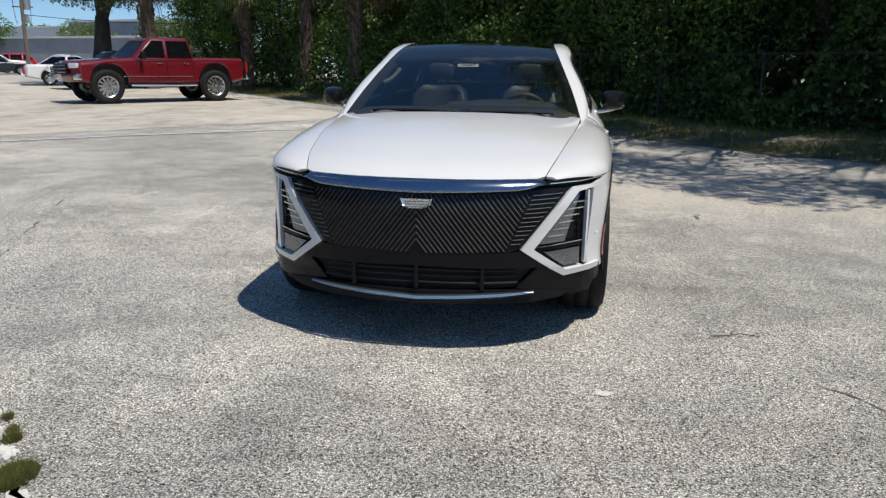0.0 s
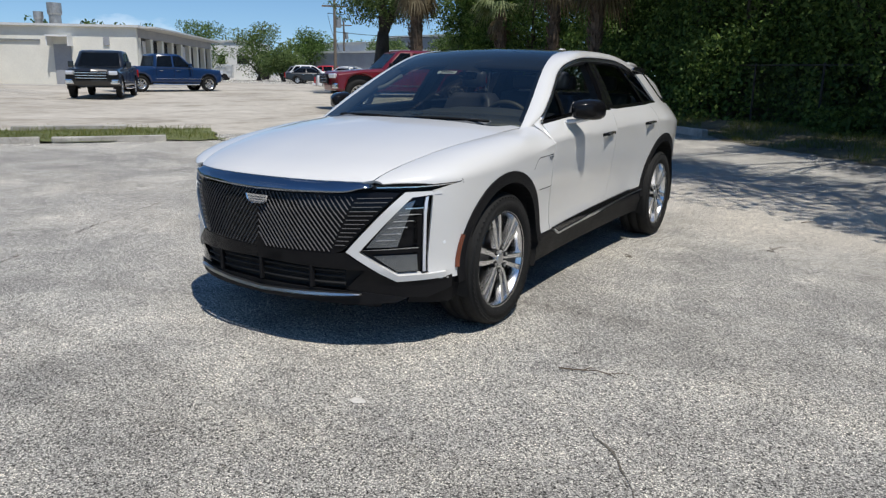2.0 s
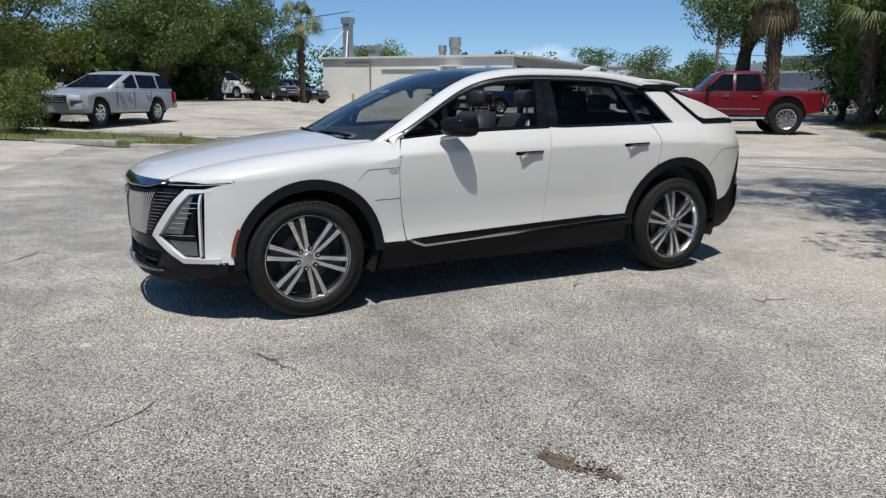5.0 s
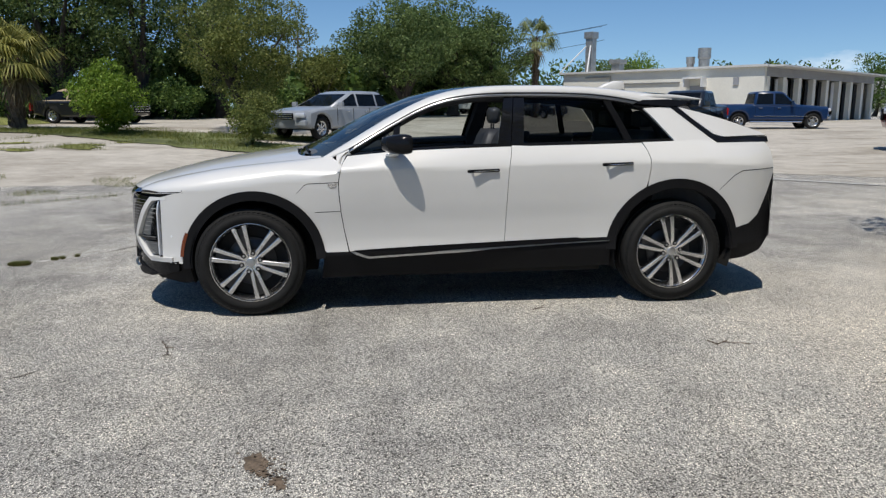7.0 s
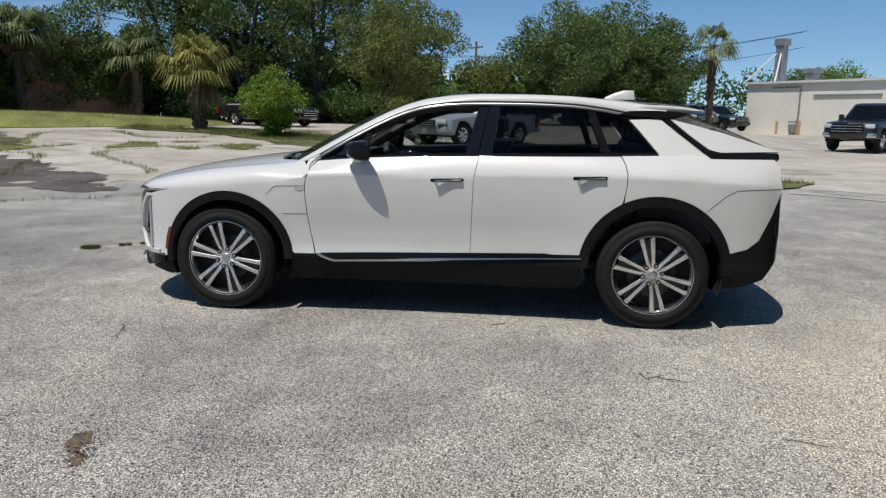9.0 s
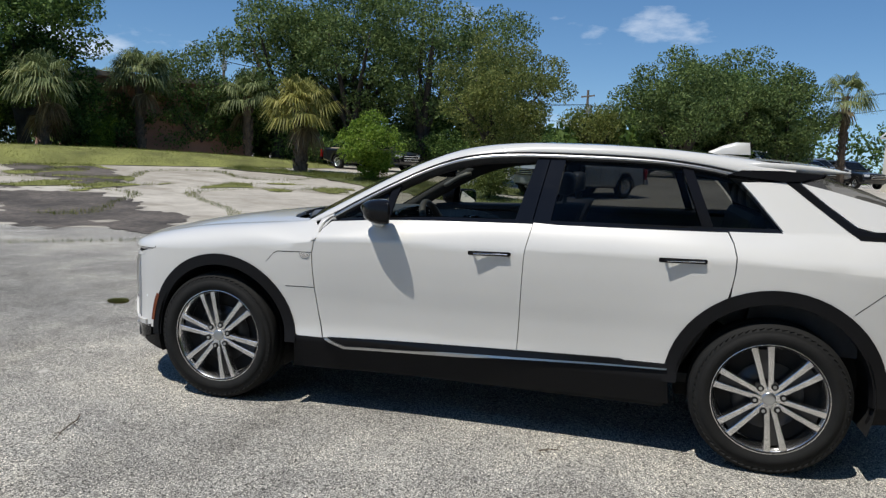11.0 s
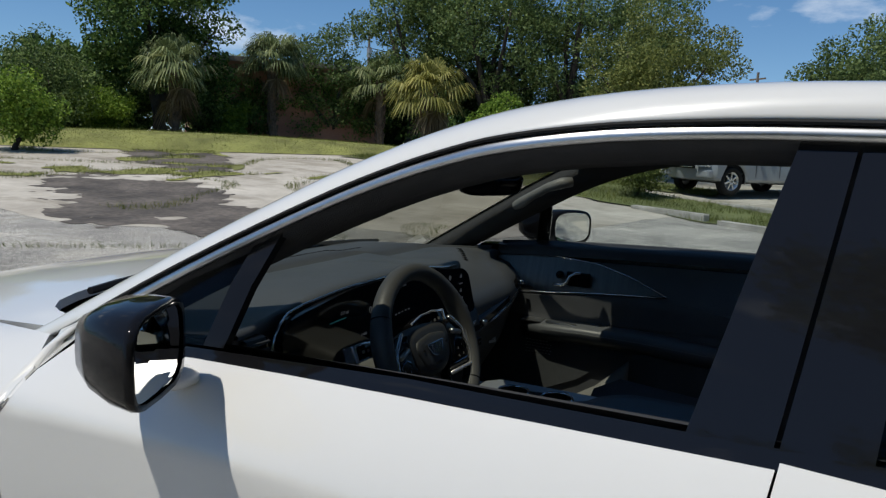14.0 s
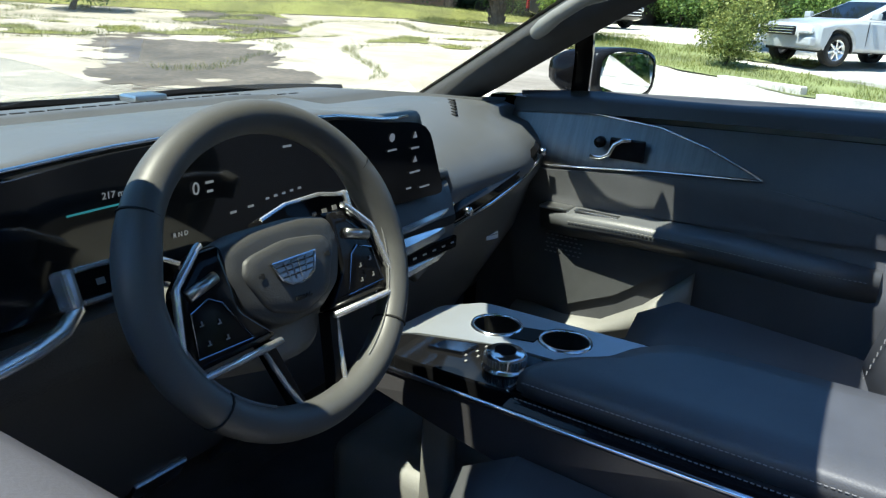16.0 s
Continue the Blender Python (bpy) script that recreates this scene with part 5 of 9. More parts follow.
FACE = Matrix.Rotation(radians(180), 4, 'Z') @ Matrix.Rotation(radians(90), 4, 'X')
word("screen_text", "217 mi", screen_pt(0.468, 1.143), 0.0105, "screen_white", scr, FACE)
word("screen_text", "0", screen_pt(0.357, 1.128), 0.022, "screen_white", scr, FACE)
word("screen_text", "R N D", screen_pt(0.385, 1.079), 0.008, "screen_white", scr, FACE)
bm = bmesh.new()
add_tube(bm, [screen_pt(x, 1.131, 0.003) for x in (0.525, 0.49, 0.46)], 0.0012, 4)
part("screen_gauge", bm, "screen_teal", scr)
bm = bmesh.new()
for x, z, w_ in ((0.335, 1.133, 0.012), (0.335, 1.122, 0.009), (0.30, 1.088, 0.010), (0.27, 1.090, 0.010), (0.20, 1.16, 0.016), (0.18, 1.172, 0.016), (0.24, 1.095, 0.006), (0.225, 1.096, 0.006), (0.21, 1.097, 0.006), (0.195, 1.098, 0.006), (0.18, 1.099, 0.006), (-0.02, 1.128, 0.024), (-0.075, 1.126, 0.022), (-0.075, 1.086, 0.030), (-0.10, 1.058, 0.030), (-0.06, 1.060, 0.014)):
    add_box(bm, screen_pt(x, z, 0.0035), (w_, 0.0008, 0.003))
for x, z in ((-0.02, 1.148), (-0.075, 1.146), (-0.075, 1.106)):
    add_cyl(bm, screen_pt(x, z, 0.003), screen_pt(x, z, 0.004), 0.007, None, 3 if x < -0.05 else 8)
part("screen_icons", bm, "screen_white", scr)["kind"] = "stuff"
# lower dash edge in front of the driver, bright swoosh
bm = bmesh.new()
add_tube(bm, [(0.78, 1.04, 0.995), (0.70, 1.05, 1.005), (0.63, 1.055, 1.013), (0.59, 1.052, 1.019), (0.562, 1.05, 1.028), (0.543, 1.045, 1.043), (0.536, 1.03, 1.058)], [0.010, 0.011, 0.012, 0.012, 0.012, 0.009, 0.005], 8, True, 0.6)
part("dash_swoosh", bm, "bright_soft", dash, "bright curved dash trim", True)
bm = bmesh.new()
add_box(bm, (0.42, 1.00, 0.985), (0.56, 0.05, 0.07), 0.02)
part("knee_panel", bm, "soft_plastic", dash)
# outer air vent
bm = bmesh.new()
add_box(bm, (0.768, 1.010, 1.128), (0.070, 0.05, 0.058), 0.010)
vent = part("air_vent", bm, "black_gloss", dash, "outer air vent with slats", False)
for k in range(4):
    bm = bmesh.new()
    add_box(bm, (0.768, 1.036, 1.108 + 0.013 * k), (0.060, 0.008, 0.004))
    part("slat", bm, "soft_plastic", vent)
# defroster slots along the pad
bm = bmesh.new()
for k in range(26):
    x = 0.50 - k * 0.032
    add_box(bm, (x, 0.52 + 0.2 * abs(x) ** 2, dash_top(x, 0.52 + 0.2 * abs(x) ** 2)), (0.022, 0.007, 0.003))
for k in range(7):
    add_box(bm, (-0.50 - k * 0.017, 0.835 - 0.012 * k, dash_top(-0.50 - k * 0.017, 0.835 - 0.012 * k)), (0.010, 0.018, 0.004))
part("defroster_vent", bm, "dark", dash)["kind"] = "stuff"
bm = bmesh.new()
add_box(bm, (0.04, 0.48, 1.158), (0.07, 0.05, 0.014), 0.005)
part("sun_sensor", bm, "silver_satin", dash)
# centre stack
bm = bmesh.new()
add_loft(bm, [[(x, y, z) for x, y, z in ((xx, 0.965, 1.045), (xx, 1.02, 1.03), (xx, 1.035, 0.985), (xx, 1.03, 0.93), (xx, 1.0, 0.885), (xx, 0.95, 0.875))] for xx in (0.06, 0.0, -0.08, -0.15, -0.20)] + [[(-0.235, 0.95, 1.05), (-0.235, 0.99, 1.04), (-0.232, 1.0, 0.985), (-0.222, 0.99, 0.93), (-0.21, 0.97, 0.895), (-0.20, 0.94, 0.885)]], False)
bmesh.ops.recalc_face_normals(bm, faces=bm.faces)
stack = part("centre_panel", bm, "soft_plastic", dash, "", True)
bm = bmesh.new()
add_tube(bm, [(-0.165, 1.0, 1.045), (-0.20, 0.985, 1.055), (-0.235, 0.98, 1.05), (-0.248, 0.985, 1.02), (-0.245, 0.99, 0.97), (-0.225, 0.99, 0.92), (-0.19, 0.99, 0.895), (-0.12, 1.0, 0.88)], 0.012, 8)
part("stack_frame", bm, "leather", stack, "", True)
for z, h, m_ in ((0.995, 0.006, "bright_soft"), (0.962, 0.017, "bright_soft"), (0.918, 0.012, "bright_soft")):
    bm = bmesh.new()
    add_loft(bm, [[(x, 1.036 - 0.02 * t, z + h + 0.006 * t), (x, 1.046 - 0.02 * t, z + h * 0.4 + 0.006 * t), (x, 1.046 - 0.02 * t, z - h * 0.4 + 0.006 * t), (x, 1.036 - 0.02 * t, z - h + 0.006 * t)] for x, t in ((0.05, 0), (-0.05, 0), (-0.14, 0.3), (-0.215, 1.2))], True, True)
    part("stack_bar", bm, m_, stack, "bright metal bar")
bm = bmesh.new()
add_box(bm, (-0.08, 1.037, 0.938), (0.24, 0.010, 0.024), 0.004)
part("climate_panel", bm, "black_gloss", stack)
bm = bmesh.new()
for k in range(7):
    add_box(bm, (0.0 - k * 0.03, 1.0435, 0.940), (0.010, 0.001, 0.003))
part("climate_icons", bm, "stitch", stack)["kind"] = "stuff"
bm = bmesh.new()
add_box(bm, (-0.09, 1.030, 0.980), (0.22, 0.012, 0.018), 0.003)
part("stack_vent", bm, "dark", stack)
# strip across the passenger's side
bm = bmesh.new()
add_loft(bm, [[(x, y, z + 0.018), (x, y + 0.012, z + 0.008), (x, y + 0.012, z - 0.010), (x, y, z - 0.018)] for x, y, z in ((-0.25, 0.985, 0.962), (-0.40, 0.985, 0.980), (-0.55, 0.975, 1.0), (-0.70, 0.945, 1.022), (-0.74, 0.93, 1.028))], True, True)
part("passenger_vent", bm, "black_gloss", dash, "slim gloss black vent strip")
bm = bmesh.new()
add_tube(bm, [(-0.25, 0.998, 0.945), (-0.40, 0.998, 0.962), (-0.55, 0.988, 0.982), (-0.70, 0.958, 1.004), (-0.745, 0.94, 1.012)], 0.0045, 6)
part("vent_line", bm, "chrome", dash, "", True)
for x, y, z in ((-0.295, 0.998, 0.968), (-0.725, 0.952, 1.024)):
    bm = bmesh.new()
    add_cyl(bm, (x, y, z), (x, y + 0.016, z + 0.002), 0.010, 0.008, 12)
    part("vent_knob", bm, "chrome", dash, "", True)
# paper tag
bm = bmesh.new()
add_box(bm, (0, 0, 0), (0.055, 0.0015, 0.075))
add_box(bm, (0, 0, 0.045), (0.02, 0.0015, 0.02))
tag = part("paper_tag", bm, "paper", dash, "white paper tag with a yellow head", False, Matrix.Translation((-0.535, 0.935, 0.878)) @ Matrix.Rotation(radians(8), 4, 'X') @ Matrix.Rotation(radians(-6), 4, 'Y'))
bm = bmesh.new()
add_box(bm, (0, 0.002, 0.026), (0.054, 0.0012, 0.018))
part("tag_head", bm, "yellow_paper", tag)
bm = bmesh.new()
for k in range(6):
    add_box(bm, (0, 0.002, 0.008 - k * 0.007), (0.042, 0.001, 0.0016))
part("tag_print", bm, "stitch", tag)["kind"] = "stuff"

# --- steering wheel ---
TH = radians(22)
SW = Matrix.Translation((0.376, 1.170, 1.075)) @ Matrix(((-1, 0, 0, 0), (0, -math.sin(TH), math.cos(TH), 0), (0, math.cos(TH), math.sin(TH), 0), (0, 0, 0, 1)))
# local axes: x to the driver's right, y up the wheel, z towards the driver
RX, RY = 0.179, 0.165


def rim_at(a):
    """Centre of the rim and its outward direction at angle a."""
    return Vector((math.cos(a) * RX, math.sin(a) * RY, 0)), Vector((math.cos(a) * RY, math.sin(a) * RX, 0)).normalized()


bm = bmesh.new()
rings = []
for k in range(80):
    a = k * math.tau / 80
    c, e = rim_at(a)
    grip = math.exp(-((math.degrees(a) - 18) / 16) ** 2) + math.exp(-((math.degrees(a) - 162) / 16) ** 2)
    r1 = 0.0188 + 0.0030 * grip
    rings.append([c + e * (math.cos(b) * r1 - 0.0022 * grip) + Vector((0, 0, 1)) * math.sin(b) * r1 * 1.10 for b in np.linspace(0, math.tau, 16, endpoint=False)])
add_loft(bm, rings + [rings[0]], True)
bmesh.ops.remove_doubles(bm, verts=bm.verts, dist=1e-5)
bmesh.ops.transform(bm, matrix=SW, verts=bm.verts)
bmesh.ops.recalc_face_normals(bm, faces=bm.faces)
wheel_s = part("steering_wheel", bm, "wheel_leather", car, "dark grey leather steering wheel", True)


def sw_loft(name, rings, mat, label="", smooth=True, parent=None, caps=True, closed=True):
    bm = bmesh.new()
    add_loft(bm, rings, closed, caps)
    bmesh.ops.transform(bm, matrix=SW, verts=bm.verts)
    bmesh.ops.recalc_face_normals(bm, faces=bm.faces)
    return part(name, bm, mat, parent or wheel_s, label, smooth)


def sw_prism(name, pts, z0, z1, inset, mat, label="", dome=0.002, smooth=True, parent=None):
    """A pad with rounded shoulders and a slightly domed face."""
    cx, cy = sum(p[0] for p in pts) / len(pts), sum(p[1] for p in pts) / len(pts)
    k = lambda f, z: [(cx + (x - cx) * f, cy + (y - cy) * f, z) for x, y in pts]
    h = z1 - z0
    return sw_loft(name, [k(1, z0), k(1, z0 + h * 0.45), k(1 - inset * 0.5, z1 - h * 0.22), k(1 - inset * 1.6, z1), k(0.72, z1 + dome * 0.6), k(0.4, z1 + dome)], mat, label, smooth, parent)


def rounded(pts, r=0.25, n=4):
    out = []
    m = len(pts)
    for i in range(m):
        p, a, b = Vector(pts[i]), Vector(pts[i - 1]), Vector(pts[(i + 1) % m])
        p0, p1 = p.lerp(a, r), p.lerp(b, r)
        for t in np.linspace(0, 1, n + 1):
            q = p0.lerp(p, t).lerp(p.lerp(p1, t), t)
            out.append((q.x, q.y))
    return out


# seams where the leather changes, stitching on the inside of the rim
for a in (148, 32, 221, 319):
    bm = bmesh.new()
    c, e = rim_at(radians(a))
    add_tube(bm, [SW @ (c + e * math.cos(b) * 0.0196 + Vector((0, 0, 1)) * math.sin(b) * 0.0214) for b in np.linspace(0, math.tau, 17)], 0.0013, 4)
    part("wheel_seam", bm, "dark", wheel_s)
bm = bmesh.new()
for k in range(150):
    a = radians(-62 + 90 * k / 150)
    for q in (a, math.pi - a):
        c, e = rim_at(q)
        p = SW @ (c - e * 0.0178 + Vector((0, 0, 0.009)))
        add_box(bm, p, (0.0022, 0.0012, 0.0022))
part("stitching", bm, "stitch", wheel_s)["kind"] = "stuff"
# airbag cover with its raised centre
pad = rounded([(-0.088, 0.040), (-0.04, 0.050), (0.04, 0.050), (0.088, 0.040), (0.094, 0.008), (0.074, -0.038), (0.035, -0.062), (-0.035, -0.062), (-0.074, -0.038), (-0.094, 0.008)], 0.28)
sw_prism("airbag_cover", pad, -0.035, 0.004, 0.07, "airbag_skin", "dark grey airbag cover", 0.003)
pad_hi = rounded([(-0.060, 0.022), (0.0, 0.030), (0.060, 0.022), (0.068, 0.004), (0.046, -0.040), (0.0, -0.054), (-0.046, -0.040), (-0.068, 0.004)], 0.28)
sw_prism("airbag_centre", pad_hi, 0.0, 0.0105, 0.04, "airbag_skin", "", 0.002)
shield = [(-0.033, 0.008), (0.033, 0.008), (0.031, 0.003), (0.024, -0.012), (0.012, -0.019), (0.0, -0.021), (-0.012, -0.019), (-0.024, -0.012), (-0.031, 0.003)]
crest = sw_prism("wheel_crest", shield, 0.009, 0.0145, 0.03, "dark_chrome", "small silver shield badge", 0.0, False)
bm = bmesh.new()
outl = shield + shield[:1]
add_tube(bm, [SW @ Vector((x, y, 0.0150)) for x, y in outl], 0.0011, 5)
for q in (0.002, -0.004, -0.010):
    hw = float(np.interp(q, [-0.019, -0.012, 0.003, 0.008], [0.012, 0.024, 0.031, 0.033])) - 0.003
    add_tube(bm, [SW @ Vector((-hw, q, 0.0150)), SW @ Vector((hw, q, 0.0150))], 0.0009, 4)
for x in (-0.016, -0.005, 0.005, 0.016):
    add_tube(bm, [SW @ Vector((x, 0.006, 0.0150)), SW @ Vector((x * 0.8, -0.016 + abs(x) * 0.2, 0.0150))], 0.0008, 4)
part("crest_bar", bm, "chrome", crest)
word("wheel_word", "AIRBAG", SW @ Vector((0.0, -0.036, 0.0128)), 0.0075, "dark", wheel_s, SW.to_3x3().to_4x4())
for sx in (1, -1):
    # horn marks
    bm = bmesh.new()
    for d in ((0.0, 0.0), (0.004, 0.0015), (0.004, -0.0015)):
        add_box(bm, (sx * 0.050 + d[0], -0.001 + d[1], 0.0128), (0.004, 0.003, 0.0006))
    bmesh.ops.transform(bm, matrix=SW, verts=bm.verts)
    part("horn_mark", bm, "dark", wheel_s)
    # gloss button panel, sloping in towards the airbag
    pod = rounded([(sx * 0.080, 0.044), (sx * 0.108, 0.042), (sx * 0.141, 0.012), (sx * 0.153, -0.045), (sx * 0.150, -0.068), (sx * 0.040, -0.066), (sx * 0.075, -0.030)], 0.12)
    sw_prism("button_pod", pod, -0.016, 0.004, 0.03, "black_gloss", "gloss black button panel", 0.0)
    bm = bmesh.new()
    edge = rounded([(sx * 0.078, 0.050), (sx * 0.108, 0.047), (sx * 0.145, 0.014), (sx * 0.158, -0.046), (sx * 0.155, -0.073), (sx * 0.030, -0.0705)], 0.10, 3)[4:-3]
    add_tube(bm, [SW @ Vector((x, y, 0.007)) for x, y in edge], 0.0042, 8)
    part("pod_frame", bm, "bright_soft", wheel_s, "bright frame", True)
    bm = bmesh.new()
    add_tube(bm, [SW @ Vector((sx * x, y, 0.0055)) for x, y in ((0.112, -0.004), (0.136, -0.012), (0.142, -0.055), (0.075, -0.056), (0.098, -0.012), (0.112, -0.004))], 0.0010, 4)
    part("button_outline", bm, "dark_chrome", wheel_s)
    bm = bmesh.new()
    for x, y in ((0.108, -0.030), (0.128, -0.026), (0.104, -0.047), (0.126, -0.046)):
        add_box(bm, (sx * x, y, 0.0055), (0.0045, 0.0012, 0.0008))
        add_box(bm, (sx * x + 0.001, y + 0.002, 0.0055), (0.0014, 0.0045, 0.0008))
    bmesh.ops.transform(bm, matrix=SW, verts=bm.verts)
    part("button_icons", bm, "stitch", wheel_s)["kind"] = "stuff"
    bm = bmesh.new()
    add_cyl(bm, SW @ Vector((sx * 0.098, 0.014, 0.006)), SW @ Vector((sx * 0.134, 0.004, 0.006)), 0.0062, None, 12)
    part("thumb_roller", bm, "silver_satin", wheel_s, "", True)
    # lower spoke: slim dark bar with a bright outer edge
    sp = [(sx * 0.046, -0.066), (sx * 0.058, -0.066), (sx * 0.031, -0.164), (sx * 0.020, -0.164)]
    sw_prism("lower_spoke", sp, -0.022, -0.004, 0.02, "black_gloss", "", 0.0, False)
    bm = bmesh.new()
    add_tube(bm, [SW @ Vector((sx * x, y, z)) for x, y, z in ((0.058, -0.072, -0.008), (0.045, -0.118, -0.004), (0.031, -0.160, 0.003))], 0.0034, 6)
    part("spoke_line", bm, "bright_soft", wheel_s, "", True)
# bright foot where the spokes meet the rim
foot = rounded([(-0.032, -0.150), (-0.023, -0.152), (-0.019, -0.158), (0.019, -0.158), (0.023, -0.152), (0.032, -0.150), (0.028, -0.170), (-0.028, -0.170)], 0.2)
sw_prism("spoke_foot", foot, -0.012, 0.010, 0.05, "bright_soft", "bright foot of the lower spokes", 0.0)

# column and stalks
bm = bmesh.new()
ring = lambda z, f: [(x * f, y * f - 0.02, z) for x, y in rounded([(-0.075, 0.05), (0.075, 0.05), (0.085, -0.02), (0.05, -0.085), (-0.05, -0.085), (-0.085, -0.02)], 0.3)]
add_loft(bm, [ring(-0.03, 0.85), ring(-0.045, 1.0), ring(-0.12, 1.05), ring(-0.24, 0.95)], True, True)
bmesh.ops.transform(bm, matrix=SW, verts=bm.verts)
bmesh.ops.recalc_face_normals(bm, faces=bm.faces)
col = part("steering_column", bm, "leather_grey", car, "", True)
for sx in (-1, 1):
    bm = bmesh.new()
    if sx < 0:
        prof = [(0.07, 0.012, -0.062, 0.010), (0.12, 0.034, -0.054, 0.013), (0.17, 0.041, -0.050, 0.014), (0.205, 0.041, -0.048, 0.014)]
    else:
        prof = [(0.02, 0.044, -0.052, 0.010), (0.06, 0.051, -0.050, 0.013), (0.12, 0.052, -0.050, 0.014), (0.160, 0.046, -0.050, 0.013)]
    ex, ey, ez, eh = prof[-1]
    add_loft(bm, [[(sx * x, y + h, z + 0.010), (sx * x, y + h, z - 0.012), (sx * x, y - h, z - 0.012), (sx * x, y - h, z + 0.010)] for x, y, z, h in prof], True, True)
    bmesh.ops.transform(bm, matrix=SW, verts=bm.verts)
    bmesh.ops.recalc_face_normals(bm, faces=bm.faces)
    stalk = part("control_stalk", bm, "black_gloss", col, "gloss black stalk with bright frame")
    bm = bmesh.new()
    for dy in (0.017, -0.017):
        add_tube(bm, [SW @ Vector((sx * x, y + dy * h / 0.016, z + 0.011)) for x, y, z, h in prof], 0.0026, 6)
    add_box(bm, (0, 0, 0), (0.012, 0.036, 0.026), 0.004, SW @ Matrix.Translation((sx * (ex + 0.007), ey, ez)))
    part("stalk_end", bm, "bright_soft", stalk)
    bm = bmesh.new()
    for k in range(4):
        add_box(bm, (0, 0, 0), (0.008, 0.006, 0.001), 0, SW @ Matrix.Translation((sx * (ex - 0.02 - k * 0.018), ey - k * 0.001, ez + 0.0115 - k * 0.001)))
    part("stalk_marks", bm, "stitch", stalk)["kind"] = "stuff"

# --- centre console ---
bm = bmesh.new()
add_loft(bm, [[(xl, y, zt), (xr, y, zt), (xr - 0.01, y, zb), (xl + 0.015, y, zb + 0.01)] for y, xl, xr, zt, zb in ((1.05, 0.085, -0.15, 0.822, 0.795), (1.10, 0.110, -0.185, 0.826, 0.785), (1.30, 0.122, -0.205, 0.832, 0.755), (1.60, 0.130, -0.215, 0.838, 0.72), (1.95, 0.135, -0.22, 0.842, 0.66))], True, True)
bmesh.ops.recalc_face_normals(bm, faces=bm.faces)
bmesh.ops.delete(bm, geom=[f for f in bm.faces if f.normal.z > 0.9 and f.calc_center_median().y < 1.5 and f.calc_center_median().z > 0.81], context='FACES')
cons = part("centre_console", bm, "console_gloss", car, "floating dark centre console")
bm = bmesh.new()
add_tube(bm, [(0.088, 1.05, 0.824), (0.113, 1.10, 0.829), (0.126, 1.30, 0.835), (0.134, 1.60, 0.841), (0.139, 1.95, 0.845)], 0.0045, 6)
part("console_line", bm, "chrome", cons, "bright edge line", True)
plate = rounded([(0.035, 1.055), (-0.12, 1.065), (-0.185, 1.12), (-0.195, 1.45), (-0.06, 1.45), (-0.045, 1.23), (0.0, 1.10)], 0.12)


def slab(name, pts, z0, z1, mat, parent, label="", inset=0.004):
    bm = bmesh.new()
    cx, cy = sum(p[0] for p in pts) / len(pts), sum(p[1] for p in pts) / len(pts)
    k = lambda f: [(cx + (x - cx) * f, cy + (y - cy) * f) for x, y in pts]
    add_loft(bm, [[(x, y, z0) for x, y in k(1)], [(x, y, z1 - inset) for x, y in k(1)], [(x, y, z1) for x, y in k(0.985)]], True, True)
    bmesh.ops.recalc_face_normals(bm, faces=bm.faces)
    return part(name, bm, mat, parent, label)


CUPS = ((-0.108, 1.185), (-0.122, 1.305))
bm = bmesh.new()
loops = [plate] + [[(cx + 0.0385 * math.cos(a), cy + 0.0385 * math.sin(a)) for a in np.linspace(0, math.tau, 28, endpoint=False)] for cx, cy in CUPS]
for lp in loops:
    lv = [bm.verts.new((x, y, 0.840)) for x, y in lp]
    for i in range(len(lv)):
        bm.edges.new((lv[i], lv[(i + 1) % len(lv)]))
bmesh.ops.triangle_fill(bm, use_beauty=True, edges=bm.edges[:], normal=(0, 0, 1))
add_loft(bm, [[(x, y, 0.840) for x, y in plate], [(x, y, 0.812) for x, y in plate]], True)
bmesh.ops.remove_doubles(bm, verts=bm.verts, dist=1e-5)
part("console_plate", bm, "console_silver", cons, "satin silver console plate")
for cx, cy in CUPS:
    bm = bmesh.new()
    spin(bm, [(0.0, 0.772), (0.034, 0.772), (0.0385, 0.8412)], 28, 'z')
    bmesh.ops.translate(bm, vec=(cx, cy, 0), verts=bm.verts)
    cup = part("cup_holder", bm, "dark", cons, "dark cup holder with bright rim")
    bm = bmesh.new()
    spin(bm, [(0.0385, 0.839), (0.0385, 0.8435), (0.0435, 0.8435), (0.0455, 0.839)], 32, 'z')
    bmesh.ops.translate(bm, vec=(cx, cy, 0), verts=bm.verts)
    part("cup_rim", bm, "chrome", cup, "", True)
slab("cup_bridge", [(-0.128, 1.225), (-0.075, 1.225), (-0.085, 1.265), (-0.140, 1.265)], 0.838, 0.8418, "dark", cons)
slab("shift_panel", rounded([(0.075, 1.075), (0.02, 1.085), (-0.035, 1.225), (-0.035, 1.33), (0.085, 1.33), (0.095, 1.12)], 0.1), 0.815, 0.8425, "black_gloss", cons, "gloss black switch panel")
slab("drive_button", [(0.045, 1.145), (0.012, 1.155), (-0.012, 1.205), (0.030, 1.200)], 0.838, 0.848, "dark_chrome", cons)
bm = bmesh.new()
for x, y in ((0.028, 1.205), (0.005, 1.212), (0.02, 1.222), (-0.018, 1.215), (0.045, 1.215)):
    add_box(bm, (x, y, 0.8435), (0.006, 0.003, 0.001))
part("switch_marks", bm, "stitch", cons)["kind"] = "stuff"
bm = bmesh.new()
spin(bm, [(0.0, 0.868), (0.018, 0.868), (0.020, 0.866), (0.028, 0.867), (0.031, 0.863), (0.031, 0.848), (0.033, 0.846), (0.036, 0.842)], 40, 'z')
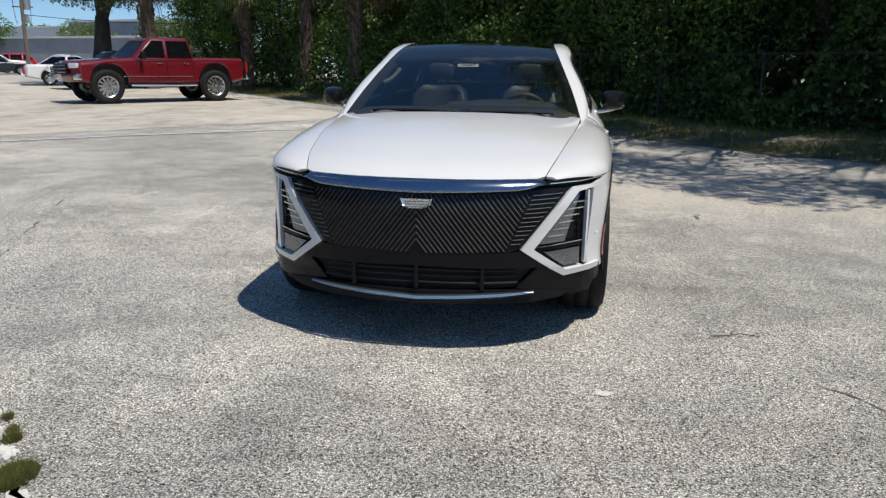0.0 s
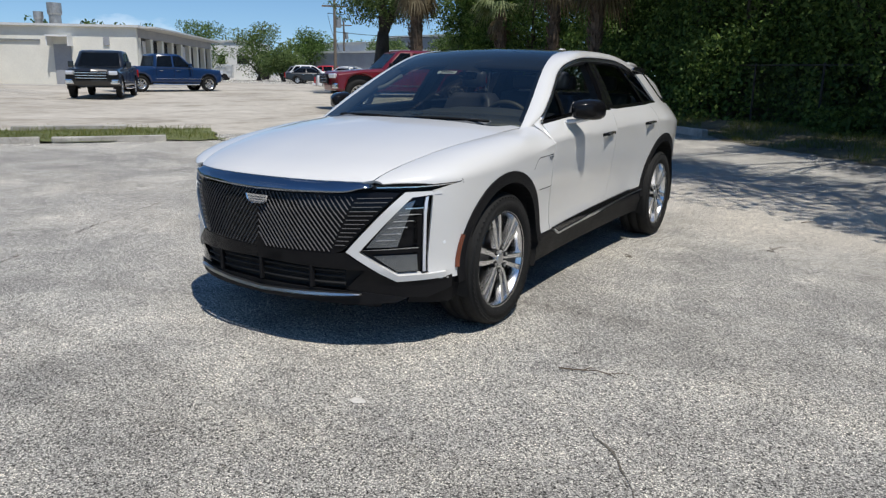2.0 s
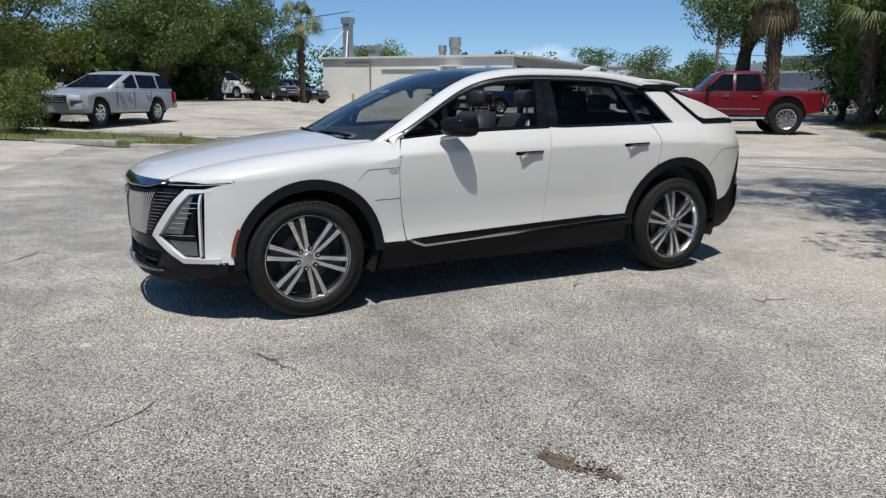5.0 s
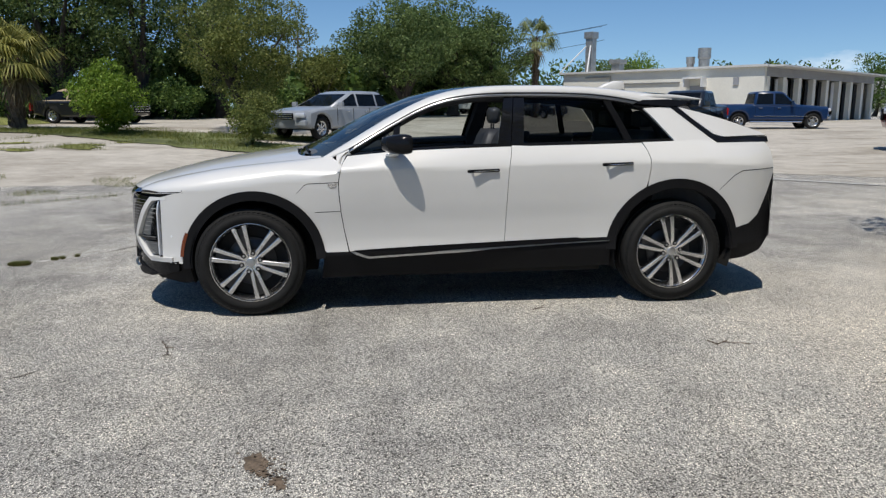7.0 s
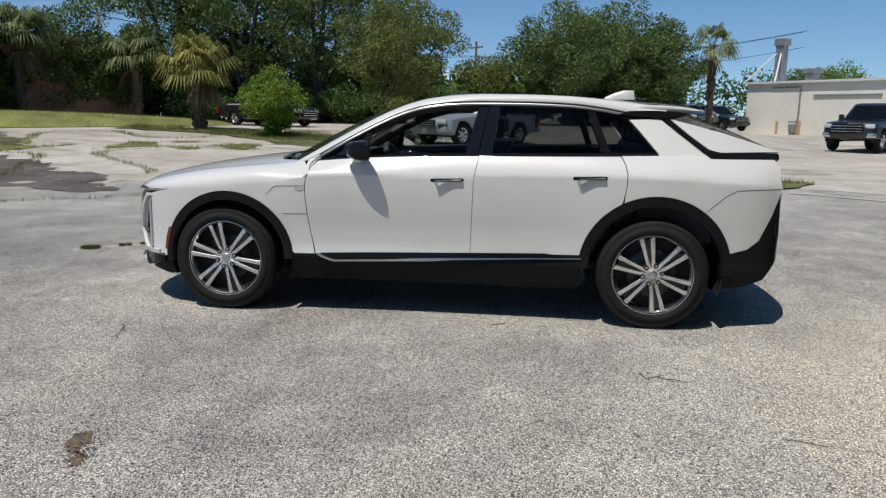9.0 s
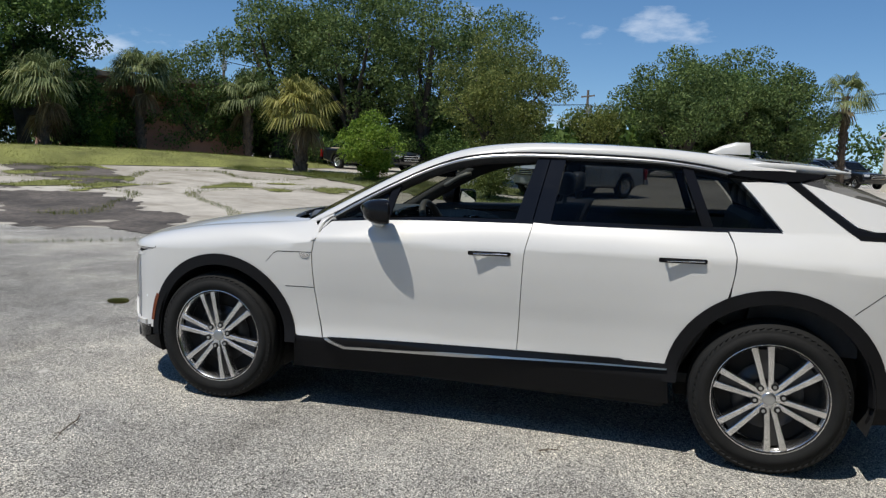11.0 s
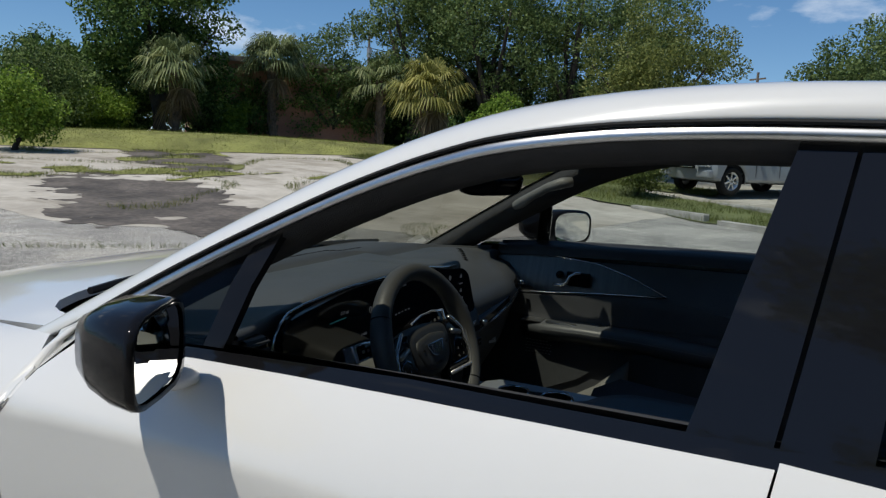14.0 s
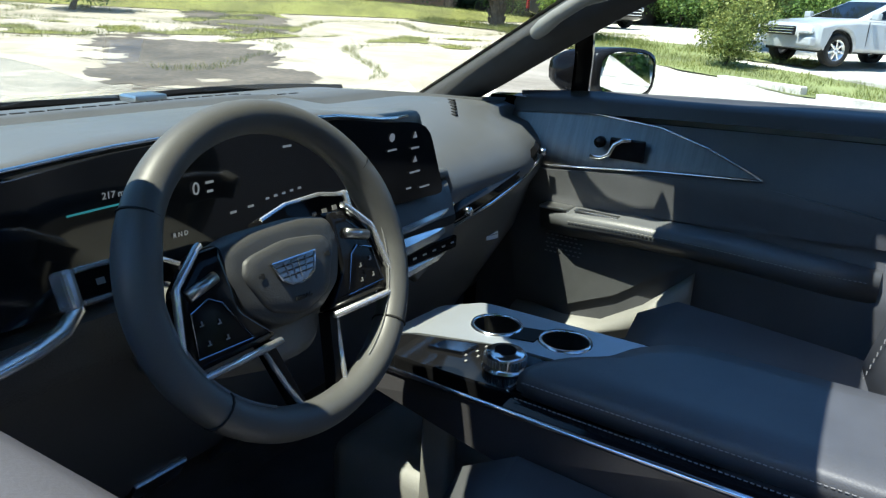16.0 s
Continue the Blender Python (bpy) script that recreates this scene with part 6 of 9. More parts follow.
bmesh.ops.translate(bm, vec=(0.020, 1.268, 0), verts=bm.verts)
dial = part("rotary_dial", bm, "chrome", cons, "knurled silver rotary dial", True)
bm = bmesh.new()
for k in range(36):
    a = k * math.tau / 36
    add_box(bm, (0.020 + 0.0315 * math.cos(a), 1.268 + 0.0315 * math.sin(a), 0.8555), (0.0026, 0.0026, 0.011))
part("dial_knurl", bm, "silver_satin", dial)["kind"] = "stuff"
slab("dial_cap", [(0.020 + 0.017 * math.cos(a), 1.268 + 0.017 * math.sin(a)) for a in np.linspace(0, math.tau, 20, endpoint=False)], 0.866, 0.8695, "black_gloss", dial)
# armrest
bm = bmesh.new()
arm_pts = [(0.082, 1.315), (0.05, 1.322), (0.0, 1.352), (-0.045, 1.40), (-0.10, 1.42), (-0.145, 1.455), (-0.175, 1.50), (-0.185, 1.95), (0.085, 1.95)]
arm_pts = rounded(arm_pts, 0.2, 3)
cx, cy = -0.05, 1.65
kk = lambda f: [(cx + (x - cx) * f, cy + (y - cy) * (1 - (1 - f) * 0.35)) for x, y in arm_pts]
add_loft(bm, [[(x, y, 0.838) for x, y in kk(1)], [(x, y, 0.858) for x, y in kk(1)], [(x, y, 0.868) for x, y in kk(0.985)], [(x, y, 0.876) for x, y in kk(0.93)], [(x, y, 0.879) for x, y in kk(0.6)]], True, True)
bmesh.ops.recalc_face_normals(bm, faces=bm.faces)
arm_o = part("armrest", bm, "card_leather", cons, "black leather armrest lid with grey stitching", True)
bm = bmesh.new()
for k in range(86):
    y = 1.33 + k * 0.0072
    add_box(bm, (0.0845, y, 0.861), (0.001, 0.0045, 0.0012))
    add_box(bm, (0.103 + 0.010 * k / 86, y, 0.8455 + 0.002 * k / 86), (0.001, 0.0045, 0.0012))
part("stitching", bm, "stitch", arm_o)["kind"] = "stuff"
bm = bmesh.new()
add_tube(bm, [(0.088, 1.31, 0.846), (0.05, 1.316, 0.846), (0.0, 1.346, 0.846), (-0.045, 1.394, 0.846)], 0.004, 6)
part("armrest_line", bm, "chrome", arm_o, "", True)
bm = bmesh.new()
add_loft(bm, [[(0.10, y, 0.842), (0.124, y, 0.840), (0.124, y, 0.836), (0.10, y, 0.836)] for y in (1.32, 1.95)], True, True)
part("console_gutter", bm, "black_gloss", cons)
# lower tray and supports
bm = bmesh.new()
add_box(bm, (-0.03, 1.35, 0.56), (0.22, 0.75, 0.14), 0.03)
add_box(bm, (0.085, 1.20, 0.68), (0.03, 0.05, 0.20), 0.008)
part("lower_tray", bm, "leather_grey", cons, "", True)
# pedals under the dash
for x, w_, h_ in ((0.30, 0.10, 0.055), (0.14, 0.055, 0.12)):
    bm = bmesh.new()
    add_box(bm, (x, 0.80, 0.60), (w_, 0.014, h_), 0.005, Matrix.Translation((x, 0.80, 0.60)) @ Matrix.Rotation(radians(-35), 4, 'X') @ Matrix.Translation((-x, -0.80, -0.60)))
    add_tube(bm, [(x, 0.795, 0.61), (x, 0.77, 0.70), (x, 0.76, 0.80)], 0.009, 6)
    part("pedal", bm, "silver_satin", car, "metal-faced pedal")
# floor, door cards, pillars
bm = bmesh.new()
add_box(bm, (0, 1.6, 0.40), (1.55, 2.3, 0.05))
part("cabin_floor", bm, "carpet", car)
bm = bmesh.new()
add_loft(bm, [[(x, 0.72, z) for x in np.linspace(-0.8, 0.8, 5)] for z in (0.38, 1.10)], False)
part("bulkhead", bm, "carpet", car)
for s in (1, -1):

    def card(y, z, off=0.0):
        x = 0.775 + 0.055 * smooth01(0.98, 1.18, z) - 0.03 * smooth01(0.92, 0.80, z) + 0.0 * y
        return (s * (x - off), y, z)
    top_z = lambda y: BELT(y) + (0.012 if s > 0 else -0.004)
    poly = [(0.79, 0.47), (1.62, 0.47), (1.76, 0.62), (1.80, 0.9), (1.80, top_z(1.8) - 0.045)] + [(y, top_z(y) - 0.045) for y in (1.5, 1.2, 1.0, 0.83)] + [(0.79, 1.08)]
    dcard = panel("door_card", poly, card, "card_leather", fd[s], (-s, 0, 0), 0.06, 0.03, 0.0, 0.02, "black leather door card")
    rpoly = [(1.88, 0.5), (2.55, 0.55), (2.75, 0.9), (2.85, 1.19), (1.88, 1.19)]
    panel("door_card", rpoly, card, "soft_plastic", rd[s], (-s, 0, 0), 0.1, 0.06, 0.0, 0.02)
    # cap over the door, between card and seal
    bm = bmesh.new()
    cap = [(0.752, -0.090), (0.755, -0.066), (0.766, -0.046), (0.786, -0.028), (0.820, -0.010)] if s > 0 else [(0.800, -0.03), (0.806, -0.004), (0.818, 0.008), (0.842, 0.010)]
    add_loft(bm, [[(s * cx_, y, top_z(y) + dz_) for cx_, dz_ in cap] + [(s * (XB(y) - 0.018), y, BELT(y) + 0.016)] for y in np.linspace(0.83, 2.84, 18)], False)
    bmesh.ops.recalc_face_normals(bm, faces=bm.faces)
    part("door_cap", bm, "cap_plastic", car, "", True)
    metal = [(0.80, 1.112), (1.06, 1.120), (1.217, 1.108), (1.33, 1.078), (1.46, 1.028), (1.217, 1.012), (0.96, 0.988), (0.86, 0.985), (0.81, 1.03)]
    panel("door_metal_trim", metal, card, "brushed", dcard, (-s, 0, 0), 0.05, 0.03, 0.006, 0.012, "brushed dark metal trim")
    bm = bmesh.new()
    for line in (metal[:5], [(1.46, 1.026), (1.217, 1.010), (0.96, 0.985), (0.86, 0.982)]):
        add_tube(bm, [card(y, z, 0.009) for y, z in line], 0.0028, 6)
    part("metal_trim_line", bm, "chrome", dcard, "", True)
    mid = [(0.83, 0.975), (0.96, 0.975), (1.217, 0.998), (1.46, 1.012), (1.72, 0.985), (1.74, 0.93), (1.3, 0.905), (0.98, 0.89), (0.84, 0.90)]
    panel("door_insert", mid, card, "card_leather", dcard, (-s, 0, 0), 0.05, 0.03, 0.014, 0.02)
    bm = bmesh.new()
    rows = []
    for y, z, w_ in ((0.97, 0.880, 0.045), (1.05, 0.884, 0.075), (1.2, 0.892, 0.085), (1.4, 0.892, 0.085), (1.6, 0.880, 0.07), (1.72, 0.872, 0.03)):
        xi = 0.765
        rows.append([(s * xi, y, z + 0.012), (s * (xi - w_ * 0.8), y, z + 0.008), (s * (xi - w_), y, z - 0.006), (s * (xi - w_ * 0.95), y, z - 0.03), (s * (xi - w_ * 0.4), y, z - 0.06), (s * xi, y, z - 0.07)])
    add_loft(bm, rows, False, True)
    bmesh.ops.recalc_face_normals(bm, faces=bm.faces)
    rest = part("door_armrest", bm, "leather", dcard, "dark leather door armrest", True)
    bm = bmesh.new()
    for k in range(70):
        y = 1.06 + k * 0.0092
        zz = float(np.interp(y, [1.05, 1.2, 1.4, 1.6, 1.72], [0.884, 0.892, 0.892, 0.880, 0.872]))
        ww = float(np.interp(y, [1.05, 1.2, 1.4, 1.6, 1.72], [0.075, 0.085, 0.085, 0.07, 0.03]))
        add_box(bm, (s * (0.765 - ww - 0.001), y, zz - 0.010), (0.001, 0.006, 0.0014))
    part("stitching", bm, "stitch", rest)["kind"] = "stuff"
    bm = bmesh.new()
    add_box(bm, (s * 0.728, 1.01, 0.894), (0.05, 0.075, 0.008), 0.003)
    add_box(bm, (s * 0.715, 1.12, 0.899), (0.022, 0.11, 0.006), 0.003)
    part("window_switches", bm, "silver_satin", dcard, "silver window switches")
    low_p = [(0.98, 0.86), (1.1, 0.842), (1.40, 0.835), (1.30, 0.79), (1.18, 0.70), (1.05, 0.64), (0.92, 0.62), (0.88, 0.80)]
    panel("door_lower_trim", low_p, card, "soft_plastic", dcard, (-s, 0, 0), 0.05, 0.03, 0.010, 0.012)
    bm = bmesh.new()
    rows = []
    for y, z0, z1 in ((0.92, 0.555, 0.625), (1.05, 0.56, 0.612), (1.15, 0.575, 0.625), (1.25, 0.60, 0.69), (1.36, 0.66, 0.80)):
        rows.append([(s * 0.745, y, z1), (s * 0.70, y, z1 - 0.012), (s * 0.695, y, (z0 + z1) / 2), (s * 0.745, y, z0)])
    add_loft(bm, rows, False, True)
    bmesh.ops.recalc_face_normals(bm, faces=bm.faces)
    part("door_pocket", bm, "leather_grey", dcard, "", True)
    bm = bmesh.new()
    for i in range(8):
        for j in range(5):
            if i + j < 11:
                add_box(bm, (s * 0.7365, 0.99 + i * 0.0125 + 0.004 * (j % 2), 0.775 + j * 0.011), (0.004, 0.007, 0.003))
    part("speaker_holes", bm, "silver_satin", dcard)["kind"] = "stuff"
    # inner handle
    bm = bmesh.new()
    add_box(bm, (s * 0.766, 1.155, 1.052), (0.012, 0.085, 0.050), 0.004)
    hp = part("inner_handle", bm, "black_gloss", dcard, "gloss black latch pocket")
    bm = bmesh.new()
    add_tube(bm, [(s * 0.758, 1.07, 1.026), (s * 0.752, 1.10, 1.028), (s * 0.750, 1.118, 1.038), (s * 0.750, 1.128, 1.062), (s * 0.752, 1.145, 1.074), (s * 0.756, 1.165, 1.076)], 0.0055, 8)
    part("latch_pull", bm, "chrome", hp, "bright latch lever", True)
    bm = bmesh.new()
    add_cyl(bm, (s * 0.770, 1.088, 1.062), (s * 0.756, 1.088, 1.062), 0.014, 0.013, 16)
    part("lock_button", bm, "black_gloss", hp, "", True)
    # inner trim of the pillar and roof side
    bm = bmesh.new()
    rows = []
    for i in range(0, len(RAILF), 2):
        a, b = Vector(RAILF[i]), Vector(EDGEF[i])
        if a.y > 3.0:
            break
        dz = 0.024
        q = Vector(RAILF[min(i + 1, len(RAILF) - 1)]) - Vector(RAILF[max(i - 1, 0)])
        dn = Vector((0, q.z, -q.y)).normalized() if q.y > 0 else Vector((0, 0, -1))
        f = a + Vector((0, 0, -dz))
        pr = [f + Vector((-0.002, 0, 0)), f + dn * 0.012 + Vector((-0.006, 0, 0)), f + dn * 0.020 + Vector((-0.030, 0, 0)), f + dn * 0.026 + Vector((-0.036, 0, 0)), f + dn * 0.034 + Vector((-0.085, 0, 0)), f + dn * 0.020 + Vector((-0.115, 0, 0.01)), b + Vector((-0.055, 0.02, -0.035)), b + Vector((-0.004, 0.008, -0.010)), b + Vector((0.012, -0.004, -0.006))]
        rows.append([(s * p.x, p.y, p.z) for p in pr])
    add_loft(bm, rows, False)
    bmesh.ops.recalc_face_normals(bm, faces=bm.faces)
    pt = part("pillar_lining", bm, "pillar_trim", car, "dark pillar and roof side lining", True)
    # grab handle
    bm = bmesh.new()
    if s < 0:
        add_tube(bm, [(-0.640, 0.955, 1.305), (-0.606, 0.985, 1.318), (-0.580, 1.03, 1.345), (-0.562, 1.09, 1.378), (-0.556, 1.14, 1.396), (-0.575, 1.165, 1.400)], [0.016, 0.018, 0.015, 0.015, 0.018, 0.016], 12)
        part("grab_handle", bm, "leather_grey", car, "", True)
    else:
        bm.free()
    # B pillar inside
    bm = bmesh.new()
    add_loft(bm, [[(s * (x + 0.0), y0, z), (s * (x - 0.07), y0 + 0.02, z), (s * (x - 0.07), y1 - 0.02, z), (s * x, y1, z)] for z, x, y0, y1 in ((0.5, 0.84, 1.76, 1.95), (1.0, 0.84, 1.77, 1.95), (1.19, 0.855, 1.785, 1.95), (1.4, 0.735, 1.84, 1.97), (1.55, 0.645, 1.87, 2.0))], True, True)
    part("pillar_lining", bm, "pillar_trim", car)
    # rear roof pillar lining
    bm = bmesh.new()
    add_loft(bm, [[(s * x, y0, z), (s * (x - 0.08), y0, z), (s * (x - 0.08), y1, z), (s * x, y1, z)] for z, x, y0, y1 in ((0.6, 0.80, 2.95, 3.5), (1.2, 0.80, 3.05, 3.5), (1.46, 0.63, 2.95, 3.3))], True, True)
    part("pillar_lining", bm, "pillar_trim", car)
# folded sun visors
for x in (0.33, -0.33):
    bm = bmesh.new()
    add_box(bm, (x, 1.33, 1.497), (0.36, 0.16, 0.016), 0.007, Matrix.Translation((x, 1.33, 1.497)) @ Matrix.Rotation(radians(16), 4, 'X') @ Matrix.Translation((-x, -1.33, -1.497)))
    part("sun_visor", bm, "pillar_trim", car, "grey folded sun visor", True)
# inner mirror
bm = bmesh.new()
mp = rounded([(-0.108, 0.026), (0.108, 0.026), (0.096, -0.030), (-0.096, -0.030)], 0.3)
add_loft(bm, [[(x * f, d, z * f) for x, z in mp] for d, f in ((-0.03, 0.75), (-0.01, 1.0), (0.004, 1.0), (0.006, 0.96))], True, True)
bmesh.ops.recalc_face_normals(bm, faces=bm.faces)
im = part("inner_mirror", bm, "black_gloss", car, "black interior mirror", True, Matrix.Translation((0.04, 1.15, 1.412)) @ Matrix.Rotation(radians(-24), 4, 'Z') @ Matrix.Rotation(radians(-4), 4, 'X'))
bm = bmesh.new()
add_tube(bm, [(0, -0.02, 0), (0, -0.04, 0.03), (0, -0.05, 0.055)], 0.012, 8)
add_box(bm, (0, -0.05, 0.060), (0.08, 0.07, 0.026), 0.010)
part("mirror_stem", bm, "dark", im)


def seat(x, up=0.0, aft=0.06):
    st_ = part("front_seat", bmesh.new(), "leather", car, "dark leather front seat")
    # cushion
    bm = bmesh.new()
    rows = []
    for y, zt, w_ in ((1.20, 0.52 + up, 0.22), (1.22, 0.60 + up, 0.245), (1.30, 0.645 + up, 0.255), (1.45, 0.635 + up, 0.26), (1.65, 0.62 + up, 0.26), (1.75, 0.60 + up, 0.25)):
        rows.append([(x + w_ * k, y + aft, (0.44 if abs(k) == 1 and i in (0, 8) else zt + 0.045 * smooth01(0.55, 0.95, abs(k)) - 0.03 * smooth01(0.95, 1.0, abs(k)))) for i, k in enumerate((-1, -1, -0.92, -0.6, 0, 0.6, 0.92, 1, 1))])
    add_loft(bm, rows, False, True)
    bmesh.ops.recalc_face_normals(bm, faces=bm.faces)
    part("seat_cushion", bm, "card_leather", st_, "", True)
    bm = bmesh.new()
    rows = []
    for z, y, w_ in ((0.66, 1.70, 0.24), (0.80, 1.73, 0.26), (0.95, 1.77, 0.26), (1.10, 1.82, 0.245), (1.22, 1.86, 0.21), (1.27, 1.885, 0.15)):
        f = [(k, -0.055 * smooth01(0.5, 0.95, abs(k)) + 0.03 * smooth01(0.93, 1.0, abs(k))) for k in (-1, -0.9, -0.6, 0, 0.6, 0.9, 1)]
        rows.append([(x + w_ * k, y + aft + d, z) for k, d in f] + [(x + w_ * k, y + aft + 0.14, z) for k in (1, 0.5, -0.5, -1)])
    add_loft(bm, rows, True, True)
    bmesh.ops.recalc_face_normals(bm, faces=bm.faces)
    bk = part("seat_back", bm, "card_leather", st_, "", True)
    bm = bmesh.new()
    hr = rounded([(-0.12, 0.07), (0.12, 0.07), (0.105, -0.07), (-0.105, -0.07)], 0.3)
    add_loft(bm, [[(x + a * f, 1.90 + aft + d, 1.385 + b * f) for a, b in hr] for d, f in ((-0.03, 0.7), (-0.015, 0.95), (0.03, 1.0), (0.06, 0.8))], True, True)
    for dx in (0.05, -0.05):
        add_cyl(bm, (x + dx, 1.91 + aft, 1.22), (x + dx, 1.91 + aft, 1.33), 0.007)
    bmesh.ops.recalc_face_normals(bm, faces=bm.faces)
    part("headrest", bm, "leather", st_, "", True)
    # side stitching
    bm = bmesh.new()
    for sg in (1, -1):
        for k in range(30):
            z = 0.72 + k * 0.014
            y = float(np.interp(z, [0.66, 0.80, 0.95, 1.10], [1.70, 1.73, 1.77, 1.82])) - 0.03
            add_box(bm, (x + sg * 0.20, y + aft - 0.012, z), (0.0016, 0.002, 0.008))
    part("stitching", bm, "stitch", bk)["kind"] = "stuff"


seat(0.38, 0.10)
seat(-0.38, 0.08)
# rear bench
bm = bmesh.new()
add_box(bm, (0, 2.55, 0.66), (1.30, 0.55, 0.20), 0.05)
add_box(bm, (0, 2.92, 0.98), (1.30, 0.16, 0.62), 0.05, Matrix.Translation((0, 2.9, 0.7)) @ Matrix.Rotation(radians(-14), 4, 'X') @ Matrix.Translation((0, -2.9, -0.7)))
bench = part("rear_bench", bm, "leather", car, "dark leather rear bench")
for x in (-0.40, 0.0, 0.40):
    bm = bmesh.new()
    add_box(bm, (x, 3.03, 1.36), (0.24, 0.10, 0.13), 0.035)
    part("headrest", bm, "leather", bench)
bm = bmesh.new()
add_box(bm, (0, 3.35, 1.0), (1.25, 0.6, 0.03))
part("parcel_cover", bm, "carpet", car)

# ---- plants ----
M["leaf_dark"] = leaf_mat("dark_hedge_leaf", (0.036, 0.070, 0.020), (0.090, 0.160, 0.042), (0.215, 0.310, 0.090))
M["leaf_oak"] = leaf_mat("oak_leaf", (0.052, 0.088, 0.030), (0.122, 0.182, 0.062), (0.250, 0.320, 0.125))
M["leaf_mid"] = leaf_mat("broad_tree_leaf", (0.050, 0.100, 0.022), (0.110, 0.196, 0.048), (0.210, 0.315, 0.090))
M["leaf_olive"] = leaf_mat("olive_leaf", (0.080, 0.108, 0.030), (0.170, 0.205, 0.060), (0.300, 0.315, 0.108))
M["leaf_bright"] = leaf_mat("bright_shrub_leaf", (0.085, 0.155, 0.018), (0.190, 0.300, 0.042), (0.310, 0.420, 0.080))
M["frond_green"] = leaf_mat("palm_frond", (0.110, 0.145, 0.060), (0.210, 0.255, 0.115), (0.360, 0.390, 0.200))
# golden copy of the frond, its sunlit tone put into the colour
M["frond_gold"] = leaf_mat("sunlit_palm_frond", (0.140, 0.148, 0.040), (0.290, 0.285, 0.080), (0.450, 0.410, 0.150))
M["frond_dead"] = leaf_mat("dead_palm_frond", (0.100, 0.072, 0.042), (0.190, 0.145, 0.088), (0.300, 0.245, 0.165))
M["grass"] = leaf_mat("grass_blade", (0.085, 0.115, 0.025), (0.165, 0.195, 0.048), (0.290, 0.270, 0.105))
M["bark"] = mk("grey_bark", (0.060, 0.050, 0.040), 0.9, 0, 0.4, 3, 30, 0.9)
M["palm_bark"] = mk("palm_bark", (0.130, 0.095, 0.066), 0.9, 0, 0.45, 5, 26, 1.0)


def quads(name, c, a, b, mat, parent, label="", kind=""):
    """Leaves: at each centre c a diamond spanned by a and b."""
    n = len(c)
    v = np.empty((n, 4, 3))
    v[:, 0], v[:, 1], v[:, 2], v[:, 3] = c - a, c - b * 0.5 + a * 0.1, c + a, c + b * 0.5 + a * 0.1
    me = bpy.data.meshes.new(name)
    me.vertices.add(n * 4)
    me.vertices.foreach_set("co", v.reshape(-1))
    me.loops.add(n * 4)
    me.loops.foreach_set("vertex_index", np.arange(n * 4, dtype=np.int32))
    me.polygons.add(n)
    me.polygons.foreach_set("loop_start", np.arange(0, n * 4, 4, dtype=np.int32))
    me.update(calc_edges=True)
    me.materials.append(M[mat])
    ob = new(name, me)
    if parent is not None:
        ob.parent = parent
    if label:
        ob["label"] = label
    if kind:
        ob["kind"] = kind
    return ob


def leaf_arrays(rng, clumps, n, size, droop=0.0):
    """Leaf centres and axes, spread over the skins of clumps (x, y, z, radius, flatness)."""
    cl = np.array(clumps)
    w = cl[:, 3] ** 2
    idx = rng.choice(len(cl), n, p=w / w.sum())
    d = rng.normal(size=(n, 3))
    d /= np.linalg.norm(d, axis=1)[:, None]
    r = cl[idx, 3] * (0.45 + 0.65 * rng.random(n) ** 0.6)
    c = cl[idx, :3] + d * r[:, None] * np.stack([np.ones(n), np.ones(n), cl[idx, 4]], 1)
    a = rng.normal(size=(n, 3)) + d * 0.5
    a[:, 2] -= droop
    a /= np.linalg.norm(a, axis=1)[:, None]
    b = np.cross(a, rng.normal(size=(n, 3)))
    b /= np.linalg.norm(b, axis=1)[:, None]
    s = size * (0.6 + 0.8 * rng.random(n))
    return c, a * (s * 0.5)[:, None], b * (s * 0.55)[:, None]


def crown_clumps(rng, h0, h1, r, n, rc, gap=0.0):
    """Clumps through an uneven dome from h0 to h1, of radius r."""
    out = []
    h0, h1, r = h0 + rc * 0.5, h1 - rc * 0.75, max(rc * 0.4, r - rc * 0.95)
    mid, hh = (h0 + h1) / 2, (h1 - h0) / 2
    while len(out) < n:
        p = rng.uniform(-1, 1, 3)
        q = np.linalg.norm(p)
        if q > 1 or q < gap:
            continue
        wx = 1.0 + 0.28 * math.sin(3.1 * p[2] + 2 * p[0]) * 0.5
        k = rc * rng.uniform(0.55, 1.2)
        out.append((p[0] * r * wx, p[1] * r * wx, mid + p[2] * hh, k, rng.uniform(0.55, 0.85)))
    return out


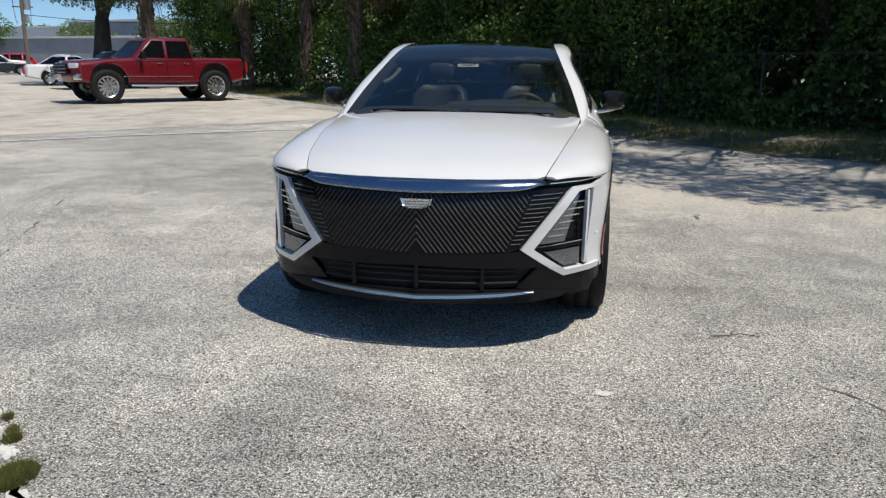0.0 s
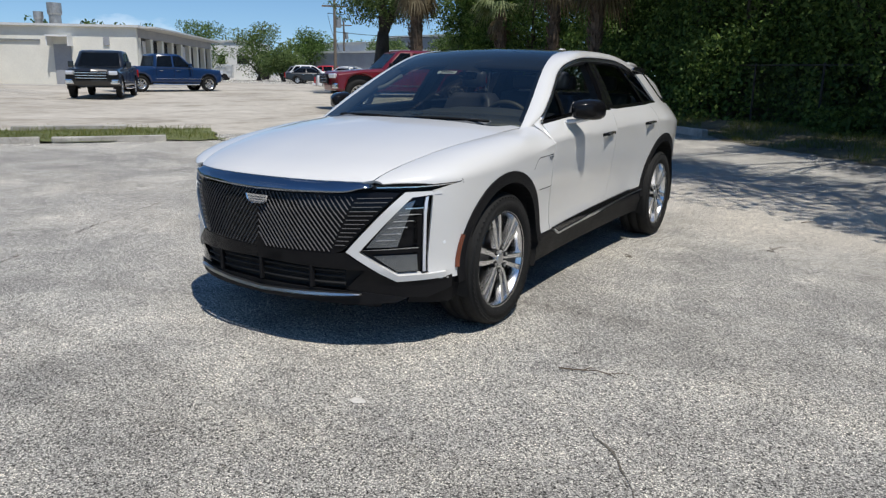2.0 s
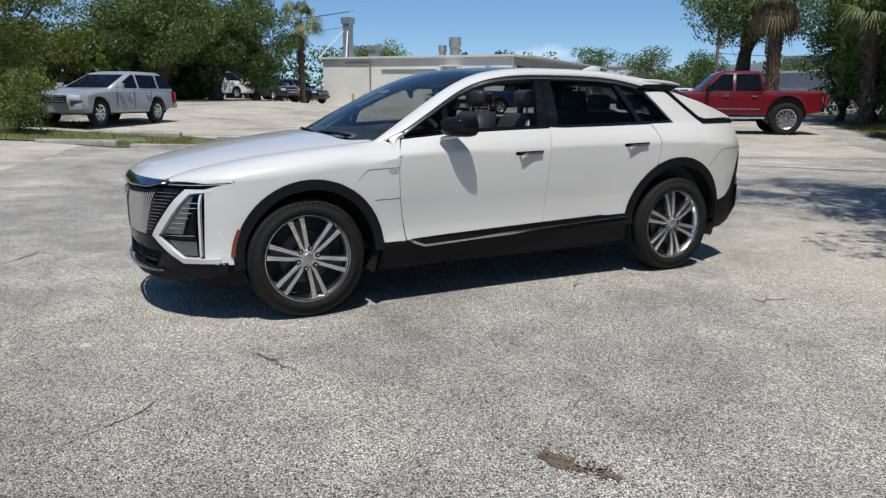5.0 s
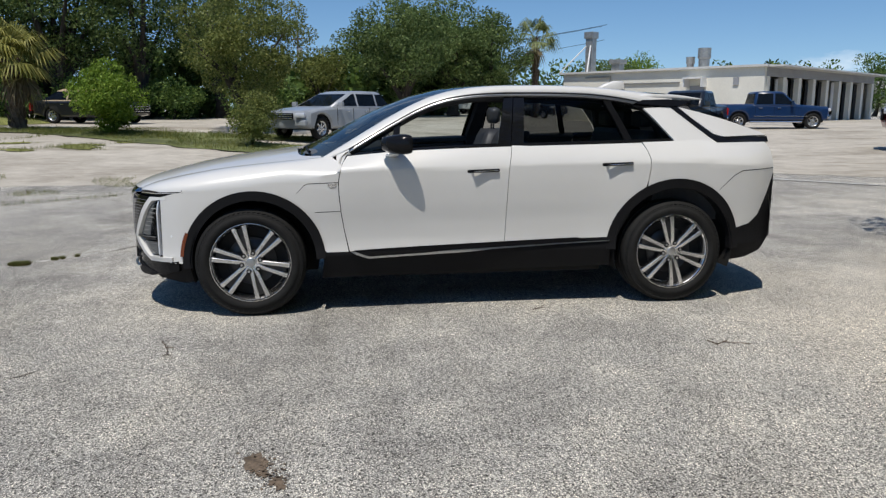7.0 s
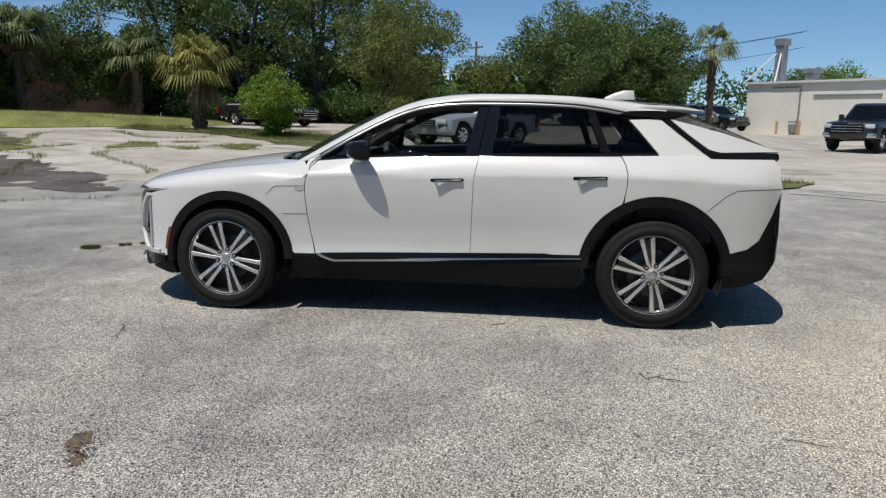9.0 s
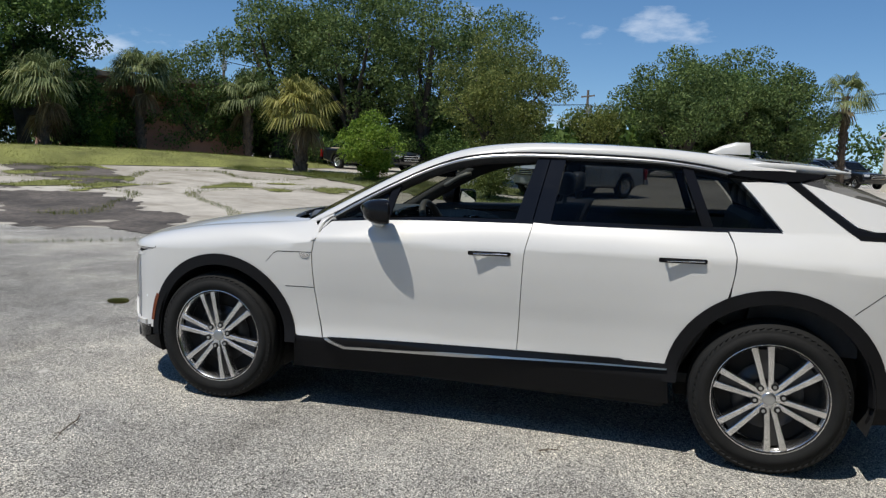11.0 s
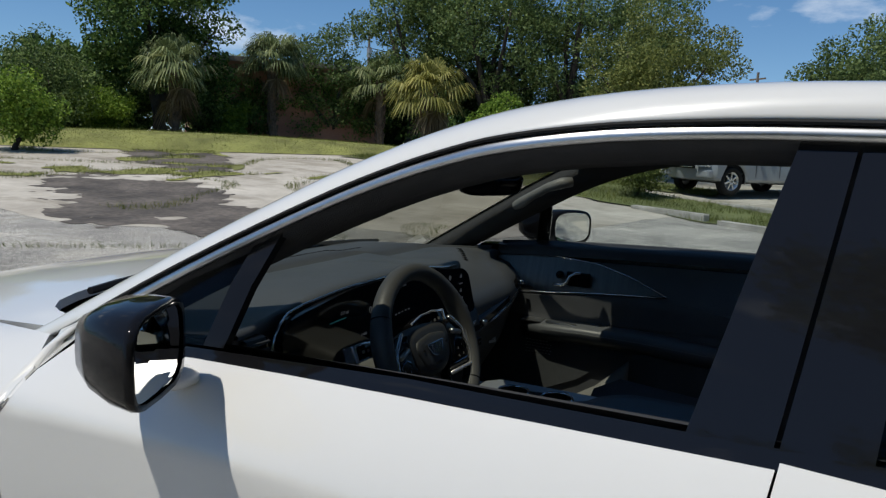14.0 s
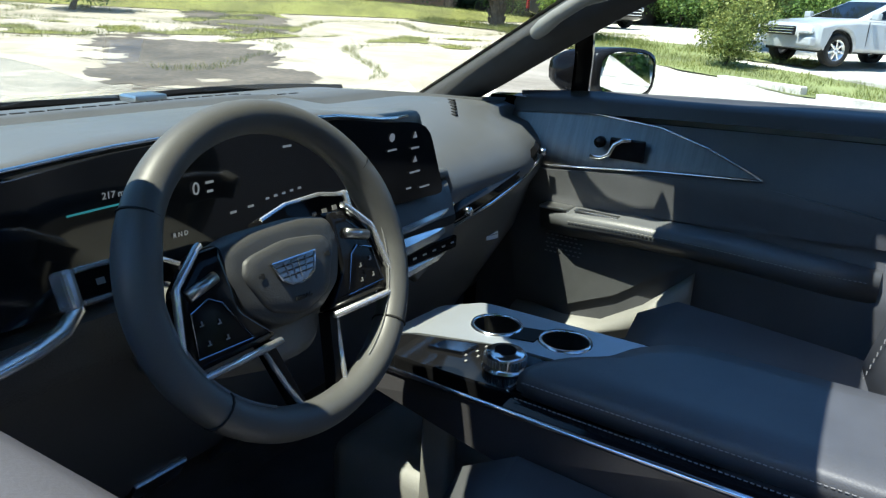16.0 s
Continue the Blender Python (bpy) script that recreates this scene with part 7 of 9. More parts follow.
def tree(label, x, y, h, r, base, n, size, mat, seed, nclump=46, rc=None, trunk=0.22, droop=0.0, name="tree", category="tree", group="", limbs=7, sink=0.05, reach=(0, 0)):
    rng = np.random.default_rng(seed)
    n, size = int(n * 2.3), size * 0.62
    e = thing(name, label, category, (x, y, rise(x, y) - sink), 0, group)
    lean = Vector((rng.uniform(-0.06, 0.06), rng.uniform(-0.06, 0.06), 1))
    cl = [(a + reach[0], b_ + reach[1], *q) for a, b_, *q in crown_clumps(rng, base, h, r, nclump, rc or r * 0.34)]
    bm = bmesh.new()
    fork = max(0.5, base * 0.9 + 0.2 * (h - base) * 0.3)
    tp = [lean * (fork * t) + Vector((reach[0], reach[1], 0)) * 0.55 * t * t + Vector((0.10 * math.sin(3 * t + seed), 0.08 * math.cos(2.3 * t + seed), 0)) for t in np.linspace(0, 1, 6)]
    add_tube(bm, tp, [trunk * (1.35 - 0.6 * t) for t in np.linspace(0, 1, 6)], 9)
    for k in range(limbs):
        c = cl[(k * 7) % len(cl)]
        end = Vector(c[:3])
        m1 = tp[-1].lerp(end, 0.45) + Vector((rng.uniform(-.2, .2), rng.uniform(-.2, .2), 0.15 * (h - base) * 0.3))
        add_tube(bm, [tp[-1] - Vector((0, 0, 0.2)), tp[-1].lerp(m1, 0.5), m1, m1.lerp(end, 0.6), end], [trunk * 0.62, trunk * 0.5, trunk * 0.36, trunk * 0.22, trunk * 0.08], 6)
    part("trunk", bm, "bark", e, "", True)
    quads("crown", *leaf_arrays(rng, cl, n, size, droop), mat, e)
    return e


def fan_palm(label, x, y, trunk_h, fr, seed, mat="frond_green", dead=8, n=26, group="", rad=0.17, up=1.0, wide=19):
    """A cabbage palm: boots up the trunk, folded fans, a skirt of dead ones."""
    rng = np.random.default_rng(seed)
    e = thing("palm_tree", label, "palm tree", (x, y, rise(x, y) - 0.05), 0, group)
    bm = bmesh.new()
    pts = [Vector((0.06 * math.sin(2 * t), 0.05 * math.cos(3 * t), trunk_h * t)) for t in np.linspace(0, 1, 7)]
    add_tube(bm, pts, [rad * 1.25, rad * 1.05, rad, rad, rad * 1.05, rad * 1.2, rad * 0.8], 10)
    for k in range(int(trunk_h * 34)):
        a, z = rng.uniform(0, math.tau), rng.uniform(0.15, trunk_h)
        d = Vector((math.cos(a), math.sin(a), 0))
        p = d * rad * 0.95 + Vector((0, 0, z))
        add_tube(bm, [p, p + d * 0.07 + Vector((0, 0, 0.10)), p + d * 0.10 + Vector((0, 0, 0.20))], [0.045, 0.035, 0.012], 4)
    part("trunk", bm, "palm_bark", e)
    for nm, count, mt in (("crown", n, mat), ("dead_fronds", dead, "frond_dead")):
        vs, fs = [], []
        for k in range(count):
            az = rng.uniform(0, math.tau)
            el = rng.uniform(-0.35, 1.35) * up if nm == "crown" else rng.uniform(-1.35, -0.7)
            d = Vector((math.cos(az) * math.cos(el), math.sin(az) * math.cos(el), math.sin(el)))
            top = Vector((0, 0, trunk_h - (0.0 if nm == "crown" else rng.uniform(0.0, 0.5))))
            L = fr * rng.uniform(0.75, 1.1)
            hub = top + d * L * 0.45
            side_v = d.cross(Vector((0, 0, 1)))
            if side_v.length < 0.05:
                side_v = Vector((1, 0, 0))
            side_v.normalize()
            nrm = side_v.cross(d).normalized()
            # leaf stalk
            i0 = len(vs)
            vs += [tuple(top - side_v * 0.015), tuple(top + side_v * 0.015), tuple(hub + side_v * 0.01), tuple(hub - side_v * 0.01)]
            fs.append((i0, i0 + 1, i0 + 2, i0 + 3))
            for j in range(wide):
                t = (j / (wide - 1) - 0.5) * 2
                ang = t * 1.55
                bd = (d * math.cos(ang) + side_v * math.sin(ang)) + nrm * (0.18 * (1 - abs(t)) - 0.1)
                bl = L * 0.62 * (1 - 0.25 * abs(t)) * rng.uniform(0.85, 1.1)
                w = side_v * math.cos(ang) * 0.034 - d * math.sin(ang) * 0.034
                m1 = hub + bd * bl * 0.55 - Vector((0, 0, 0.05 * bl))
                m2 = hub + bd * bl * 0.94 - Vector((0, 0, (0.48 + 0.25 * abs(t)) * bl))
                i0 = len(vs)
                vs += [tuple(hub), tuple(m1 - w), tuple(m1 + w), tuple(m2)]
                fs += [(i0, i0 + 1, i0 + 2), (i0 + 1, i0 + 3, i0 + 2)]
        if count:
            raw(nm, vs, fs, mt, e)
    return e


def blades(name, label, pts, hgt, mat, seed, category="grass"):
    """Grass, one blade a triangle, at places pts (x, y, z)."""
    rng = np.random.default_rng(seed)
    p = np.array(pts)
    n = len(p)
    az = rng.uniform(0, math.tau, n)
    h = hgt * (0.4 + 0.9 * rng.random(n))
    w = 0.05 * hgt + 0.10 * h * 0.5
    v = np.empty((n, 3, 3))
    dx, dy = np.cos(az) * w * 0.5, np.sin(az) * w * 0.5
    v[:, 0] = p + np.stack([dx, dy, np.full(n, -0.01)], 1)
    v[:, 1] = p - np.stack([dx, dy, np.full(n, 0.01)], 1)
    lean = rng.normal(size=(n, 2)) * 0.45
    v[:, 2] = p + np.stack([lean[:, 0] * h, lean[:, 1] * h, h], 1)
    me = bpy.data.meshes.new(name)
    me.vertices.add(n * 3)
    me.vertices.foreach_set("co", v.reshape(-1))
    me.loops.add(n * 3)
    me.loops.foreach_set("vertex_index", np.arange(n * 3, dtype=np.int32))
    me.polygons.add(n)
    me.polygons.foreach_set("loop_start", np.arange(0, n * 3, 3, dtype=np.int32))
    me.update(calc_edges=True)
    me.materials.append(M[mat])
    return tagged(new(name, me), label, category, "", "stuff")


def inside_pts(rng, n, bounds, test, lift=0.0):
    out = []
    x0, x1, y0, y1 = bounds
    tries = 0
    while len(out) < n and tries < n * 12:
        tries += 1
        x, y = rng.uniform(x0, x1), rng.uniform(y0, y1)
        if test(x, y):
            out.append((x, y, rise(x, y) + (lift(x, y) if callable(lift) else lift)))
    return out


rng = np.random.default_rng(11)

# -- wood along the verge --
along = Vector((0.685, -0.729, 0))
beyond = Vector((0.729, 0.685, 0))
edge0 = Vector((3.3, 9.9, 0))


def verge_h(x, y):
    d = verge_dist(x, y)
    return 0.012 + 0.16 * smooth01(0.3, 3.4, d) + wob(x, y, 0.8, 0.05) * smooth01(0.2, 1.5, d)


def on_verge(x, y):
    d = verge_dist(x, y) + wob(x, y, 0.5, 0.45, 7) + fine_wob(x, y, 0.25)
    return min(d, 26 - d, 26 + x, 24 - x)


sheet("verge", on_verge, "soil", "shaded verge of leaf litter and thin grass along the wood", "verge", 0.3, (-26, 24, -4, 44), verge_h)
blades("verge_grass", "uneven grass on the shaded verge", inside_pts(rng, 30000, (-15, 13, -2, 30), lambda x, y: 0.1 < verge_dist(x, y) + wob(x, y, 0.5, 0.45, 7) < 3.2 and wob(x, y, 0.9, 1.0, 2) > -0.25, verge_h), 0.13, "grass", 5)
k = 0
for s_ in np.arange(-24.6, 15.0, 2.2):
    k += 1
    p = edge0 + along * s_ + beyond * (4.6 + 1.0 * math.sin(k * 1.7))
    hh = 9.5 + 2.5 * math.sin(k * 2.1)
    tree("dense dark green woodland tree hung with vines", p.x, p.y, hh, 2.7, 0.3, 7000, 0.20, "leaf_dark", 100 + k, 40, 1.15, 0.16, 0.25, "woodland_tree", "tree", "trees of the wood")
    q = p + beyond * 3.4 + along * 0.9
    tree("tall shaded woodland tree behind the edge", q.x, q.y, hh + 2.5, 3.2, 0.5, 5200, 0.27, "leaf_dark", 200 + k, 34, 1.45, 0.2, 0.2, "woodland_tree", "tree", "trees of the wood")
# high boughs that lean out over the lot
for k, (s_, cx_, cy_, rr) in enumerate(((-3.5, 1.9, 6.9, 2.3), (-1.2, 3.6, 6.3, 2.2), (1.2, 5.2, 5.0, 2.3), (4.2, 7.6, 3.6, 2.4))):
    p = edge0 + along * s_ + beyond * 5.2
    tree("tall leaning woodland tree with high open boughs", p.x, p.y, 10.4, rr, 7.4, 2100, 0.20, "leaf_dark", 320 + k, 24, 0.72, 0.10, 0.1, "woodland_tree", "tree", "trees of the wood", 4, 0.05, (cx_ - p.x, cy_ - p.y))
for k, s_ in enumerate((-14.0, -10.6, -7.2, -4.0, -0.8, 2.2, 5.0, 7.8, 10.6, 13.4)):
    p = edge0 + along * s_ + beyond * 5.4
    q = beyond * -3.9
    tree("woodland tree whose boughs hang over the verge", p.x, p.y, 8.6, 2.2, 4.6, 4200 if s_ < 0 else 2400, 0.22, "leaf_dark", 350 + k, 26, 0.85, 0.15, 0.2, "woodland_tree", "tree", "trees of the wood", 7, 0.05, (q.x, q.y))
# thicket: a deep mass of leaves behind, brambles along the fence
n_ = 46000
s_ = rng.uniform(-27, 20, n_)
d_ = rng.uniform(6.0, 10.0, n_)
h_ = 8.5 * rng.random(n_) ** 0.8
c_ = np.stack([edge0.x + along.x * s_ + beyond.x * d_, edge0.y + along.y * s_ + beyond.y * d_, h_ + 0.2], 1)
a_ = rng.normal(size=(n_, 3))
a_ /= np.linalg.norm(a_, axis=1)[:, None]
b_ = np.cross(a_, rng.normal(size=(n_, 3)))
b_ /= np.linalg.norm(b_, axis=1)[:, None]
tagged(quads("thicket", c_, a_ * 0.26, b_ * 0.30, "leaf_dark", None), "deep shaded thicket behind the wood's edge", "thicket", "", "stuff")
n_ = 60000
s_ = rng.uniform(-26, 14, n_)
top_ = 1.7 + 2.0 * np.clip((-s_ - 9) / 4, 0, 1) + 1.5 * np.sin(s_ * 0.9) * np.sin(s_ * 0.37 + 1) + 0.6 * np.sin(s_ * 2.3)
h_ = np.maximum(top_, 0.7) * rng.random(n_) ** 0.85
d_ = 2.75 - 2.1 * np.clip((-s_ - 9) / 6, 0, 1) + 0.25 * np.sin(s_ * 1.3) + 0.22 * h_ + rng.random(n_) ** 1.5 * 1.3
c_ = np.stack([edge0.x + along.x * s_ + beyond.x * d_, edge0.y + along.y * s_ + beyond.y * d_, h_ + 0.12], 1)
a_ = rng.normal(size=(n_, 3))
a_ /= np.linalg.norm(a_, axis=1)[:, None]
b_ = np.cross(a_, rng.normal(size=(n_, 3)))
b_ /= np.linalg.norm(b_, axis=1)[:, None]
w_ = (0.5 + 0.8 * rng.random(n_))[:, None]
tagged(quads("brambles", c_, a_ * 0.075 * w_, b_ * 0.09 * w_, "leaf_dark", None), "dark brambles and vines at the foot of the wood", "undergrowth", "", "stuff")
for k, (px_, py_, th, fr_) in enumerate(((-6.9, 22.0, 5.7, 2.0), (-9.9, 25.2, 6.3, 1.9), (-13.4, 27.3, 4.3, 1.6))):
    fan_palm("cabbage palm with a hanging skirt of dead fronds", px_, py_, th, fr_, 400 + k, "frond_green", 30 if k < 2 else 3, 24, "palms of the wood", 0.2)
# the old oak at the end of the wood, beside the red pickup
tree("broad live oak with hanging outer twigs", -22.6, 30.6, 9.0, 4.2, 3.4, 9000, 0.24, "leaf_oak", 61, 52, 1.3, 0.42, 0.35, "oak_tree", "tree")
fan_palm("palm with a brown bearded trunk", -18.4, 27.8, 6.0, 1.8, 451, "frond_green", 34, 18, "", 0.30)
for k, (px_, py_, hh, rr, mt) in enumerate(((-16.6, 30.4, 8.2, 2.5, "leaf_dark"), (-14.6, 29.6, 7.6, 2.4, "leaf_mid"), (-12.2, 28.6, 8.6, 2.7, "leaf_dark"), (-18.2, 34.5, 9.0, 3.2, "leaf_dark"), (-14.2, 33.6, 9.4, 3.2, "leaf_dark"))):
    tree("leafy tree at the end of the wood", px_, py_, hh, rr, 0.2, 6500, 0.22, mt, 470 + k, 44, 0.95, 0.16, 0.2, "woodland_tree", "tree", "trees of the wood")

# -- trees across the lot --
tree("large dark broadleaf tree with palms at its foot", -21.9, -24.0, 9.6, 3.7, 0.8, 15000, 0.26, "leaf_dark", 31, 80, 1.0, 0.3)
fan_palm("cabbage palm with pale drooping fronds", -20.2, -21.4, 3.0, 1.9, 32, "frond_green", 6, 46, "palms across the lot")
fan_palm("cabbage palm in front of the house", -25.9, -21.2, 3.9, 2.0, 33, "frond_green", 3, 64, "palms across the lot")
fan_palm("short cabbage palm beside the house", -26.2, -23.6, 3.2, 1.7, 34, "frond_green", 3, 34, "palms across the lot")
tree("dark broadleaf tree beside the palms", -29.2, -20.2, 6.6, 2.6, 0.6, 7000, 0.22, "leaf_oak", 35, 40, 0.9)
fan_palm("small cabbage palm under the oaks", -29.6, -17.6, 3.4, 1.9, 36, "frond_green", 2, 40, "palms across the lot")
for k, (px_, py_, hh, rr, nn) in enumerate(((-32.3, -17.2, 10.2, 3.6, 9000), (-33.8, -13.6, 12.2, 4.4, 11000), (-35.2, -10.0, 10.6, 3.8, 9000), (-37.0, -6.2, 9.6, 3.8, 8000), (-36.2, -15.0, 11.5, 4.0, 7000))):
    tree("tall spreading live oak with grey-green crown", px_, py_, hh, rr, 1.0, nn, 0.25, "leaf_oak", 40 + k, 80, 0.95, 0.36, 0.15, "oak_tree", "tree", "oaks across the lot", 9)
for k, (px_, py_) in enumerate(((-31.5, -15.2), (-33.2, -11.6), (-34.6, -8.2), (-36.8, -12.6), (-35.8, -4.0), (-38.0, -9.0))):
    tree("dark undergrowth shrub below the oaks", px_, py_, 2.6, 2.2, 0.0, 2600, 0.22, "leaf_dark", 70 + k, 26, 0.8, 0.06, 0.0, "shrub", "shrub", "undergrowth below the oaks", 3)
tree("olive-green tree with yellowing drooping twigs", -22.9, -3.1, 5.9, 2.9, 0.8, 14000, 0.15, "leaf_olive", 51, 64, 0.62, 0.17, 0.45)
tree("broad live oak behind the lot", -39.1, 4.2, 7.7, 4.0, 0.8, 10000, 0.24, "leaf_oak", 52, 70, 0.95, 0.34, 0.1, "oak_tree", "tree", "oaks across the lot", 9)
tree("broad live oak behind the lot", -40.6, 7.4, 8.0, 3.6, 0.8, 9000, 0.24, "leaf_oak", 53, 66, 0.95, 0.34, 0.1, "oak_tree", "tree", "oaks across the lot", 9)
tree("small live oak behind the lot", -40.0, 9.6, 7.0, 2.5, 0.5, 7000, 0.22, "leaf_oak", 54, 36, 0.8, 0.2, 0.1, "oak_tree", "tree", "oaks across the lot")
tree("low tree between the oaks", -42.5, -1.0, 5.0, 2.6, 0.6, 4500, 0.22, "leaf_olive", 55, 36, 0.9, 0.15)
fan_palm("palm beside the white building", -40.8, 12.6, 5.0, 1.8, 56, "frond_green", 8, 24)
for k, (px_, py_, hh, rr) in enumerate(((-46.5, 4.5, 8.5, 4.0), (-50.5, 7.0, 9.0, 4.2), (-55.0, 8.5, 9.0, 4.2), (-58.5, 11.8, 7.5, 3.4))):
    tree("dark tree behind the far car park", px_, py_, hh, rr, 0.8, 5200, 0.30, "leaf_dark" if k % 2 else "leaf_oak", 80 + k, 44, 1.25, 0.3, 0.1, "tree", "tree", "trees behind the far car park")
# bushes
tree("round bright green shrub on the lot's edge", -20.2, -7.1, 2.6, 1.30, 0.1, 6500, 0.14, "leaf_bright", 91, 40, 0.42, 0.05, -0.4, "shrub", "shrub")
tree("low grey-green shrub beside the tree", -17.2, -2.2, 1.9, 1.05, 0.1, 4200, 0.10, "leaf_olive", 92, 36, 0.4, 0.04, 0.0, "shrub", "shrub")
for k, (px_, py_, hh, rr, mt) in enumerate(((-17.2, -25.2, 4.6, 2.6, "leaf_oak"), (-14.0, -27.0, 6.0, 3.0, "leaf_oak"), (-19.4, -24.6, 2.4, 1.6, "leaf_bright"), (-24.6, -22.4, 2.2, 1.0, "leaf_bright"), (-12.4, -19.6, 2.8, 1.6, "leaf_bright"), (-11.0, -24.5, 6.5, 3.2, "leaf_dark"))):
    tree("leafy green shrub beside the mound", px_, py_, hh, rr, 0.1, 4200, 0.17, mt, 130 + k, 36, rr * 0.36, 0.08, 0.0, "shrub", "shrub", "shrubs along the mound", 4)
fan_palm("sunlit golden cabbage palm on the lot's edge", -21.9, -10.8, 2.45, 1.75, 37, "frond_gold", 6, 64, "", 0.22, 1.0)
for k, (px_, py_, hh, rr) in enumerate(((-24.6, -23.4, 4.2, 2.2), (-28.3, -21.3, 4.6, 2.3), (-26.6, -22.6, 3.4, 2.0), (-30.6, -19.0, 4.0, 2.0), (-24.2, -27.0, 4.2, 3.0), (-21.0, -27.6, 4.0, 3.0), (-18.2, -27.6, 3.6, 2.6))):
    tree("dark thick shrub in front of the house", px_, py_, hh, rr, 0.1, 5200, 0.22, "leaf_dark", 150 + k, 34, 0.8, 0.07, 0.0, "shrub", "shrub", "shrubs before the house", 4)
# mound with grass


def mound(x, y):
    u = (x + 19.5) * 0.78 - (y + 20.0) * 0.62
    v = (x + 19.5) * 0.62 + (y + 20.0) * 0.78
    q = (u / 12.5) ** 2 + (v / 3.4) ** 2
    return 1 - q


sheet("mound", lambda x, y: mound(x, y) - 0.005, "mound_turf", "low grassed mound at the edge of the lot", "mound", 0.4, (-36, -4, -34, -6), lambda x, y: 0.02 + 0.55 * max(0.0, mound(x, y)) ** 0.8)
blades("mound_grass", "short sunlit grass on the mound", inside_pts(rng, 34000, (-34, -5, -33, -8), lambda x, y: mound(x, y) > 0.01, lambda x, y: 0.02 + 0.55 * max(0.0, mound(x, y)) ** 0.8), 0.075, "grass", 6)

# ---- islands, kerbs, stains, cracks ----


def kerb(a, b, w=0.16, h=0.13, seed=0, name="kerb_stone", label="weathered concrete kerb stone along the grass island", group="kerb stones"):
    a, b = Vector((*a, 0)), Vector((*b, 0))
    d = (b - a)
    m = (a + b) / 2
    bm = bmesh.new()
    add_box(bm, (0, 0, h / 2 - 0.03), (d.length, w, h + 0.06), 0.025)
    rg = random.Random(seed)
    for v in bm.verts:
        v.co += Vector((rg.uniform(-.008, .008), rg.uniform(-.008, .008), rg.uniform(-.012, .012)))
    ob = part(name, bm, "kerb", None, "", False, pose(m.x, m.y, rise(m.x, m.y), 0, 0, math.degrees(math.atan2(d.y, d.x))))
    return tagged(ob, label, "kerb", group)


# island between the two bays: a long strip of grass with kerbs on its near side
def isl(u, v):
    """Place on the island, u along it and v across, from the near edge."""
    p = Vector((-9.6, 6.2, 0)) + Vector((-0.55, -0.835, 0)) * u + Vector((-0.80, 0.60, 0)) * v
    return p.x, p.y


def isl_uv(x, y):
    dx, dy = x + 9.6, y - 6.2
    det = -0.55 * 0.60 - (-0.835) * (-0.80)
    return (dx * 0.60 - dy * (-0.80)) / det, (-0.55 * dy + 0.835 * dx) / det


def on_isl(x, y):
    u, v = isl_uv(x, y)
    a, b = u + wob(x, y, 1.2, 0.3, 4), v + wob(x, y, 0.9, 0.35, 5) + fine_wob(x, y)
    return min(a + 0.8, 19.5 - a, b - 0.05, 2.9 + 0.3 * math.sin(u) - b)


sheet("grass_island", on_isl, "grass_soil", "strip of rough grass and soil between the parking bays", "grass strip", 0.3, (-24, -6, -13, 9), lambda x, y: 0.035 + wob(x, y, 0.9, 0.03))
blades("island_grass", "rough green grass tufts on the island", inside_pts(rng, 15000, (-23, -6, -12, 9), lambda x, y: on_isl(x, y) > 0 and wob(x, y, 0.7, 1.0, 9) > -0.22, 0.03), 0.11, "grass", 8)
for k, u in enumerate((0.2, 2.45, 5.2, 7.6)):
    kerb(isl(u, 0.15), isl(u + 2.05, 0.12), 0.17, 0.12, k)
for k, u in enumerate((1.0, 4.1, 7.4)):
    kerb(isl(u, 2.75), isl(u + 2.3, 2.8), 0.18, 0.13, 10 + k)
# strip along the palm and the shrub


def on_strip2(x, y):
    t = (x + 20.6) * 0.12 + (y + 6.2) * 0.99
    c = (x + 20.6) * 0.99 - (y + 6.2) * 0.12
    return min(t + 7.5, 5.8 - t, 1.0 - abs(c + wob(x, y, 0.7, 0.4, 6) + fine_wob(x, y)))


sheet("grass_strip", on_strip2, "grass_soil", "thin strip of turf at the lot's edge", "grass strip", 0.35, (-24, -17, -15, 1), 0.04)
blades("strip_grass", "sparse grass at the lot's edge", inside_pts(rng, 6500, (-24, -17, -15, 1), lambda x, y: on_strip2(x, y) > 0 and wob(x, y, 0.8, 1.0, 12) > -0.3, 0.03), 0.15, "grass", 9)
# broken dark patches


def patch_a(x, y):
    u, v = (x + 8.3) * 0.48 + (y + 9.4) * 0.88, (x + 8.3) * 0.88 - (y + 9.4) * 0.48
    return 0.80 - (u / 4.8) ** 2 - (v / 1.9) ** 2 - wob(x, y, 0.6, 0.75, 21) - fine_wob(x, y, 0.5)


sheet("broken_patch", patch_a, "wet_asphalt", "dark broken asphalt patch in the pale lot", "pavement patch", 0.15, (-16, -2, -17, -2), 0.012)


def patch_b(x, y):
    u, v = (x + 15.5) * 0.6 + (y + 16.5) * 0.8, (x + 15.5) * 0.8 - (y + 16.5) * 0.6
    return 0.8 - (u / 6.0) ** 2 - (v / 1.6) ** 2 - wob(x, y, 0.5, 0.5, 31) - fine_wob(x, y, 0.35)


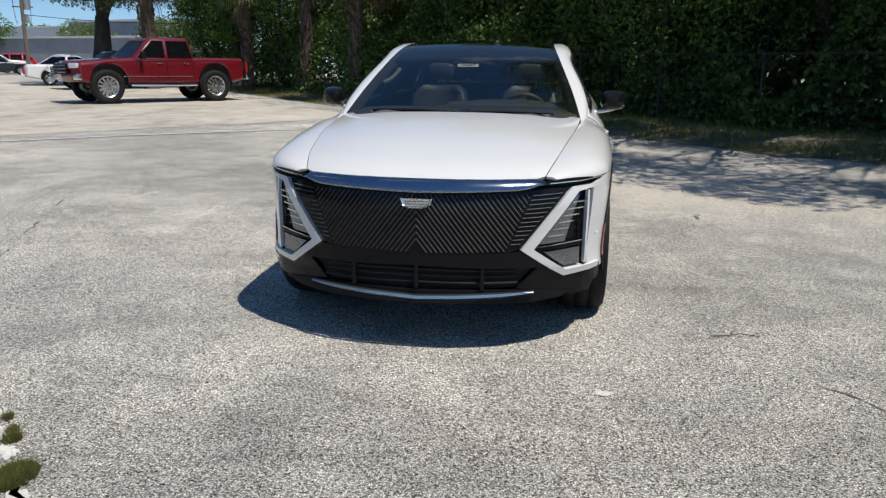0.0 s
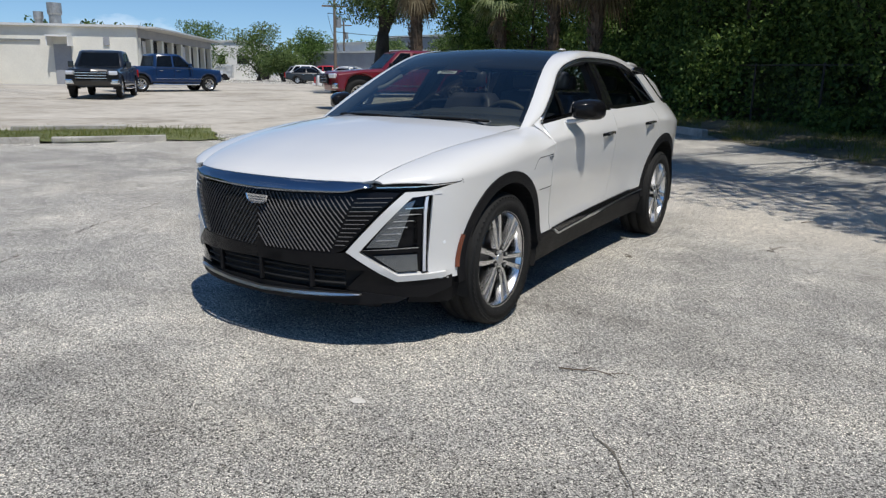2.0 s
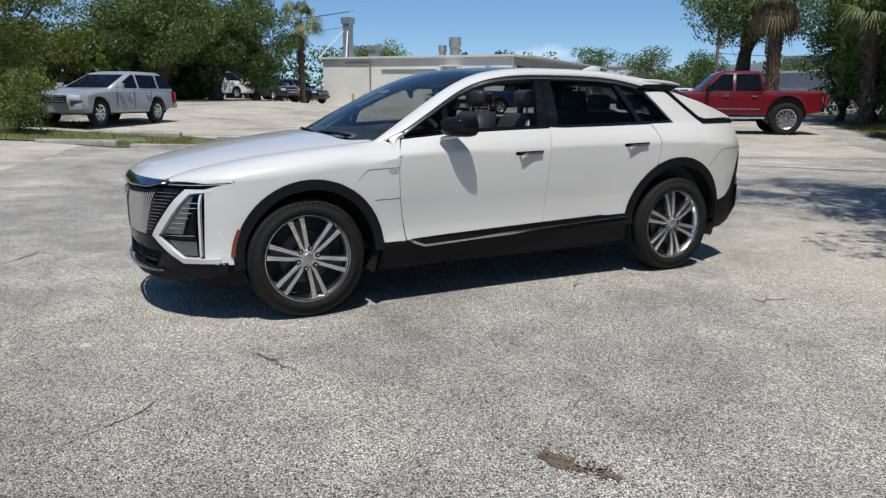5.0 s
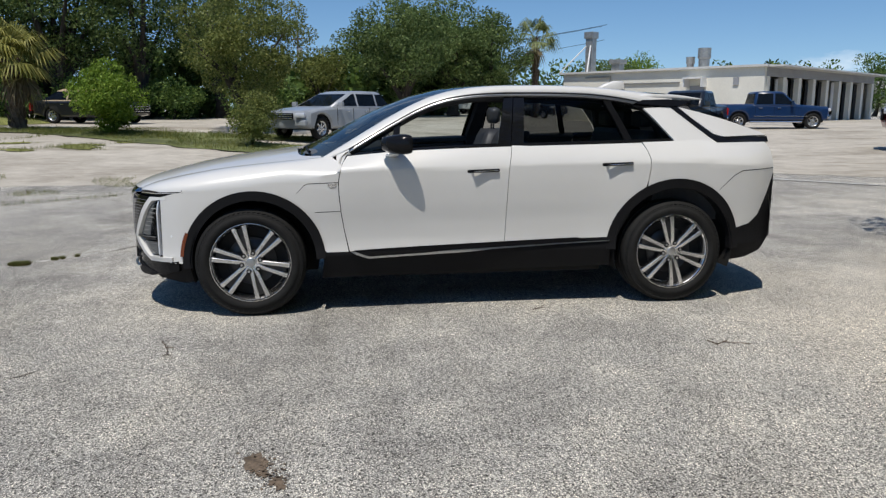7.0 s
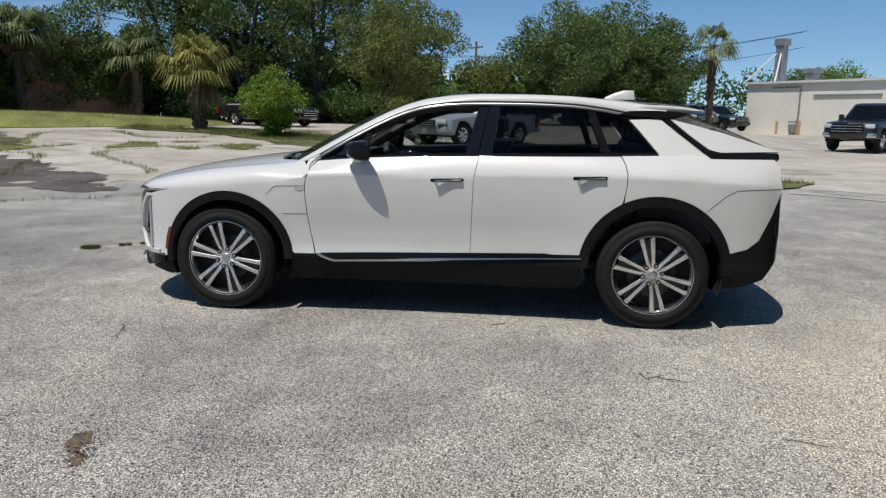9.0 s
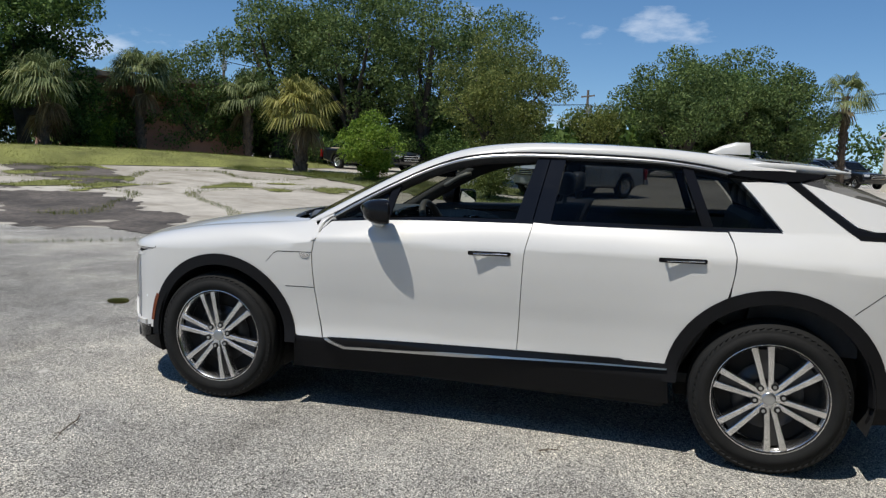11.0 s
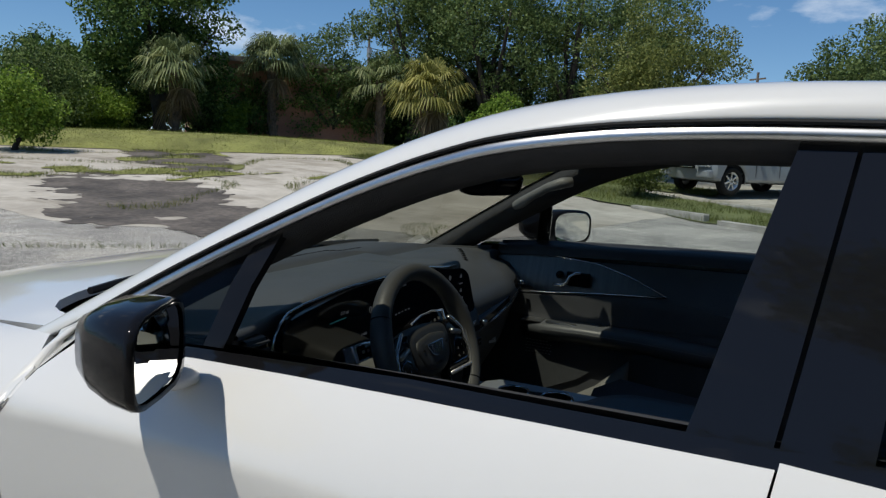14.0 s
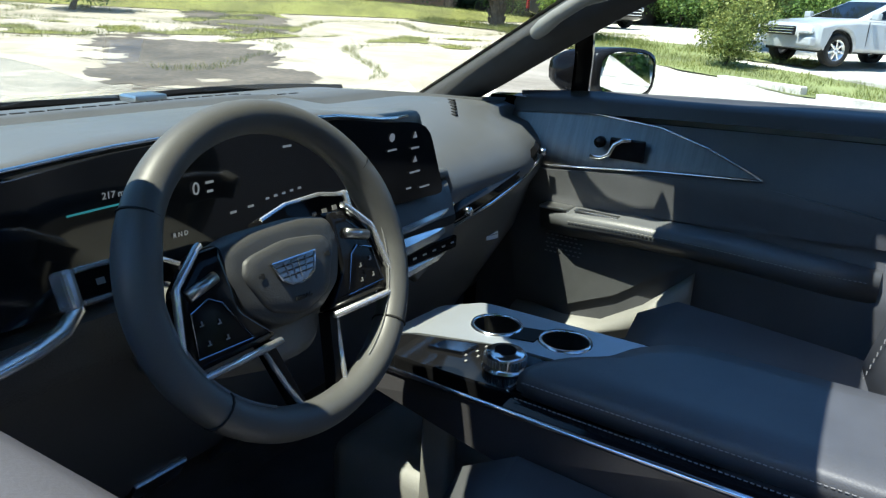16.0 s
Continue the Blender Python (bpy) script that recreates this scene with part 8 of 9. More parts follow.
sheet("broken_patch", patch_b, "wet_asphalt", "dark broken asphalt patch in the pale lot", "pavement patch", 0.3, (-26, -6, -28, -8), 0.02)
weed = lambda x, y: (abs((x + 12.8) * 0.75 + (y + 11.4) * 0.66 + wob(x, y, 0.5, 1.6, 41)) < 1.0 and wob(x, y, 0.8, 1.0, 42) > 0.05) or (patch_b(x, y) > 0 and wob(x, y, 0.6, 1.0, 43) > 0.05) or (abs(wob(x, y, 0.22, 1.0, 44)) < 0.03 and x < -7 and y < -6)
def weed_turf(x, y):
    band = 1.1 - abs((x + 12.8) * 0.75 + (y + 11.4) * 0.66 + wob(x, y, 0.5, 1.6, 41))
    return max(min(band, wob(x, y, 0.8, 1.0, 42) - 0.12), min(patch_b(x, y) + 0.3, wob(x, y, 0.6, 1.0, 43) - 0.12)) + fine_wob(x, y, 0.25)


sheet("weed_turf", weed_turf, "mound_turf", "thin green turf spreading over the pale lot", "turf", 0.2, (-24, -6, -24, -4), 0.026)
blades("weeds", "patchy weeds growing through the cracked lot", inside_pts(rng, 26000, (-24, -6, -24, -4), weed, 0.02), 0.09, "grass", 10)
# weedy joint at the end of the grey asphalt
joint = [(-2.6, -8.6), (-3.3, -7.2), (-4.0, -6.4), (-4.9, -5.5), (-5.6, -4.6), (-6.4, -3.7), (-7.2, -2.6)]


def near_line(x, y, pts, w):
    for (ax, ay), (bx, by) in zip(pts, pts[1:]):
        t = max(0, min(1, ((x - ax) * (bx - ax) + (y - ay) * (by - ay)) / ((bx - ax) ** 2 + (by - ay) ** 2)))
        if math.hypot(x - ax - t * (bx - ax), y - ay - t * (by - ay)) < w:
            return True
    return False


blades("joint_weeds", "weeds along the joint of the paving", inside_pts(rng, 1700, (-9, -2, -9, -2), lambda x, y: near_line(x, y, joint, 0.12) and wob(x, y, 0.8, 1, 51) > -0.2, 0.01), 0.07, "grass", 12)
blades("joint_weeds", "weeds at the corner of the bay", inside_pts(rng, 1500, (-9.6, -6.6, -5, -2.2), lambda x, y: wob(x, y, 0.9, 1, 52) > 0.28, 0.01), 0.05, "grass", 13)


def crack(pts, w, seed, label="crack in the asphalt filled with dirt"):
    rg = random.Random(seed)
    line = []
    for (ax, ay), (bx, by) in zip(pts, pts[1:]):
        n = max(2, int(math.hypot(bx - ax, by - ay) / 0.06))
        for i in range(n):
            t = i / n
            line.append((ax + (bx - ax) * t + rg.uniform(-.012, .012), ay + (by - ay) * t + rg.uniform(-.012, .012)))
    vs, fs = [], []
    for i, (x, y) in enumerate(line):
        x2, y2 = line[min(i + 1, len(line) - 1)]
        x1, y1 = line[max(i - 1, 0)]
        dx, dy = x2 - x1, y2 - y1
        l = math.hypot(dx, dy) or 1
        run = 0.5 + 0.5 * math.sin(i * 0.31 + seed) + rg.uniform(-0.3, 0.3)
        ww = w * max(0.0, run - 0.45) * rg.choice((0.6, 1.0, 1.6, 2.2)) + 0.0004
        vs += [(x - dy / l * ww, y + dx / l * ww, rise(x, y) + 0.004), (x + dy / l * ww, y - dx / l * ww, rise(x, y) + 0.004)]
        if i:
            fs.append((2 * i - 2, 2 * i - 1, 2 * i + 1, 2 * i))
    tagged(raw("crack", vs, fs, "crack"), label, "crack", "cracks in the lot", "structure")


crack([(1.35, -0.55), (1.75, -0.85), (2.03, -1.14), (2.25, -1.45), (2.6, -1.85), (3.2, -2.4)], 0.0042, 3)
crack([(-1.02, -2.53), (-1.4, -2.11), (-1.8, -1.72), (-2.15, -1.5), (-2.6, -1.2), (-3.4, 0.2), (-4.2, 1.8), (-5.0, 3.4)], 0.013, 2)
crack([(-2.15, -1.5), (-4.0, -2.6), (-6.5, -3.4), (-9.0, -4.0)], 0.007, 3)
crack([(2.6, 2.9), (2.9, 4.2), (2.4, 5.6), (2.7, 7.4)], 0.003, 4)
crack([(-7.0, -4.6), (-9.0, -5.6), (-12.0, -6.2), (-16, -7.4)], 0.05, 5)
crack([(-6.6, -3.4), (-8.8, -2.6), (-12.6, -3.4), (-16.5, -5.6)], 0.05, 6)
# faded bay line towards the red pickup
bm = bmesh.new()
ln = [(-9.3, 7.3), (-7.8, 9.0), (-5.5, 11.0), (-3.0, 12.6)]
vs, fs = [], []
for i, (x, y) in enumerate(ln):
    vs += [(x - 0.04, y + 0.05, rise(x, y) + 0.014), (x + 0.04, y - 0.05, rise(x, y) + 0.014)]
    if i:
        fs.append((2 * i - 2, 2 * i - 1, 2 * i + 1, 2 * i))
bm.free()
tagged(raw("bay_line", vs, fs, "paint_line"), "faded white painted bay line", "road marking", "", "structure")
M["oil"] = mk("rusty_oil_stain", (0.17, 0.125, 0.085), 0.8, 0, 0.5, 6, 60, 0.3)
M["pale_spot"] = mk("pale_dried_spot", (0.66, 0.63, 0.57), 0.9, 0, 0.2, 6, 60)


def stain(name, cx, cy, rx, ry, turn, mat, label, seed, lift=0.004):
    vs = [(cx, cy, rise(cx, cy) + lift)]
    n = 40
    for i in range(n):
        a = i * math.tau / n
        k = 1 + 0.55 * noise.noise(Vector((math.cos(a) * 1.7, math.sin(a) * 1.7, seed))) + 0.25 * noise.noise(Vector((math.cos(a) * 5, math.sin(a) * 5, seed + 4)))
        px_, py_ = math.cos(a) * rx * k, math.sin(a) * ry * k
        x, y = cx + px_ * math.cos(turn) - py_ * math.sin(turn), cy + px_ * math.sin(turn) + py_ * math.cos(turn)
        vs.append((x, y, rise(x, y) + lift))
    tagged(raw(name, vs, [(0, i + 1, (i + 1) % n + 1) for i in range(n)], mat), label, "stain", "", "structure")


stain("oil_stain", 3.225, 0.285, 0.085, 0.042, 0.25, "oil", "rusty brown stain on the asphalt", 3)
stain("oil_stain", 3.335, 0.325, 0.035, 0.018, 0.9, "oil", "rusty brown stain on the asphalt", 8)
stain("oil_stain", 3.415, 0.385, 0.048, 0.024, 0.5, "oil", "rusty brown stain on the asphalt", 9)
rg = random.Random(77)
vs, fs = [], []
for k in range(150):
    t = rg.random()
    cx, cy, q = 3.18 + 0.26 * t + rg.gauss(0, 0.04), 0.27 + 0.12 * t + rg.gauss(0, 0.035), rg.uniform(0.003, 0.009)
    i0 = len(vs)
    for j in range(6):
        r = q * rg.uniform(0.6, 1.3)
        vs.append((cx + r * math.cos(j * math.tau / 6), cy + r * math.sin(j * math.tau / 6), rise(cx, cy) + 0.005))
    fs.append(tuple(range(i0, i0 + 6)))
tagged(raw("stain_flecks", vs, fs, "oil"), "rusty brown flecks round the stain", "stain", "", "stuff")
stain("pale_spot", 0.93, -1.31, 0.040, 0.026, 0.0, "pale_spot", "pale dried spot on the asphalt", 5)
for k, (px_, py_, rx_, ry_) in enumerate(((-1.06, -2.50, 0.075, 0.035), (-1.29, -2.25, 0.055, 0.030), (-1.40, -2.12, 0.075, 0.035), (-1.56, -1.97, 0.085, 0.03), (-1.76, -1.77, 0.09, 0.03))):
    stain("pale_crack", px_, py_, rx_, ry_, -0.75, "pale_spot", "bleached crumbling crack in the asphalt", 60 + k)
tufts = ((-1.135, -2.405, 0.075), (-1.345, -2.165, 0.026), (-1.385, -2.11, 0.022), (-1.49, -2.01, 0.02))
for mt, n_, hh in (("grass", 420, 0.032), ("frond_dead", 420, 0.026)):
    blades("dry_weed", "ragged tuft of half-dry weed in the asphalt crack", inside_pts(rng, n_ * 14, (-1.55, -1.03, -2.5, -1.95), lambda x, y: any(math.hypot(x - a, y - b) < r * (1 + 9 * fine_wob(x * 6, y * 6, 0.05)) for a, b, r in tufts)), hh, mt, 14)


def twig(x, y, l, turn, bends, seed):
    rg = random.Random(seed)
    bm = bmesh.new()
    d = Vector((math.cos(turn), math.sin(turn), 0))
    s = Vector((-d.y, d.x, 0))
    pts = [Vector((x, y, rise(x, y) + 0.008)) + d * l * (t - 0.5) + s * rg.uniform(-bends, bends) + Vector((0, 0, rg.uniform(0, 0.012))) for t in np.linspace(0, 1, 7)]
    add_tube(bm, pts, [0.004, 0.004, 0.0035, 0.003, 0.003, 0.002, 0.0015], 5)
    add_tube(bm, [pts[2], pts[2] + d * l * 0.12 + s * l * 0.14], [0.004, 0.002], 4)
    add_tube(bm, [pts[4], pts[4] + d * l * 0.10 - s * l * 0.10], [0.003, 0.001], 4)
    tagged(part("twig", bm, "twig"), "thin dry fallen twig on the asphalt", "twig", "fallen twigs")


twig(1.70, -0.42, 0.36, 0.35, 0.01, 1)
twig(2.02, 3.03, 0.30, 1.35, 0.02, 2)
twig(1.05, 2.05, 0.16, 2.2, 0.02, 3)
twig(2.1, 4.6, 0.22, 1.0, 0.02, 4)
twig(-0.2, 6.4, 0.30, 0.2, 0.02, 5)
# broken wheel stop on the verge
kerb((-2.75, 16.35), (-1.25, 14.75), 0.17, 0.16, 31, "wheel_stop", "broken weathered concrete wheel stop on the verge", "")
M["old_wire"] = mk("dull_old_wire", (0.045, 0.045, 0.042), 0.7, 0.3, 0.2, 4, 40)
# chain-link fence inside the wood's edge
fence = thing("fence", "old wire fence swallowed by the wood", "fence")
f0, f1 = edge0 + along * -12 + beyond * 2.9, edge0 + along * 10 + beyond * 2.9
for i in range(9):
    p = f0.lerp(f1, i / 8)
    bm = bmesh.new()
    add_cyl(bm, (p.x, p.y, rise(p.x, p.y)), (p.x, p.y, rise(p.x, p.y) + 1.75), 0.028, None, 8)
    part("post", bm, "old_wire", fence)
bm = bmesh.new()
add_tube(bm, [(*(f0.lerp(f1, i / 8).xy), rise(*f0.lerp(f1, i / 8).xy) + 1.70) for i in range(9)], 0.018, 6)
part("top_rail", bm, "old_wire", fence)
bm = bmesh.new()
L_ = (f1 - f0).length
for i in range(int(L_ / 0.14)):
    for sg in (1, -1):
        s0 = i * 0.14
        s1 = min(max(s0 + sg * 1.65, 0), L_)
        if abs(s1 - s0) < 1.6:
            continue
        a, b = f0.lerp(f1, s0 / L_), f0.lerp(f1, s1 / L_)
        add_cyl(bm, (a.x, a.y, rise(a.x, a.y) + 0.05), (b.x, b.y, rise(b.x, b.y) + 1.70), 0.0016, None, 3, False)
part("wire_mesh", bm, "old_wire", fence)

# ---- other vehicles ----
def paint(name, col, rough=0.28):
    M[name] = mk(name, col, rough, 0.0, 0.05, 2, 300, 0, 0.7)


paint("paint_red", (0.135, 0.006, 0.012))
paint("paint_black", (0.010, 0.011, 0.013))
paint("paint_blue", (0.006, 0.026, 0.085))
paint("paint_silver", (0.31, 0.33, 0.35), 0.32)
paint("paint_white2", (0.72, 0.72, 0.71))
paint("paint_grey", (0.14, 0.145, 0.15))
paint("paint_red2", (0.40, 0.012, 0.015))
M["tan_top"] = mk("tan_canvas", (0.40, 0.31, 0.20), 0.85, 0, 0.12, 8, 200, 0.3)
M["car_glass"] = mk("dark_car_glass", (0.010, 0.012, 0.014), 0.06, 0, 0.05)


def offset_poly(poly, d):
    """The outline moved inwards by d."""
    n = len(poly)
    area = sum(poly[i][0] * poly[(i + 1) % n][1] - poly[(i + 1) % n][0] * poly[i][1] for i in range(n))
    sg = 1 if area > 0 else -1
    out = []
    for i in range(n):
        a, p, b = Vector(poly[i - 1]), Vector(poly[i]), Vector(poly[(i + 1) % n])
        t = ((p - a).normalized() + (b - p).normalized())
        if t.length < 1e-6:
            t = b - a
        t.normalize()
        out.append((p.x - t.y * sg * d, p.y + t.x * sg * d))
    return out


def vehicle(name, label, category, at, heading, P, group=""):
    """A parked vehicle. Local x to its left, y ahead from the rear axle's middle, z up. P holds its outline and colours."""
    e = thing(name, label, category, (at[0], at[1], rise(at[0], at[1])), math.degrees(math.atan2(-heading[0], heading[1])), group)
    wb, w, col, lift, wr = P["wb"], P["w"] / 2, P["paint"], P.get("lift", 0.0), P["wr"]
    fo, ro, hood, belt, roof = P["fo"], P["ro"], P["hood"], P["belt"], P["roof"]
    z0 = P.get("floor", 0.36) + lift
    ar = wr * 1.17

    def arch_pts(cy, rev):
        pts = arc(cy, wr * 1.03 + lift * 0.5, ar, 180, 0, 10)
        pts = [(y, max(z0, z)) for y, z in pts]
        return list(reversed(pts)) if rev else pts
    out = [(-ro, z0 + 0.12)] + [(-ar - 0.02, z0)] + arch_pts(0, False) + [(ar + 0.02, z0), (wb - ar - 0.02, z0)] + arch_pts(wb, False) + [(wb + ar + 0.02, z0)] + [(wb + fo - 0.06, z0 + 0.05), (wb + fo, z0 + 0.22), (wb + fo, hood - 0.22), (wb + fo - 0.10, hood - 0.05)] + P["top"]

    def bow(p):
        """Rounds nose and tail in plan and draws the flanks in towards the top."""
        x, y, z = p
        k = (x / w) ** 2
        if y > wb:
            y -= P.get("bow", 0.26) * k * ((y - wb) / fo) ** 2
        elif y < 0:
            y += 0.14 * k * (y / ro) ** 2
        end = max(0.0, (y - wb) / fo, -y / ro)
        x *= (1 - 0.05 * smooth01(0.75, 1.3, z - lift)) * (1 - 0.05 * end ** 2)
        return (x, y, z - 0.05 * k * smooth01(0.8, 1.1, z - lift) * smooth01(wb * 0.72, wb, y))
    bm = bmesh.new()
    rings = [[(x, y, z) for y, z in offset_poly(out, d)] for x, d in ((-w, 0.10), (-w * 0.985, 0.05), (-w * 0.95, 0.02), (-w * 0.90, 0.0), (-w * 0.6, 0.0), (0, 0.0), (w * 0.6, 0.0), (w * 0.90, 0.0), (w * 0.95, 0.02), (w * 0.985, 0.05), (w, 0.10))]
    rings = [[bow(p) for p in ring] for ring in rings]
    add_loft(bm, rings, True)
    for ring in (rings[0], rings[-1]):
        bmesh.ops.triangulate(bm, faces=[bm.faces.new([bm.verts.new(p) for p in ring])])
    bmesh.ops.recalc_face_normals(bm, faces=bm.faces)
    body = part("body", bm, col, e)
    body.data.set_sharp_from_angle(angle=radians(52)) if not P.get("bed") else None
    body.data.polygons.foreach_set("use_smooth", [not P.get("bed")] * len(body.data.polygons))
    # cabin
    c = P["cab"]
    bm = bmesh.new()
    wt, wbt = w * P.get("tumble", 0.80), w * 0.955
    base, top_ = [(c[0], belt), (c[3], belt)], [(c[1], roof), (c[2], roof)]
    mid_r = roof - 0.06

    def rect(y0, y1, z, hw):
        r = 0.10
        return [(-hw, y0 + r, z), (-hw + r, y0, z), (hw - r, y0, z), (hw, y0 + r, z), (hw, y1 - r, z), (hw - r, y1, z), (-hw + r, y1, z), (-hw, y1 - r, z)]
    k = (mid_r - belt) / (roof - belt)
    lr = lambda a, b, t: a + (b - a) * t
    add_loft(bm, [rect(c[0], c[3], belt - 0.05, wbt), rect(c[0], c[3], belt, wbt), rect(lr(c[0], c[1], k), lr(c[3], c[2], k), mid_r, lr(wbt, wt, k)), rect(c[1] + 0.02, c[2] - 0.04, roof - 0.03, wt * 0.985), rect(c[1] + 0.07, c[2] - 0.12, roof, wt * 0.90), rect(c[1] + 0.4, c[2] - 0.5, roof + 0.02, wt * 0.5)], True, True)
    bmesh.ops.recalc_face_normals(bm, faces=bm.faces)
    cab = part("cabin", bm, P.get("roof_mat", col), e, "", True)
    # panes
    def pane(nm, pts):
        bm = bmesh.new()
        bm.faces.new([bm.verts.new(p) for p in pts])
        r = bmesh.ops.extrude_face_region(bm, geom=bm.faces[:])
        part(nm, bm, "car_glass", cab)
    zb, zt = belt + 0.04, roof - 0.10
    t0, t1 = (zb - belt) / (roof - belt), (zt - belt) / (roof - belt)
    yb = lambda t: lr(c[0], c[1], t)
    yf = lambda t: lr(c[3], c[2], t)
    hx = lambda t: lr(wbt, wt, t) + 0.008
    for sx in (1, -1):
        cuts = P.get("cuts", [0.5])
        edges = [0.0] + cuts + [1.0]
        for a, b in zip(edges, edges[1:]):
            g = 0.045
            ya0, yb0 = lr(yb(t0), yf(t0), a) + g + 0.05 * (a == 0), lr(yb(t0), yf(t0), b) - g - 0.10 * (b == 1)
            ya1, yb1 = lr(yb(t0), yf(t0), a) + g, lr(yb(t0), yf(t0), b) - g
            if a == 0:
                ya1 = yb(t1) + 0.10
            if b == 1:
                yb1 = yf(t1) - 0.14
            pane("side_window", [(sx * hx(t0), ya0, zb), (sx * hx(t0), yb0, zb), (sx * hx(t1), yb1, zt), (sx * hx(t1), ya1, zt)])
    for nm, ff, d in (("windscreen", yf, 0.012), ("rear_screen", yb, -0.012)):
        pane(nm, [(-hx(t0) + 0.16, ff(t0) + d, zb), (hx(t0) - 0.16, ff(t0) + d, zb), (hx(t1) - 0.14, ff(t1) + d, zt), (-hx(t1) + 0.14, ff(t1) + d, zt)])
    # wheels
    for cy in (0, wb):
        for sx in (1, -1):
            bm = bmesh.new()
            spin(bm, [(wr * 0.62, -0.10), (wr * 0.9, -0.11), (wr * 0.98, -0.09), (wr, -0.05), (wr, 0.05), (wr * 0.98, 0.09), (wr * 0.9, 0.11), (wr * 0.64, 0.105), (wr * 0.62, 0.06)], 32)
            bmesh.ops.recalc_face_normals(bm, faces=bm.faces)
            wl = part("wheel", bm, "rubber", e, "black tyre", True, None)
            bm = bmesh.new()
            spin(bm, [(0.01, 0.075), (wr * 0.14, 0.085), (wr * 0.16, 0.045), (wr * 0.55, 0.03), (wr * 0.60, 0.09), (wr * 0.66, 0.10)], 32)
            part("rim", bm, P.get("rim", "silver_satin"), wl, "", True)
            ns = P.get("spokes", 7)
            bm = bmesh.new()
            for q in range(ns):
                mm = Matrix.Rotation(q * math.tau / ns, 4, 'X')
                add_box(bm, (0.075, 0, wr * 0.36), (0.03, wr * 0.14, wr * 0.52), 0.008, mm)
            part("spokes", bm, "rim", wl)
            wl.matrix_local = pose(sx * (w - 0.14), cy, wr, 0, 0, 0 if sx > 0 else 180)
            bm = bmesh.new()
            ring = arc(cy, wr * 1.03 + lift * 0.5, ar * 0.995, 190, -10, 16)
            add_loft(bm, [[(sx * (w - 0.02), y, z) for y, z in ring], [(sx * (w - 0.32), y, z) for y, z in ring]], False)
            bm.faces.new([bm.verts.new((sx * (w - 0.10), y, z)) for y, z in ring])
            part("wheel_well", bm, "dark", e)
    # lamps, bumpers, mirrors, handles
    yfr = wb + fo
    for sx in (1, -1):
        bm = bmesh.new()
        add_box(bm, (sx * (w - 0.24), yfr - 0.16, hood - 0.20), (0.34, 0.16, 0.16), 0.05, Matrix.Translation((sx * (w - 0.24), yfr - 0.16, 0)) @ Matrix.Rotation(radians(-24 * sx), 4, 'Z') @ Matrix.Translation((-sx * (w - 0.24), -yfr + 0.16, 0)))
        part("headlamp", bm, "lamp_clear", e)
        bm = bmesh.new()
        add_box(bm, (sx * (w - 0.10), -ro + 0.02, belt - 0.25), (0.14, 0.08, 0.34), 0.02)
        part("tail_lamp", bm, "red_lens", e)
        bm = bmesh.new()
        add_box(bm, (sx * (w + 0.10), c[3] - 0.30, belt + 0.10), (0.20, 0.12, P.get("mir", 0.16)), 0.03)
        part("door_mirror", bm, P.get("mir_mat", col), e)
        for q in P.get("handles", []):
            bm = bmesh.new()
            add_box(bm, (sx * (w + 0.004), q, belt - 0.14), (0.03, 0.17, 0.035), 0.008)
            part("door_handle", bm, "chrome", e)
        for q in P.get("seams", []):
            bm = bmesh.new()
            add_box(bm, (sx * (w - 0.004), q, (belt + z0) / 2 + 0.06), (0.012, 0.010, belt - z0 - 0.18))
            part("door_seam", bm, "seam", e)
        if P.get("step"):
            bm = bmesh.new()
            add_tube(bm, [(sx * (w - 0.02), ar + 0.1, z0 - 0.06), (sx * (w + 0.03), wb / 2, z0 - 0.07), (sx * (w - 0.02), wb - ar - 0.1, z0 - 0.06)], 0.045, 8)
            part("side_step", bm, "chrome", e)
            bm = bmesh.new()
            add_box(bm, (sx * (w + 0.0), wb / 2 + 0.2, z0 + 0.22), (0.03, wb - 2 * ar - 0.1, 0.03), 0.008)
            part("side_moulding", bm, "chrome", e)
    bm = bmesh.new()
    gh = P.get("gh", 0.34)
    add_box(bm, (0, yfr - 0.01, hood - 0.13 - gh / 2), (w * 1.15, 0.08, gh), 0.03)
    gr = part("grille", bm, P.get("grille", "black_plastic"), e)
    for q in range(3):
        bm = bmesh.new()
        add_box(bm, (0, yfr + 0.03, hood - 0.13 - gh * (0.2 + 0.3 * q)), (w * 1.12, 0.03, 0.03 * gh / 0.34), 0.004)
        part("grille_bar", bm, "chrome", gr)
    bm = bmesh.new()
    add_box(bm, (0, yfr - 0.02, z0 + 0.20), (w * 1.94, 0.16, 0.20), 0.05)
    for v in bm.verts:
        v.co.y -= 0.24 * (v.co.x / w) ** 2
    part("front_bumper", bm, P.get("bumper", col), e)
    bm = bmesh.new()
    add_box(bm, (0, -ro - 0.02, z0 + 0.20), (w * 1.92, 0.16, 0.18), 0.05)
    part("rear_bumper", bm, P.get("bumper", col), e)
    bm = bmesh.new()
    add_box(bm, (0, wb / 2, z0 + 0.05), (w * 1.5, wb + 0.6, 0.16))
    part("underside", bm, "dark", e)
    if P.get("bed"):
        bm = bmesh.new()
        add_box(bm, (0, (c[0] - ro) / 2 + 0.02, P["top"][-1][1] - 0.01), (w * 1.6, c[0] + ro - 0.24, 0.04))
        part("load_bed", bm, "dark", e)
    return e


